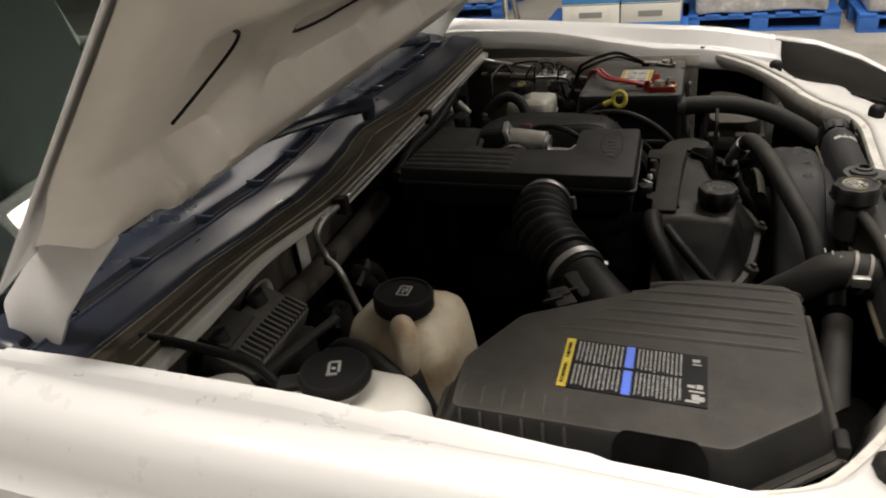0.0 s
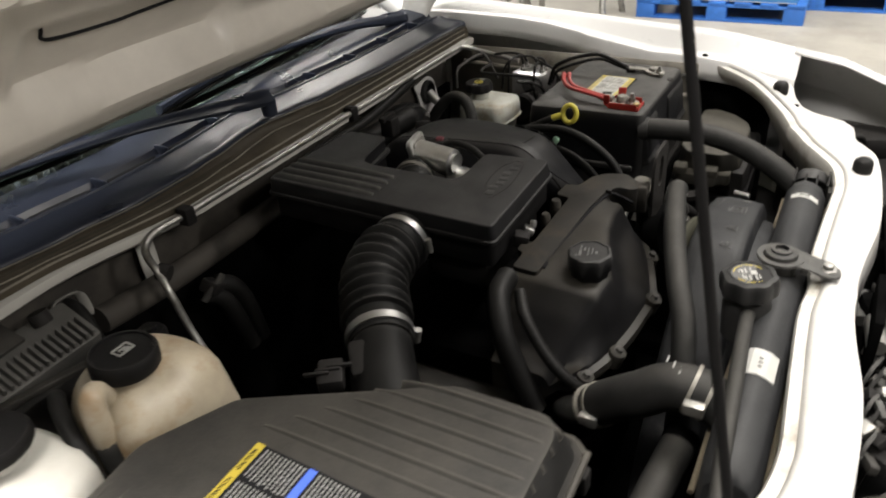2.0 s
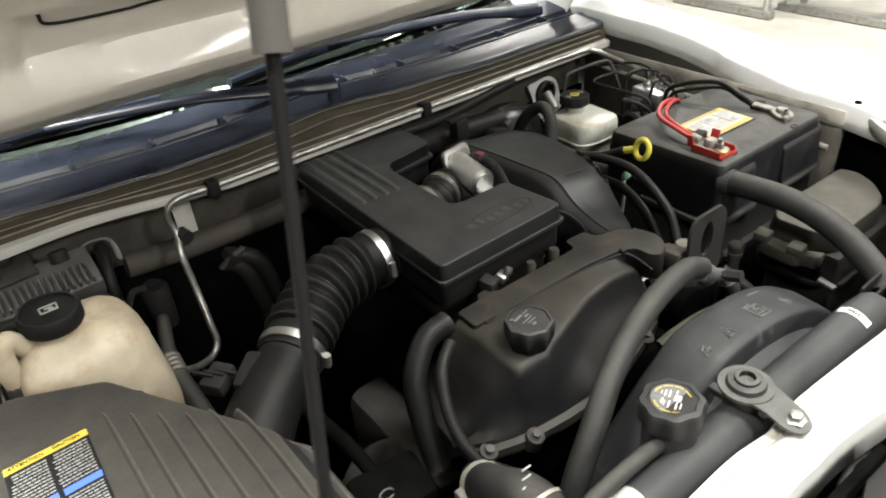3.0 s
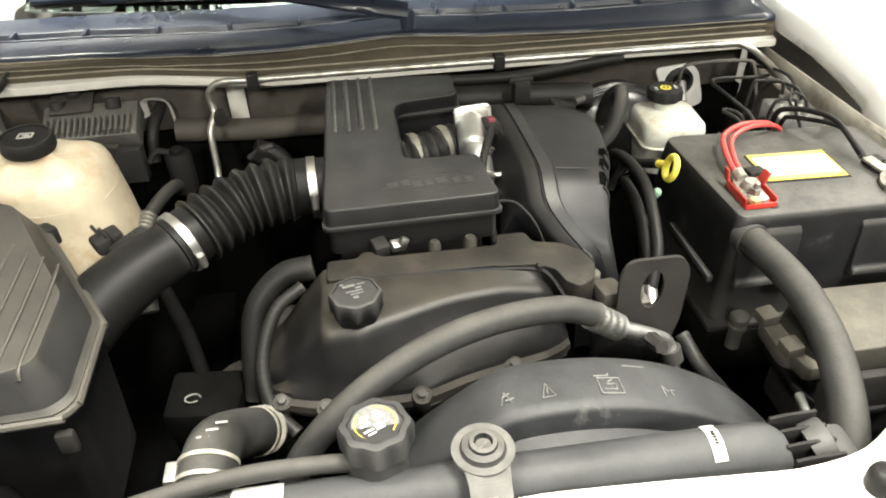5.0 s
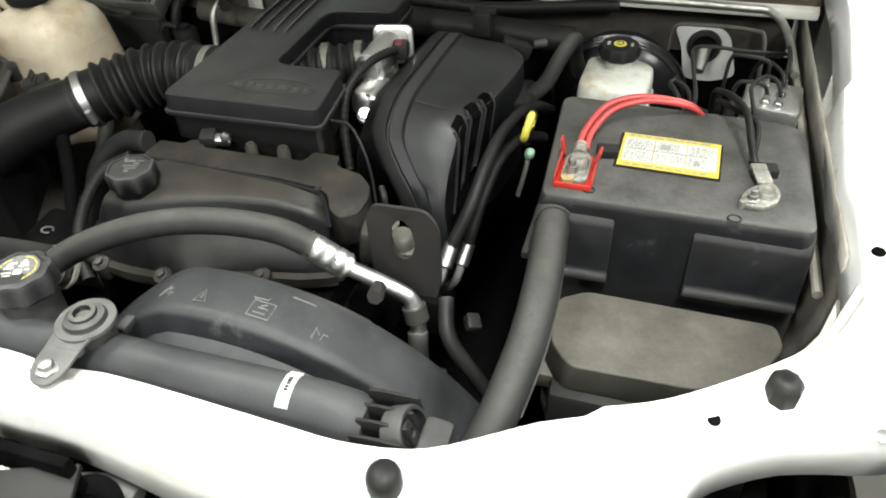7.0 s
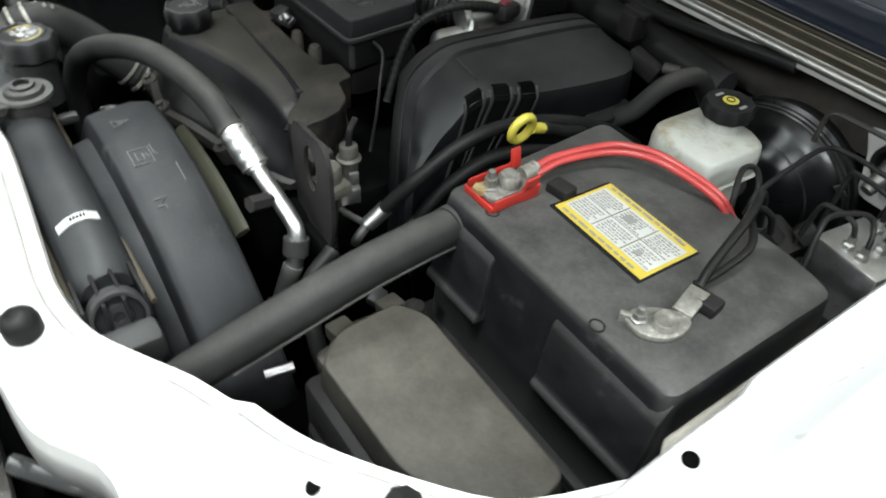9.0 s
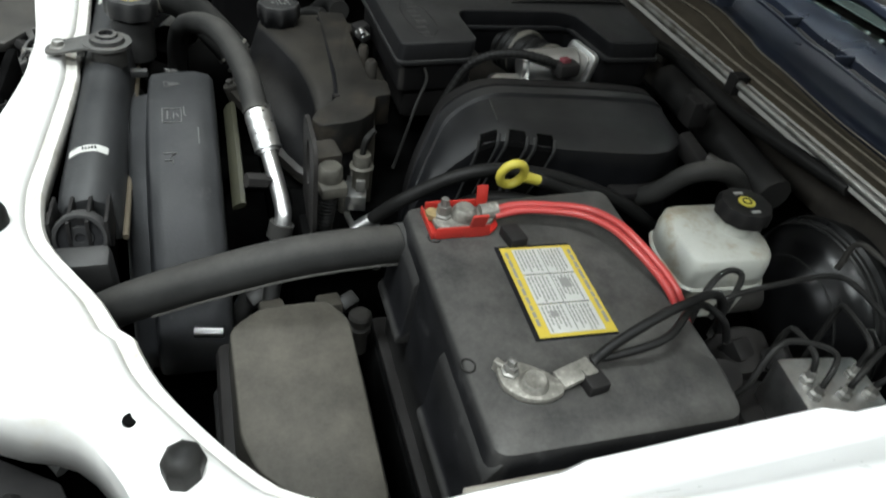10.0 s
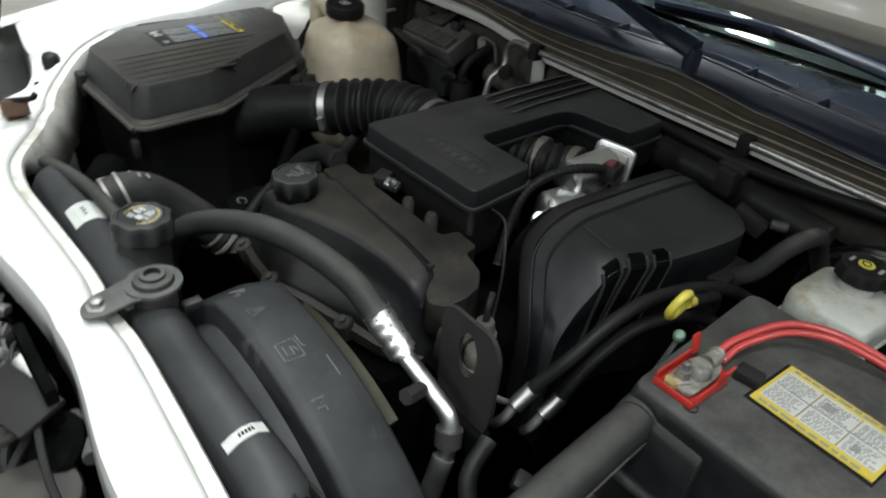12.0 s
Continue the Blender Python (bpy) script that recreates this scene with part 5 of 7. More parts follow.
for i in range(6):
    y = 0.515 - i * 0.022
    part("lid_rib", tube(nb(), [(-0.702, y - 0.006, lid_z(-0.70, y) - 0.026), (-0.690, y - 0.003, lid_z(-0.69, y) - 0.004), (-0.665, y, lid_z(-0.665, y) - 0.001), (-0.635, y, lid_z(-0.63, y) - 0.004)], 0.0018, 8), PLASTIC_GREY, lid)
# flush near-black block, painting the shade of a recess that is not cut
bm = nb()
prism(bm, round_poly([(-0.736, 0.262), (-0.731, 0.350), (-0.702, 0.354), (-0.688, 0.344), (-0.691, 0.276), (-0.704, 0.265)], 0.006, 3), 0.95, 1.0160, "z", 0.001)
for v in bm.verts:
    v.co.z -= max(0.0, -0.694 - v.co.x) * 0.75
part("handle_pocket", bm, DARK, lid, "near-black block painting the shade of a finger pocket")
part("lid_clip", box(nb(), (-0.612, 0.135, 0.955), (0.03, 0.014, 0.04), 0.004), PLASTIC_CLEAN, air)
part("lid_clip", box(nb(), (-0.388, 0.142, 0.925), (0.02, 0.012, 0.03), 0.004), PLASTIC_CLEAN, air)
part("lid_clip", box(nb(), (-0.500, 0.500, 0.958), (0.03, 0.02, 0.03), 0.006, (0, 0, -40)), PLASTIC_CLEAN, air)
part("air_snorkel", tube(nb(), [(-0.50, 0.13, 0.84), (-0.44, 0.08, 0.82), (-0.36, 0.06, 0.78)], 0.035, 16), DARK, air)

# printed label on the lid
ORG = Vector((-0.557, 0.419, 1.0205))
U, V = Vector((-0.003, -0.153, -0.0005)), Vector((-0.083, 0.0, 0.0015))


def on_lid(u, v, h=0.0):
    p = ORG + U * u + V * v
    return Vector((p.x, p.y, lid_z(p.x, p.y) + 0.0012 + h))


def patch(bm, at, u0, v0, u1, v1, h=0.0):
    vs = [bm.verts.new(at(u, v, h + e)) for e in (0.0, -0.0011) for u, v in ((u0, v0), (u1, v0), (u1, v1), (u0, v1))]
    bm.faces.new(vs[:4])
    for i in range(4):
        bm.faces.new((vs[i], vs[(i + 1) % 4], vs[4 + (i + 1) % 4], vs[4 + i]))
    return bm


lab = part("caution_label", patch(nb(), on_lid, 0, 0, 1, 1), LABEL_BLACK, lid, "black caution label with yellow and blue bands", smooth=False)
part("yellow_band", patch(nb(), on_lid, 0.0, 0.0, 0.065, 1.0, 0.0005), LABEL_YELLOW, lab, smooth=False)
part("blue_band", patch(nb(), on_lid, 0.44, 0.02, 0.50, 0.46, 0.0005), LABEL_BLUE, lab, smooth=False)
part("blue_band", patch(nb(), on_lid, 0.44, 0.52, 0.50, 0.98, 0.0005), LABEL_BLUE, lab, smooth=False)
rnd = random.Random(5)
for col0, col1 in ((0.09, 0.43), (0.52, 0.84)):
    for row0, row1 in ((0.04, 0.47), (0.53, 0.96)):
        bm = nb()
        n = 11
        for i in range(n):
            u = col0 + (col1 - col0) * (i + 0.2) / n
            v = row0
            while v < row1 - 0.03:
                w = rnd.uniform(0.02, 0.075)
                patch(bm, on_lid, u, v, u + (col1 - col0) / n * rnd.uniform(0.28, 0.42), min(v + w, row1), 0.0005)
                v += w + 0.012
        part("print_block", bm, PRINT_GREY, lab, "small white print", smooth=False)
bm = nb()
for u, v, du, dv in ((0.90, 0.10, 0.05, 0.06), (0.90, 0.20, 0.06, 0.02)):
    patch(bm, on_lid, u, v, u + du, v + dv, 0.0005)
part("print_drawing", bm, PRINT_GREY, lab, "small white line drawing", smooth=False)
bm = nb()
for u, v, du, dv in ((0.87, 0.62, 0.05, 0.05), (0.93, 0.60, 0.04, 0.08), (0.88, 0.72, 0.10, 0.03), (0.90, 0.79, 0.05, 0.10), (0.95, 0.82, 0.03, 0.08), (0.86, 0.90, 0.09, 0.04)):
    patch(bm, on_lid, u, v, u + du, v + dv, 0.0005)
part("print_drawing", bm, PRINT_GREY, lab, "small white line drawing", smooth=False)
for txt, v in (("CAUTION", 0.26), ("ATTENTION", 0.74)):
    p = on_lid(0.034, v, 0.0012)
    turn = Matrix((-V.normalized(), U.normalized() * -1, (-V).cross(-U).normalized())).transposed()
    m = Matrix.Translation(p) @ Matrix((tuple(-V.normalized()), tuple(-U.normalized()), (0, 0, 1))).transposed().to_4x4()
    if m.determinant() < 0:
        m = Matrix.Translation(p) @ Matrix((tuple(V.normalized()), tuple(-U.normalized()), (0, 0, 1))).transposed().to_4x4()
    writing("letters", txt, 0.0062, m, LABEL_BLACK, lab)

# ---- coolant and washer bottles ----
cool = thing("coolant_bottle", (-0.53, 0.64, 0.80), "yellowed plastic coolant bottle with a round black cap", "bottle")
pts = round_poly([(-0.605, 0.565), (-0.52, 0.548), (-0.448, 0.575), (-0.436, 0.65), (-0.455, 0.712), (-0.55, 0.715), (-0.605, 0.68)], 0.03, 4)
bm = nb()
cxb, cyb = -0.525, 0.632
ring_faces(bm, [[(cxb + (x - cxb) * k, cyb + (y - cyb) * k, z + 0.02 * (-(x + 0.52)) * (z > 0.95) + 0.004 * math.sin(40 * x + 25 * y)) for x, y in pts] for k, z in ((1.05, 0.78), (1.15, 0.80), (1.16, 0.86), (1.10, 0.91), (1.03, 0.955), (0.98, 0.983), (0.90, 1.001), (0.76, 1.012), (0.55, 1.020), (0.2, 1.026))])
part("bottle_body", bm, BOTTLE, cool, angle=60)
part("seam", tube(nb(), [(cxb + (x - cxb) * 1.0, cyb + (y - cyb) * 1.0, 0.957 + 0.02 * (-(x + 0.52))) for x, y in pts], 0.0025, 6, per=2), BOTTLE, cool)
part("neck", lathe(nb(), [(0.028, -0.03), (0.028, 0.02), (0.001, 0.02)], (-0.540, 0.630, 1.020), n=24), BOTTLE, cool)
cc = part("cap", lathe(nb(), [(0.036, 0.0), (0.0385, 0.004), (0.0385, 0.020), (0.036, 0.024), (0.033, 0.024), (0.032, 0.022), (0.001, 0.023)], (-0.540, 0.629, 1.030), (0.05, -0.05, 1), n=36), PLASTIC_CLEAN, cool, "round black cap with a worn white symbol")
for dx, dy, sx, sy in ((0, 0.007, 0.020, 0.002), (0, -0.007, 0.020, 0.002), (-0.010, 0, 0.002, 0.014), (0.010, 0, 0.002, 0.014), (0, 0.001, 0.010, 0.002), (0.003, -0.003, 0.008, 0.002)):
    part("cap_mark", box(nb(), (-0.538 + dx, 0.627 + dy, 1.0540), (sx, sy, 0.0015)), PRINT_GREY, cc)
part("bottle_tab", box(nb(), (-0.478, 0.625, 0.995), (0.03, 0.05, 0.012), 0.004, (0, 25, 0)), BOTTLE, cool)
part("overflow_elbow", tube(nb(), [(-0.578, 0.622, 1.016), (-0.592, 0.612, 1.040), (-0.602, 0.604, 1.040), (-0.606, 0.602, 1.010), (-0.604, 0.606, 0.97)], 0.0135, 12), BOTTLE, cool, "pale moulded elbow")
part("overflow_hose", tube(nb(), [(-0.604, 0.605, 0.985), (-0.608, 0.590, 0.94), (-0.614, 0.57, 0.89)], 0.0145, 12), HOSE, cool)
part("label_scrap", box(nb(), (-0.4435, 0.63, 0.90), (0.002, 0.05, 0.07), 0.0005), LABEL_WHITE, cool)

wash = thing("washer_bottle", (-0.68, 0.66, 0.80), "milky plastic washer fluid bottle with a dark flip cap", "bottle")
pts = round_poly([(-0.748, 0.555), (-0.66, 0.55), (-0.625, 0.585), (-0.622, 0.66), (-0.64, 0.74), (-0.73, 0.77), (-0.752, 0.72)], 0.03, 4)
bm = nb()
cxb, cyb = -0.685, 0.65
ring_faces(bm, [[(cxb + (x - cxb) * k, cyb + (y - cyb) * k, z) for x, y in pts] for k, z in ((0.9, 0.78), (1.0, 0.82), (1.0, 0.95), (0.97, 0.980), (0.88, 1.000), (0.7, 1.008), (0.2, 1.010))])
part("bottle_body", bm, BOTTLE_WHITE, wash, angle=60)
part("neck", lathe(nb(), [(0.026, -0.03), (0.026, 0.02), (0.001, 0.02)], (-0.684, 0.657, 1.010), n=24), BOTTLE_WHITE, wash)
wc = part("cap", lathe(nb(), [(0.038, 0.0), (0.041, 0.004), (0.041, 0.012), (0.038, 0.017), (0.034, 0.016), (0.001, 0.018)], (-0.685, 0.657, 1.026), n=32), PLASTIC_CLEAN, wash, "dark cap with a pale windshield symbol")
part("cap_tab", box(nb(), (-0.704, 0.703, 1.030), (0.024, 0.03, 0.008), 0.003, (0, 0, 20)), PLASTIC_CLEAN, wc)
for dx, dy, sx, sy, a in ((-0.002, 0.006, 0.022, 0.003, 20), (0.004, -0.004, 0.018, 0.003, 20), (-0.010, -0.001, 0.003, 0.012, 20), (0.011, 0.004, 0.003, 0.012, 20), (0.0, 0.001, 0.004, 0.004, 20)):
    part("cap_mark", box(nb(), (-0.687 + dx, 0.655 + dy, 1.0440), (sx, sy, 0.0015), 0, (0, 0, a)), PRINT_GREY, wc)
part("side_lump", lathe(nb(), [(0.045, 0.78), (0.045, 0.985), (0.038, 1.005), (0.02, 1.012), (0.002, 1.012)], (-0.712, 0.80, 0), n=20), BOTTLE_WHITE, wash)
part("washer_hose", tube(nb(), [(-0.580, 0.735, 0.960), (-0.590, 0.705, 0.995), (-0.606, 0.672, 1.012), (-0.622, 0.635, 1.008), (-0.634, 0.600, 0.985), (-0.640, 0.57, 0.93)], 0.0095, 10), RUBBER, wash, "thin black hose with a green tinge")
part("washer_hose", tube(nb(), [(-0.68, 1.0, 1.038), (-0.668, 0.93, 1.038), (-0.667, 0.865, 1.032), (-0.680, 0.770, 1.030), (-0.69, 0.725, 1.0)], 0.0065, 10), RUBBER, wash)

# ---- control module with fins ----
MODULE = material("grey_cast_module", (0.075, 0.073, 0.068), 0.6, 0.1, var=0.2, scale=40, bump=0.3, stain=(0.04, 0.036, 0.03), stain_scale=20, stain_lo=0.55)
ecu = thing("control_module", (-0.52, 0.84, 0.86), "grey cast control module with cooling fins beside the firewall", "control module")
part("case", box(nb(), (-0.532, 0.872, 0.945), (0.168, 0.080, 0.044), 0.006, (26, 0, 1)), MODULE, ecu)
for i in range(15):
    part("fin", box(nb(), (-0.603 + i * 0.0102, 0.845, 0.960), (0.0045, 0.036, 0.016), 0.001, (26, 0, 1)), MODULE, ecu)
part("case_front", box(nb(), (-0.520, 0.842, 0.880), (0.14, 0.03, 0.07), 0.004), PLASTIC, ecu)
for s in (-0.045, 0.03):
    part("wiring_plug", tube(nb(), [(-0.53 + s * 1.3, 0.884, 0.975), (-0.53 + s * 1.3, 0.890, 0.992)], 0.014, 12), PLASTIC_CLEAN, ecu)
part("hold_down", box(nb(), (-0.565, 0.895, 0.985), (0.075, 0.055, 0.006), 0.002, (18, 0, 4)), CAST, ecu, "grimy brown bracket")
part("hold_down_knob", lathe(nb(), [(0.016, 0), (0.016, 0.016), (0.012, 0.02), (0.001, 0.02)], (-0.564, 0.918, 0.988), (0, -0.25, 1), n=14), PLASTIC_CLEAN, ecu)
part("strut_bar", box(nb(), (-0.546, 0.797, 0.948), (0.165, 0.014, 0.008), 0.002, (0, 0, -16)), CAST, ecu, "pale metal strut beside the module")

# ---- lines along the firewall ----
line = thing("coolant_line", (-0.28, 0.86, 0.80), "bright zinc pipe clipped along the firewall", "pipe")
part("pipe", tube(nb(), [(-0.405, 0.715, 0.80), (-0.370, 0.742, 0.772), (-0.340, 0.765, 0.762), (-0.323, 0.779, 0.776), (-0.322, 0.790, 0.807), (-0.320, 0.820, 0.862), (-0.321, 0.840, 0.930), (-0.312, 0.866, 0.955), (-0.316, 0.873, 0.985), (-0.308, 0.874, 1.003), (-0.285, 0.872, 1.013), (-0.22, 0.868, 1.014), (0.0, 0.864, 1.016), (0.35, 0.862, 1.016), (0.66, 0.862, 1.014), (0.71, 0.858, 1.010), (0.735, 0.82, 0.995), (0.745, 0.72, 0.975)], 0.0062, 12), PIPE, line)
part("ring_clip", tube(nb(), [(-0.306, 0.872, 0.950), (-0.300, 0.855, 0.945)], 0.014, 14), PLASTIC_CLEAN, line, "dark rubber ring clip")
for x in (-0.231, 0.226):
    part("clip", box(nb(), (x, 0.865, 1.013), (0.020, 0.024, 0.030), 0.003), PLASTIC_CLEAN, line, "black plastic clip")
for x, y, z, sx, sz in ((-0.277, 0.934, 0.945, 0.034, 0.085), (-0.20, 0.934, 0.982, 0.11, 0.024), (0.28, 0.920, 0.992, 0.12, 0.022)):
    br = thing("firewall_bracket", (x, y, z - sz / 2), "pale painted steel bracket on the firewall", "bracket", "firewall brackets")
    part("bracket_plate", box(nb(), (x, y - 0.002, z), (sx, 0.003, sz), 0.001), WHITE_DULL, br)
    part("bracket_foot", box(nb(), (x, y + 0.004, z - sz / 2 + 0.003), (sx * 0.8, 0.012, 0.004), 0.001), WHITE_DULL, br)
ubr = thing("cable_bracket", (-0.425, 0.936, 0.905), "pale painted steel U bracket holding a black cable on the firewall", "bracket", "firewall brackets")
part("bracket_bow", tube(nb(), [(-0.452, 0.932, 0.930), (-0.452, 0.930, 0.958), (-0.440, 0.929, 0.966), (-0.412, 0.929, 0.962), (-0.404, 0.930, 0.945), (-0.402, 0.932, 0.915)], 0.009, 6, per=3, flat=0.25), WHITE_DULL, ubr)
part("cable", tube(nb(), [(-0.425, 0.940, 0.945), (-0.426, 0.915, 0.943), (-0.435, 0.880, 0.920), (-0.440, 0.860, 0.87)], 0.011, 10), RUBBER, ubr, "black rubber cable")
can = thing("purge_valve", (-0.385, 0.82, 0.80), "small black plastic purge valve beside the bellows", "valve")
part("valve_can", lathe(nb(), [(0.022, -0.08), (0.024, -0.07), (0.024, -0.006), (0.021, 0.0), (0.012, 0.002), (0.011, 0.008), (0.001, 0.009)], (-0.385, 0.822, 0.905), n=24), PLASTIC_CLEAN, can)
part("valve_spout", tube(nb(), [(-0.398, 0.815, 0.91), (-0.418, 0.81, 0.915), (-0.432, 0.80, 0.90)], 0.006, 8), PLASTIC_CLEAN, can)
loom = thing("wiring_loom", (-0.35, 0.85, 0.85), "black taped wiring looms and brown heater pipe at the firewall", "wiring")
part("heater_pipe", tube(nb(), [(-0.40, 0.915, 0.905), (-0.28, 0.915, 0.895), (-0.15, 0.915, 0.893), (0.03, 0.915, 0.895)], 0.022, 14), FIREWALL, loom, "brown dusty insulated pipe")
part("loom_branch", tube(nb(), [(-0.02, 0.85, 0.975), (0.10, 0.858, 0.985), (0.25, 0.855, 0.985), (0.38, 0.86, 0.995), (0.47, 0.87, 1.0)], 0.010, 10), RUBBER, loom)
part("loom_branch", tube(nb(), [(0.10, 0.84, 0.955), (0.25, 0.84, 0.950), (0.40, 0.84, 0.94)], 0.026, 12), RUBBER, loom)
for x, y, z in ((-0.236, 0.848, 0.880), ):
    part("loom_plug", box(nb(), (x, y, z), (0.028, 0.034, 0.024), 0.004, (20, 30, 15)), PLASTIC_CLEAN, loom)
part("loom_branch", tube(nb(), [(-0.245, 0.85, 0.872), (-0.225, 0.842, 0.850), (-0.214, 0.835, 0.81), (-0.205, 0.825, 0.74)], 0.016, 10), RUBBER, loom)
part("loom_branch", tube(nb(), [(-0.225, 0.85, 0.880), (-0.200, 0.842, 0.862), (-0.185, 0.835, 0.82), (-0.180, 0.825, 0.74)], 0.016, 10), RUBBER, loom)
part("loom_tie", tube(nb(), [(-0.262, 0.845, 0.868), (-0.236, 0.838, 0.888), (-0.215, 0.842, 0.892)], 0.006, 8), CAST, loom)
acc = thing("receiver_hose", (-0.43, 0.56, 0.86), "dusty grey air conditioning hose behind the air box", "hose")
part("pipe", tube(nb(), [(-0.392, 0.80, 0.85), (-0.399, 0.763, 0.862), (-0.410, 0.716, 0.866), (-0.420, 0.672, 0.864)], 0.0115, 12), HOSE, acc)
part("ferrule", tube(nb(), [(-0.420, 0.675, 0.864), (-0.422, 0.635, 0.858)], 0.015, 16, shape=lambda u: 1 + 0.08 * math.sin(u * 25)), BAND, acc)
part("hose", tube(nb(), [(-0.422, 0.638, 0.858), (-0.418, 0.58, 0.835), (-0.41, 0.52, 0.78)], 0.014, 12), HOSE, acc)

# ---- radiator and shroud ----
rad = thing("radiator", (0.03, 0.0, 0.45), "black plastic radiator top tank with white stickers", "radiator")
part("core", box(nb(), (0.02, 0.0, 0.68), (0.74, 0.04, 0.46), 0.003), DARK, rad)
bm = nb()
sec = [(-0.024, 0.905), (-0.023, 0.938), (-0.014, 0.956), (0.000, 0.965), (0.014, 0.967), (0.027, 0.960), (0.037, 0.944), (0.039, 0.905)]
ring_faces(bm, [[(x, y * k, 0.93 + (z - 0.93) * k + dz) for y, z in sec] for x, k, dz in ((-0.345, 0.80, -0.012), (-0.335, 0.95, -0.008), (-0.30, 1.0, -0.004), (-0.18, 1.0, 0.0), (0.10, 1.0, 0.0), (0.30, 1.0, 0.0), (0.326, 0.98, -0.003), (0.340, 0.90, -0.010))])
part("top_tank", bm, SHROUD, rad, angle=50)
part("tank_crimp", tube(nb(), [(-0.34, -0.027, 0.908), (0.35, -0.027, 0.908)], 0.004, 8), SEAL, rad, "brown crimped edge of the tank")
part("tank_crimp", tube(nb(), [(-0.34, 0.041, 0.908), (0.35, 0.041, 0.908)], 0.0035, 8), SEAL, rad)
NORM = Vector((0.90, 0.0, 0.44)).normalized()
BOSS = Vector((0.384, 0.005, 0.938))
part("end_boss", lathe(nb(), [(0.0262, -0.016), (0.0265, 0.004), (0.0250, 0.006), (0.0215, 0.006), (0.0205, 0.0005), (0.013, 0.0005), (0.012, 0.002), (0.005, 0.002), (0.004, 0.000), (0.001, 0.000)], BOSS, NORM, 32), PLASTIC, rad, "round ribbed end boss of the tank")
part("end_bracket", box(nb(), (0.400, 0.005, 0.892), (0.030, 0.056, 0.085), 0.007, (0, 8, 0)), PLASTIC, rad)
for k in range(4):
    bm = nb()
    prism(bm, [(0.335, 0.925), (0.335, 0.955), (0.350, 0.957), (0.385, 0.958), (0.390, 0.930), (0.372, 0.915)], -0.0215 + 0.0175 * k - 0.0018, -0.0215 + 0.0175 * k + 0.0018, "y", 0.0007)
    part("end_fin", bm, PLASTIC_CLEAN, rad)
part("end_wall", box(nb(), (0.350, 0.005, 0.915), (0.05, 0.050, 0.03), 0.003), DARK, rad)
part("end_lug", box(nb(), (0.352, -0.030, 0.926), (0.026, 0.016, 0.03), 0.004), PLASTIC_DUSTY, rad)


def on_tank(x, y):
    for (a, za), (b, zb) in zip(sec, sec[1:]):
        if a <= y <= b:
            return za + (zb - za) * (y - a) / (b - a)
    return 0.96


def sticker(x0, x1, y0, y1, bars):
    def at(u, v, h=0.0):
        x, y = x0 + (x1 - x0) * u, y0 + (y1 - y0) * v
        return Vector((x, y, on_tank(x, y) + 0.0016 + h))
    bm = nb()
    for k in range(4):
        patch(bm, at, 0, k / 4, 1, (k + 1) / 4)
    s = part("sticker", bm, LABEL_WHITE, rad, "white paper sticker", smooth=False)
    bm = nb()
    for u, v, du, dv in bars:
        patch(bm, at, u, v, u + du, v + dv, 0.0005)
    part("sticker_print", bm, LABEL_BLACK, s, smooth=False)


sticker(0.257, 0.270, -0.013, 0.027, [(0.35, 0.35 + 0.08 * i, 0.3, 0.05) for i in range(5)])
sticker(-0.197, -0.150, -0.012, 0.026, [(0.3 + 0.16 * i, 0.42, 0.05, 0.12) for i in range(3)])
part("filler_neck", lathe(nb(), [(0.030, -0.045), (0.030, 0.0), (0.026, 0.012), (0.001, 0.012)], (-0.062, 0.040, 0.965), (0, 0.06, 1), 24), PLASTIC, rad)
part("neck_bridge", box(nb(), (-0.062, 0.018, 0.945), (0.05, 0.05, 0.035), 0.01), PLASTIC, rad)
rcap = part("radiator_cap", lathe(nb(), [(0.030, 0.0), (0.0345, 0.004), (0.0350, 0.022), (0.032, 0.028), (0.026, 0.0295), (0.025, 0.0285), (0.001, 0.0285)], (-0.060, 0.041, 0.981), (0, 0.06, 1), 48, lobes=8, lobe=0.045), PLASTIC, rad, "lobed black radiator cap with a yellow ring and white warning print")
CAPZ = 0.981 + 0.0290
for k in range(10):
    a0 = 2 * math.pi * k / 10
    if k in (3, 8):
        continue
    bm = nb()
    tube(bm, [(-0.060 + 0.0195 * math.cos(a0 + j * 0.13), 0.0428 + 0.0195 * math.sin(a0 + j * 0.13), CAPZ - 0.0003) for j in range(5)], 0.0008, 6)
    part("yellow_ring", bm, LABEL_YELLOW, rcap)
part("cap_disc", lathe(nb(), [(0.0225, -0.0008), (0.0225, -0.0003), (0.001, -0.0003)], (-0.060, 0.0428, CAPZ), (0, 0, 1), 32), MARK_WORN, rcap, "dust grey cap face")
for dx, dy, sx, sy in ((-0.010, 0.006, 0.010, 0.0022), (-0.011, 0.0025, 0.008, 0.0018), (-0.009, -0.002, 0.012, 0.0022), (0.002, 0.010, 0.010, 0.0025), (0.004, 0.006, 0.012, 0.0018), (0.004, -0.004, 0.010, 0.008), (-0.006, -0.009, 0.012, 0.0022), (-0.003, -0.0125, 0.010, 0.0018), (0.011, 0.002, 0.006, 0.002), (0.0, 0.0135, 0.006, 0.0015)):
    part("cap_print", box(nb(), (-0.060 + dx, 0.0428 + dy, CAPZ), (sx * 0.85, sy * 0.9, 0.0010), 0, (0, 0, 25)), LABEL_WHITE, rcap)
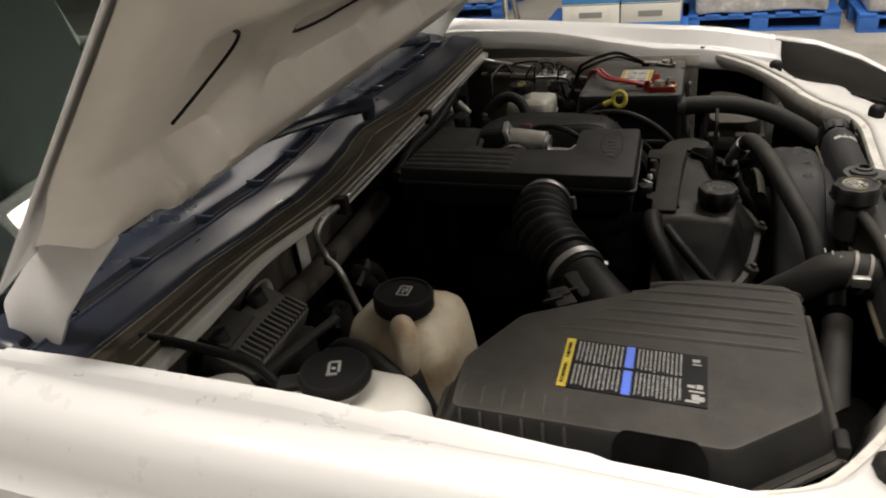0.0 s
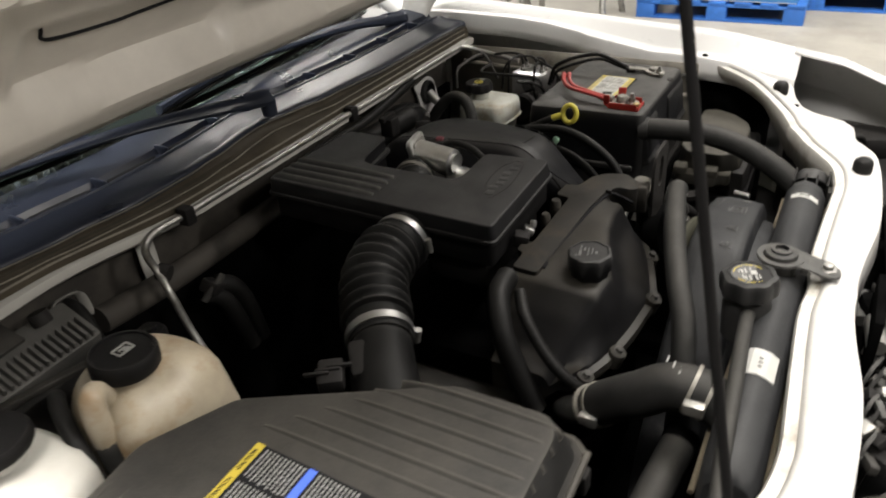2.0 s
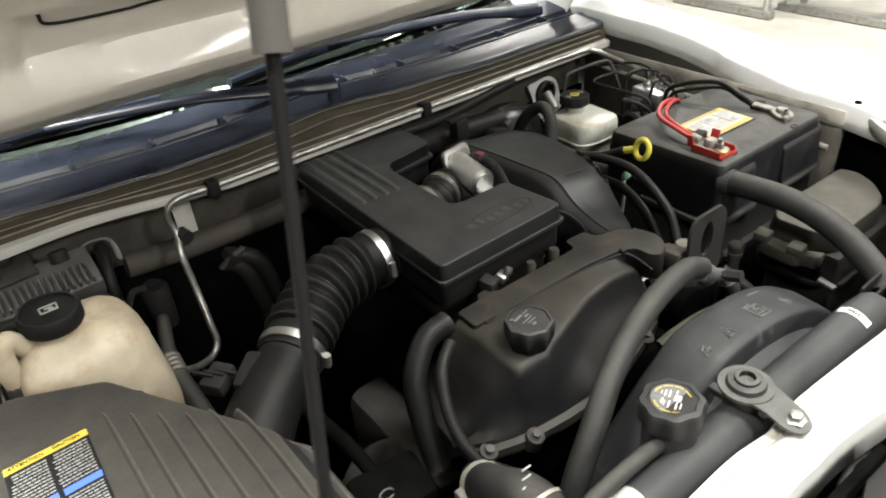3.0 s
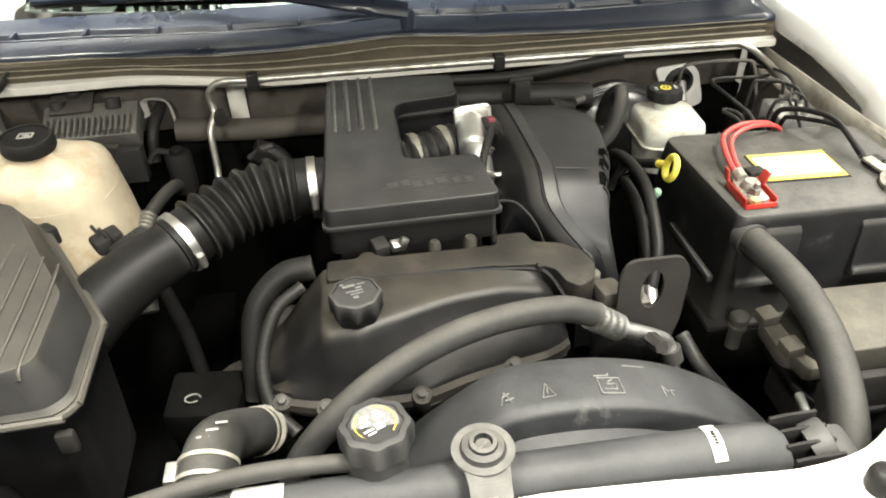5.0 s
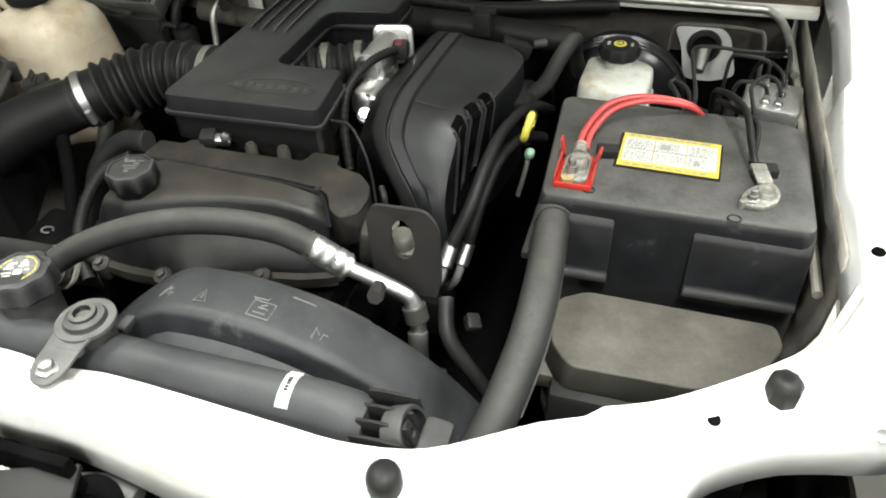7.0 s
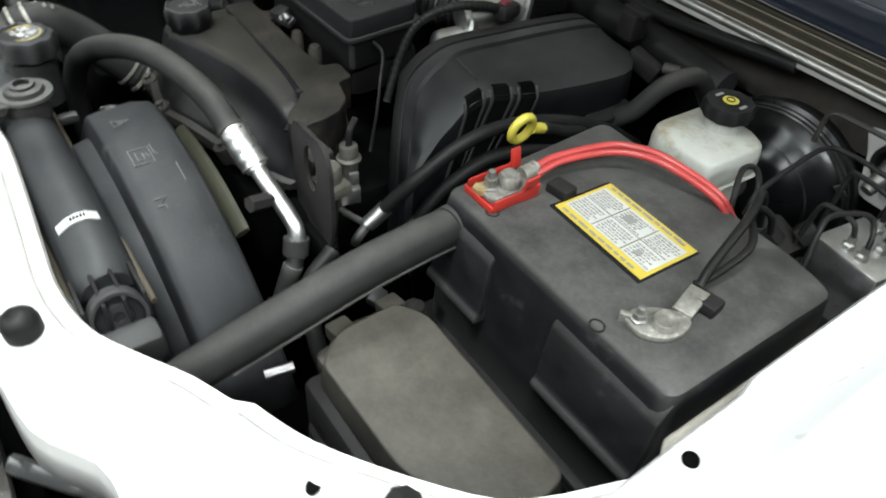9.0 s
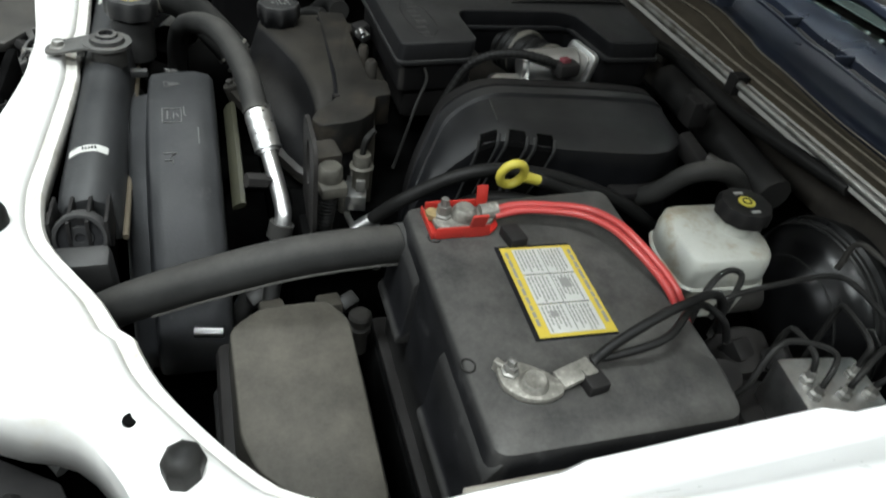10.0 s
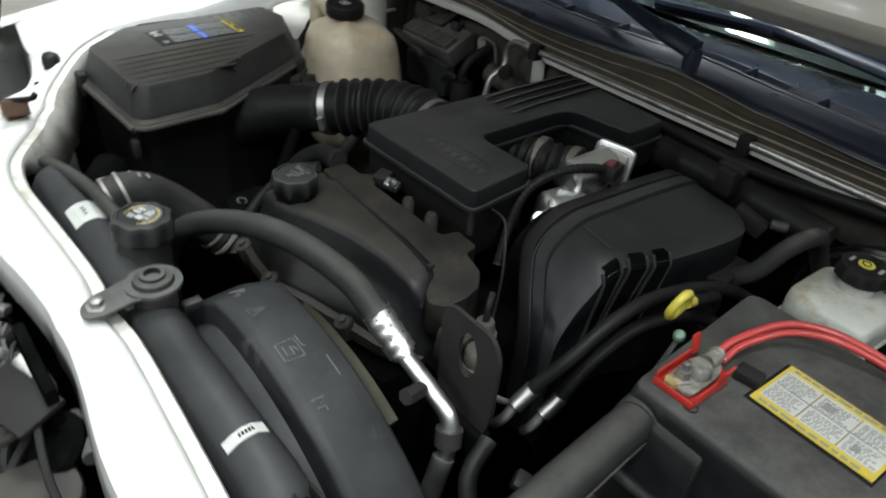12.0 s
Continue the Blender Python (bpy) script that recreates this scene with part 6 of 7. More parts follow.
part("overflow_hose", tube(nb(), [(-0.078, 0.034, 0.964), (-0.105, 0.034, 0.970), (-0.17, 0.030, 0.976), (-0.233, 0.025, 0.973), (-0.31, 0.019, 0.958), (-0.37, 0.013, 0.942), (-0.405, 0.014, 0.928), (-0.425, 0.03, 0.89)], 0.0090, 12), HOSE, rad)

mount = thing("radiator_mount", (0.035, -0.02, 0.965), "stamped steel mount bracket with a rubber bush and bolt", "bracket")
bm = nb()
tube(bm, [(0.037, 0.016, 0.983), (0.037, 0.016, 0.987)], 0.030, 28)
part("mount_ring", bm, ZINC, mount)
bm = nb()
prism(bm, round_poly([(0.014, 0.002), (0.060, 0.006), (0.056, -0.022), (0.055, -0.044), (0.046, -0.060), (0.026, -0.060), (0.016, -0.044), (0.018, -0.020)], 0.012, 3), 0.982, 0.986, "z", 0.001)
for v in bm.verts:
    v.co.z -= max(0.0, -0.012 - v.co.y) * 0.22
part("mount_plate", bm, ZINC, mount)
part("bush", lathe(nb(), [(0.022, -0.03), (0.022, 0.002), (0.020, 0.006), (0.014, 0.008), (0.013, 0.011), (0.009, 0.012), (0.008, 0.006), (0.001, 0.006)], (0.037, 0.016, 0.986), n=28), PLASTIC_DUSTY, mount, "dust-grey rubber bush")
part("bolt", lathe(nb(), [(0.012, 0), (0.012, 0.002), (0.0075, 0.003), (0.0075, 0.009), (0.006, 0.010), (0.001, 0.010)], (0.036, -0.043, 0.978), n=6), STEEL, mount, "bright hex bolt")
part("mount_step", box(nb(), (0.036, -0.016, 0.978), (0.034, 0.010, 0.012), 0.002), ZINC, mount)

shroud = thing("fan_shroud", (0.10, 0.09, 0.60), "arched black plastic fan shroud with embossed warning marks", "fan shroud")
FX, FZ, FR = 0.130, 0.614, 0.352
bm = nb()
rings = []
for i in range(41):
    a = radians(168 - 140 * i / 40)
    ring = []
    for y, dr in ((0.038, -0.07), (0.039, -0.036), (0.044, -0.032), (0.060, -0.028), (0.064, -0.008), (0.068, -0.002), (0.080, 0.0), (0.120, 0.002), (0.138, -0.002), (0.144, -0.010), (0.146, -0.06)):
        ring.append((FX + (FR + dr) * math.cos(a), y, FZ + (FR + dr) * math.sin(a) - 0.45 * max(0.0, 0.075 - FX - FR * math.cos(a))))
    rings.append(ring)
ring_faces(bm, rings, cap=False, closed=False)
ob = part("shroud_band", bm, SHROUD, shroud, angle=50)
so = ob.modifiers.new("sheet", "SOLIDIFY")
so.thickness = 0.003
bm = nb()
prism(bm, [(FX + (FR - 0.040) * math.cos(radians(168 - 156 * i / 24)), FZ + (FR - 0.040) * math.sin(radians(168 - 156 * i / 24))) for i in range(25)], 0.036, 0.041, "y", 0.0)
part("shroud_face", bm, SHROUD, shroud)
part("shroud_clip", box(nb(), (0.045, 0.050, 0.945), (0.012, 0.022, 0.010), 0.002), PLASTIC, shroud)


def on_shroud(deg, y, h=0.0005):
    a = radians(deg)
    return Vector((FX + (FR + h) * math.cos(a), y, FZ + (FR + h) * math.sin(a)))


def mark(pts, r=0.0008):
    near = min((99.0, 91.7, 80.4, 69.2), key=lambda c: abs(c - pts[0][0]))
    part("embossed_mark", tube(nb(), [on_shroud(near + (d - near) * 0.72, 0.094 + (y - 0.094) * 0.72, 0.0013) for d, y in pts], r, 6, curve=False), MARK_WORN, shroud, "worn raised warning mark")


mark([(100.2, 0.080), (99.0, 0.104), (97.6, 0.082)])
mark([(99.8, 0.094), (97.8, 0.100)])
mark([(99.0, 0.088), (97.0, 0.090)])
mark([(93.2, 0.080), (91.8, 0.106), (90.0, 0.081), (93.2, 0.080)])
mark([(91.7, 0.087), (91.6, 0.097)])
mark([(83.2, 0.078), (77.6, 0.078), (77.6, 0.108), (83.2, 0.108), (83.2, 0.078)])
mark([(82.0, 0.086), (79.0, 0.086), (79.0, 0.096), (81.4, 0.096)])
mark([(81.0, 0.100), (79.6, 0.104)])
mark([(83.8, 0.112), (80.2, 0.113), (80.0, 0.117)])
mark([(70.8, 0.078), (70.8, 0.098), (69.4, 0.088)])
mark([(68.6, 0.080), (68.6, 0.092), (67.4, 0.092)])
mark([(75.2, 0.134), (69.2, 0.134)])
FAN = material("olive_fan_plastic", (0.020, 0.0195, 0.009), 0.7, var=0.35, scale=40, bump=0.2)
part("fan_ring", tube(nb(), [(FX + (FR - 0.050) * math.cos(radians(a)), 0.163, FZ + (FR - 0.050) * math.sin(radians(a))) for a in range(62, 104, 6)], 0.011, 8, flat=0.55), FAN, shroud, "dull olive yellow edge of the fan ring")

# ---- hoses at the front ----
uh = thing("radiator_hose", (-0.20, 0.10, 0.86), "thick black upper radiator hose with pale spring clamps", "hose")
HP = [(-0.230, 0.016, 0.925), (-0.228, 0.060, 0.945), (-0.227, 0.095, 0.940), (-0.226, 0.128, 0.914), (-0.215, 0.158, 0.884), (-0.203, 0.188, 0.850)]
part("hose", tube(nb(), HP, 0.0285, 24), HOSE, uh)
part("inlet_stub", tube(nb(), [(-0.231, 0.000, 0.915), HP[0]], 0.027, 20), PLASTIC_DUSTY, uh)
part("pipe", tube(nb(), [HP[-1], (-0.185, 0.225, 0.815), (-0.15, 0.25, 0.78)], 0.023, 14), ZINC, uh)
for k, (p, d) in enumerate(((HP[1], (0.05, 1, 0.22)), (HP[5], (0.3, 0.7, -0.75)))):
    p, d = Vector(p), Vector(d).normalized()
    for e in (-0.010, 0.010):
        part("clamp_band", tube(nb(), [p + d * (e - 0.0022), p + d * (e + 0.0022)], 0.0302, 28), CLAMP, uh, "pale spring clamp band")
    part("clamp_tang", box(nb(), p + Vector((-0.033, 0, 0.004)), (0.012, 0.024, 0.016), 0.002), PIPE, uh)
for i, (dx, w) in enumerate(((-0.004, 0.004), (0.004, 0.004), (0.012, 0.003))):
    part("hose_print", box(nb(), (-0.226 + dx, 0.084 + 0.009 * i, 0.9722 - 0.001 * i), (0.012, 0.002, 0.001)), PRINT_GREY, uh)
lh = thing("lower_hose", (-0.33, 0.08, 0.70), "grey brown hose dropping beside the air box", "hose")
part("hose", tube(nb(), [(-0.235, 0.073, 0.865), (-0.27, 0.078, 0.858), (-0.34, 0.088, 0.840), (-0.43, 0.098, 0.81), (-0.50, 0.10, 0.75)], 0.021, 14), HOSE, lh)
part("joint", tube(nb(), [(-0.225, 0.072, 0.868), (-0.240, 0.074, 0.864)], 0.022, 14), DARK, lh)
box_c = thing("relay_box", (-0.30, 0.29, 0.70), "small black relay box with a pale printed symbol", "relay box")
part("relay_body", box(nb(), (-0.282, 0.285, 0.785), (0.100, 0.075, 0.10), 0.010, (8, 0, -6)), DARK, box_c)
part("relay_mark", tube(nb(), [(-0.296 + 0.010 * math.cos(a * 0.9), 0.268 + 0.007 * math.sin(a * 0.9), 0.8355) for a in range(7)], 0.0012, 6), MARK_WORN, box_c)
vent = thing("vent_hose", (-0.15, 0.36, 0.85), "black breather hose from the valve cover", "hose")
part("hose", tube(nb(), [(-0.125, 0.350, 0.965), (-0.165, 0.345, 0.960), (-0.20, 0.325, 0.930), (-0.212, 0.30, 0.88), (-0.215, 0.27, 0.82)], 0.0165, 14), RUBBER, vent)
part("loom", tube(nb(), [(-0.14, 0.325, 0.955), (-0.175, 0.30, 0.94), (-0.195, 0.26, 0.90), (-0.19, 0.22, 0.86), (-0.16, 0.19, 0.835)], 0.0085, 10, per=16, shape=lambda u: 1 + 0.06 * math.sin(u * 160)), RUBBER, vent)
part("down_hose", tube(nb(), [(-0.335, 0.40, 0.925), (-0.30, 0.34, 0.86), (-0.28, 0.28, 0.79)], 0.010, 12), DARK, vent)

ac = thing("ac_hose", (0.10, 0.16, 0.88), "grey rubber air conditioning hose with a bright crimped ferrule", "hose")
part("rubber_hose", tube(nb(), [(0.205, 0.192, 0.972), (0.16, 0.186, 0.993), (0.09, 0.172, 1.002), (0.02, 0.155, 0.996), (-0.05, 0.132, 0.975), (-0.105, 0.108, 0.945), (-0.145, 0.095, 0.90), (-0.165, 0.09, 0.84), (-0.17, 0.09, 0.76)], 0.0155, 18), HOSE, ac)
part("ferrule", tube(nb(), [(0.197, 0.1925, 0.973), (0.240, 0.203, 0.936)], 0.0168, 20, per=24, shape=lambda u: (1 + 0.018 * math.cos(u * 26)) * (0.78 if u > 0.93 else 1.0)), FERRULE, ac, "bright crimped ferrule")
for k in range(3):
    for j in range(6):
        c = Vector((0.197, 0.1925, 0.973)).lerp(Vector((0.240, 0.203, 0.936)), 0.16 + 0.22 * k)
        side_v, up_v = Vector((0, 0.96, 0.27)), Vector((0.66, -0.18, 0.73))
        a = j * math.pi / 3 + 0.5 * k
        part("dimple", lathe(nb(), [(0.0017, -0.001), (0.0015, 0.0004), (0.0006, 0.0005)], c + (side_v * math.cos(a) + up_v * math.sin(a)) * 0.0163, side_v * math.cos(a) + up_v * math.sin(a), 6), ZINC, ac)
part("metal_pipe", tube(nb(), [(0.238, 0.202, 0.938), (0.268, 0.207, 0.921), (0.295, 0.211, 0.905), (0.310, 0.212, 0.892), (0.318, 0.207, 0.870), (0.322, 0.197, 0.835)], 0.0098, 16), FERRULE, ac, "bright aluminium pipe")
part("service_port", tube(nb(), [(0.276, 0.206, 0.918), (0.2795, 0.190, 0.9225), (0.283, 0.172, 0.927)], 0.0095, 6, curve=False, shape=lambda u: 0.6 if u < 0.3 else 1.0), PLASTIC_CLEAN, ac, "black hex service cap")
part("port_clip", tube(nb(), [(0.314, 0.210, 0.884), (0.319, 0.205, 0.866)], 0.0150, 14), RUBBER, ac)
part("lower_hose", tube(nb(), [(0.320, 0.200, 0.850), (0.328, 0.175, 0.80), (0.345, 0.14, 0.74)], 0.0125, 14), HOSE, ac)

lift = thing("lift_bracket", (0.293, 0.247, 0.86), "black steel lifting bracket plate with an oval slot", "bracket")
bm = nb()
outer = round_poly([(0.253, 0.86), (0.250, 0.982), (0.260, 1.003), (0.326, 1.004), (0.340, 0.982), (0.339, 0.90), (0.330, 0.86)], 0.013, 5)
inner = [(0.294 + 0.0145 * math.cos(2 * math.pi * i / len(outer) + 2.4), 0.956 + 0.030 * math.sin(-2 * math.pi * i / len(outer) - 2.4)) for i in range(len(outer))]
fr = [[bm.verts.new((x, y0, z)) for x, z in o] for y0 in (0.243, 0.248) for o in (outer, inner)]
n = len(outer)
best = min(range(n), key=lambda k: sum((fr[0][i].co - fr[1][(i + k) % n].co).length for i in range(n)))
for i in range(n):
    j = (i + 1) % n
    a, b = (i + best) % n, (j + best) % n
    bm.faces.new((fr[0][i], fr[0][j], fr[1][b], fr[1][a]))
    bm.faces.new((fr[2][i], fr[3][a], fr[3][b], fr[2][j]))
    bm.faces.new((fr[0][i], fr[2][i], fr[2][j], fr[0][j]))
    bm.faces.new((fr[1][a], fr[1][b], fr[3][b], fr[3][a]))
part("plate", bm, PLASTIC_CLEAN, lift)
part("plate_foot", box(nb(), (0.30, 0.243, 0.84), (0.075, 0.02, 0.06), 0.004), DARK, lift)
part("tensioner", lathe(nb(), [(0.03, 0), (0.035, 0.01), (0.035, 0.03), (0.02, 0.034), (0.001, 0.034)], (0.255, 0.250, 0.845), (0, -1, 0.2), 18), DARK, lift)
part("plate_bolt", lathe(nb(), [(0.009, 0), (0.009, 0.008), (0.001, 0.009)], (0.268, 0.240, 0.868), (0, -1, 0.3), 6), STEEL, lift)

# ---- battery and its neighbours ----
bat = thing("battery_box", (0.585, 0.43, 0.78), "dusty black plastic battery cover with a yellow and white warning label", "battery")
TOPB = 0.996
foot = round_poly([(0.440, 0.318), (0.742, 0.316), (0.744, 0.535), (0.700, 0.545), (0.520, 0.552), (0.428, 0.556)], 0.016, 4)
cx, cy = 0.588, 0.436
bm = nb()
rings = []
for k, z in ((1.045, 0.800), (1.035, 0.880), (1.015, 0.965), (1.0, 0.985), (0.985, 0.993), (0.955, TOPB), (0.5, TOPB), (0.02, TOPB)):
    rings.append([(cx + (x - cx) * k, cy + (y - cy) * k, z) for x, y in foot])
ring_faces(bm, rings)
cover = part("cover", bm, PLASTIC_DUSTY, bat, angle=40)
for x0, x1 in ((0.444, 0.530), (0.617, 0.742)):
    bm = nb()
    prism(bm, [(0.885, 0.325), (0.889, 0.299), (0.897, 0.299), (0.903, 0.305), (0.966, 0.311), (0.988, 0.325), (0.93, 0.34)], x0, x1, "x", 0.003, 2)
    for v in bm.verts:
        v.co.y, v.co.z = v.co.z, v.co.y
    part("front_pad", bm, PLASTIC_DUSTY, bat)
part("side_ledge", box(nb(), (0.424, 0.40, 0.885), (0.010, 0.14, 0.012), 0.003), PLASTIC, bat)
part("foot_flange", box(nb(), (0.59, 0.432, 0.812), (0.335, 0.262, 0.012), 0.004), PLASTIC_CLEAN, bat)
part("tray", box(nb(), (0.59, 0.43, 0.76), (0.34, 0.27, 0.10), 0.01), DARK, bat)


def on_bat(u, v, h=0.0):
    p = Vector((0.519, 0.397, TOPB + 0.0014 + h)) + Vector((0.118, -0.004, 0)) * u + Vector((0.003, 0.074, 0)) * v
    return p


blab = part("warning_label", patch(nb(), on_bat, 0, 0, 1, 1), LABEL_YELLOW, cover, "yellow warning label with white printed fields", smooth=False)
part("label_recess", patch(nb(), lambda u, v, h=0.0: on_bat(u, v, h - 0.0007), -0.03, -0.06, 1.02, 1.0), LABEL_BLACK, cover, smooth=False)
part("white_field", patch(nb(), on_bat, 0.03, 0.15, 0.33, 0.86, 0.0005), LABEL_WHITE, blab, smooth=False)
part("white_field", patch(nb(), on_bat, 0.345, 0.15, 0.66, 0.86, 0.0005), LABEL_WHITE, blab, smooth=False)
part("white_field", patch(nb(), on_bat, 0.675, 0.15, 0.97, 0.86, 0.0005), LABEL_WHITE, blab, smooth=False)
rnd = random.Random(9)
bm = nb()
for u0, u1 in ((0.04, 0.32), (0.36, 0.65), (0.69, 0.96)):
    for v0, v1, n in ((0.18, 0.48, 6), (0.54, 0.83, 6)):
        for i in range(n):
            v = v0 + (v1 - v0) * i / n
            u = u0 + rnd.uniform(0.0, 0.02)
            end = u1 - rnd.choice((0.0, 0.02, 0.06))
            while u < end - 0.015:
                w = rnd.uniform(0.015, 0.05)
                patch(bm, on_bat, u, v, min(u + w, end), v + 0.019, 0.0010)
                u += w + 0.012
for u, v, du, dv in ((0.05, 0.505, 0.90, 0.008), (0.335, 0.17, 0.006, 0.67), (0.665, 0.17, 0.006, 0.67), (0.40, 0.60, 0.10, 0.12), (0.75, 0.26, 0.06, 0.10)):
    patch(bm, on_bat, u, v, u + du, v + dv, 0.0012)
part("label_print", bm, PRINT_DARK, blab, "small dark print", smooth=False)
for v in (0.04, 0.92):
    u = 0.06
    while u < 0.90:
        w = rnd.uniform(0.05, 0.12)
        part("label_heading", patch(nb(), on_bat, u, v, u + w, v + 0.04, 0.0005), PRINT_DARK, blab, "dark heading print", smooth=False)
        u += w + 0.018
for x, y in ((0.494, 0.338), (0.655, 0.322)):
    part("polarity_mark", tube(nb(), [(x + 0.007 * math.cos(i * 0.7), y + 0.006 * math.sin(i * 0.7), TOPB + 0.0004) for i in range(10)], 0.0010, 6), PLASTIC_CLEAN, cover)
for x, y in ((0.506, 0.416), (0.689, 0.417)):
    part("cover_tab", box(nb(), (x, y, TOPB + 0.005), (0.026, 0.019, 0.012), 0.002, (0, 0, 8)), PLASTIC_CLEAN, cover, "small black tab")

pos = thing("positive_terminal", (0.476, 0.358, TOPB), "red plastic shielded battery terminal clamp with corroded bolt", "battery terminal")
bm = nb()
prism(bm, round_poly([(0.452, 0.334), (0.496, 0.334), (0.498, 0.392), (0.486, 0.408), (0.470, 0.408), (0.454, 0.392)], 0.006, 2), TOPB, TOPB + 0.003, "z", 0.001)
box(bm, (0.4535, 0.366, TOPB + 0.007), (0.002, 0.056, 0.013), 0.0008)
box(bm, (0.4962, 0.366, TOPB + 0.007), (0.002, 0.056, 0.013), 0.0008)
box(bm, (0.4745, 0.335, TOPB + 0.004), (0.044, 0.002, 0.008), 0.0008)
part("red_shield", bm, RED, pos, "bright red plastic shield")
part("shield_tab", box(nb(), (0.4535, 0.398, TOPB + 0.018), (0.003, 0.012, 0.022), 0.001, (0, -12, 0)), RED, pos)
part("shield_tab", box(nb(), (0.498, 0.380, TOPB + 0.020), (0.003, 0.016, 0.020), 0.001, (0, 18, 0)), RED, pos)
bm = nb()
prism(bm, round_poly([(0.459, 0.340), (0.490, 0.340), (0.491, 0.385), (0.484, 0.404), (0.466, 0.404), (0.459, 0.385)], 0.008, 3), TOPB + 0.004, TOPB + 0.010, "z", 0.0015)
part("clamp_plate", bm, LEAD, pos, "grey lead clamp plate")
part("clamp_post", lathe(nb(), [(0.013, 0), (0.012, 0.008), (0.009, 0.012), (0.001, 0.012)], (0.476, 0.372, TOPB + 0.010), n=18), LEAD, pos)
part("bolt", lathe(nb(), [(0.010, 0), (0.010, 0.002), (0.007, 0.003), (0.007, 0.012), (0.0045, 0.012), (0.0042, 0.020), (0.001, 0.021)], (0.4715, 0.352, TOPB + 0.010), n=6), STEEL, pos, "steel bolt and nut")
part("brass_nut", lathe(nb(), [(0.008, 0), (0.008, 0.006), (0.001, 0.007)], (0.468, 0.342, TOPB + 0.006), n=6), BRASS, pos)

neg = thing("negative_terminal", (0.682, 0.362, TOPB), "corroded grey negative battery terminal clamp", "battery terminal")
bm = nb()
prism(bm, round_poly([(0.662, 0.342), (0.684, 0.340), (0.700, 0.354), (0.704, 0.374), (0.698, 0.390), (0.686, 0.390), (0.670, 0.376), (0.660, 0.358)], 0.008, 3), TOPB, TOPB + 0.007, "z", 0.002)
part("clamp_plate", bm, LEAD, neg)
part("clamp_post", lathe(nb(), [(0.0125, 0), (0.0118, 0.004), (0.0095, 0.007), (0.007, 0.0065), (0.001, 0.006)], (0.687, 0.366, TOPB + 0.006), n=18), LEAD, neg, "scraped lead post")
part("bolt", lathe(nb(), [(0.008, 0), (0.008, 0.002), (0.006, 0.003), (0.006, 0.008), (0.0038, 0.008), (0.0036, 0.014), (0.001, 0.015)], (0.672, 0.351, TOPB + 0.007), n=6), STEEL, neg)
part("clamp_ear", box(nb(), (0.683, 0.404, TOPB + 0.008), (0.018, 0.034, 0.005), 0.0015, (6, 0, 14)), LEAD, neg)
part("clamp_ear", box(nb(), (0.664, 0.346, TOPB + 0.004), (0.012, 0.006, 0.012), 0.001, (0, 0, 35)), LEAD, neg)

cables = thing("red_battery_cable", (0.55, 0.50, TOPB), "two bright red battery cables arching over the battery", "cable")
for o, w in ((0.0, 0.0042), (0.0090, 0.0037)):
    part("cable", tube(nb(), [(0.472 + o, 0.404, TOPB + 0.012), (0.474 + o, 0.435, TOPB + 0.018), (0.490 + o, 0.490 - o, TOPB + 0.022), (0.515 + o, 0.512 - o, TOPB + 0.026), (0.548 + o, 0.524 - o, TOPB + 0.026), (0.600 + o * 0.6, 0.545 - o, TOPB + 0.008), (0.630 + o * 0.5, 0.560 - o, TOPB - 0.03)], w, 12, per=10), RED_CABLE, cables)
part("cable_lug", tube(nb(), [(0.474, 0.390, TOPB + 0.012), (0.474, 0.408, TOPB + 0.014)], 0.0085, 12), LEAD, cables)
ground = thing("black_battery_cable", (0.69, 0.50, TOPB), "two black ground cables over the battery", "cable")
for o, w in ((0.0, 0.0044), (-0.014, 0.0037)):
    part("cable", tube(nb(), [(0.676 + o * 0.3, 0.422, TOPB + 0.010), (0.670 - o * 0.4, 0.442, TOPB + 0.022 + o * 0.6), (0.661 - o, 0.486, TOPB + 0.040 + o), (0.646, 0.528, TOPB + 0.036 + o), (0.633, 0.556, TOPB + 0.027 + o), (0.628 - o, 0.578, TOPB + 0.012 + o), (0.630 - o, 0.592, TOPB - 0.03)], w, 12, per=10), RUBBER, ground)

fuse = thing("fuse_box", (0.60, 0.20, 0.80), "dusty black fuse box with a stepped lid", "fuse box")
lidp = round_poly([(0.484, 0.172), (0.482, 0.236), (0.512, 0.255), (0.715, 0.252), (0.722, 0.222), (0.702, 0.184), (0.665, 0.152), (0.632, 0.142), (0.512, 0.140), (0.500, 0.150)], 0.010, 3)
bm = nb()
prism(bm, lidp, 0.880, 0.915, "z", 0.008, 3, grow=0.006)
part("lid", bm, FUSE_LID, fuse)
for k in range(3):
    bm = nb()
    prism(bm, [(0.60 + (x - 0.60) * (1.03 + 0.008 * k), 0.20 + (y - 0.20) * (1.16 + 0.10 * k)) for x, y in lidp], 0.858 - 0.022 * k, 0.870 - 0.022 * k, "z", 0.003)
    part("body_step", bm, PLASTIC_CLEAN, fuse)
part("body", box(nb(), (0.60, 0.185, 0.81), (0.22, 0.12, 0.14), 0.01), PLASTIC_CLEAN, fuse)
bm = nb()
prism(bm, round_poly([(0.452, 0.190), (0.454, 0.240), (0.466, 0.256), (0.500, 0.256), (0.500, 0.150), (0.470, 0.150), (0.466, 0.172), (0.456, 0.176)], 0.006, 2), 0.856, 0.880, "z", 0.004)
part("lid_step", bm, FUSE_LID, fuse)
for tx, ty in ((0.463, 0.243), (0.464, 0.184)):
    part("lid_tab", box(nb(), (tx, ty, 0.886), (0.024, 0.026, 0.018), 0.004, (0, -8, 4)), FUSE_LID, fuse)

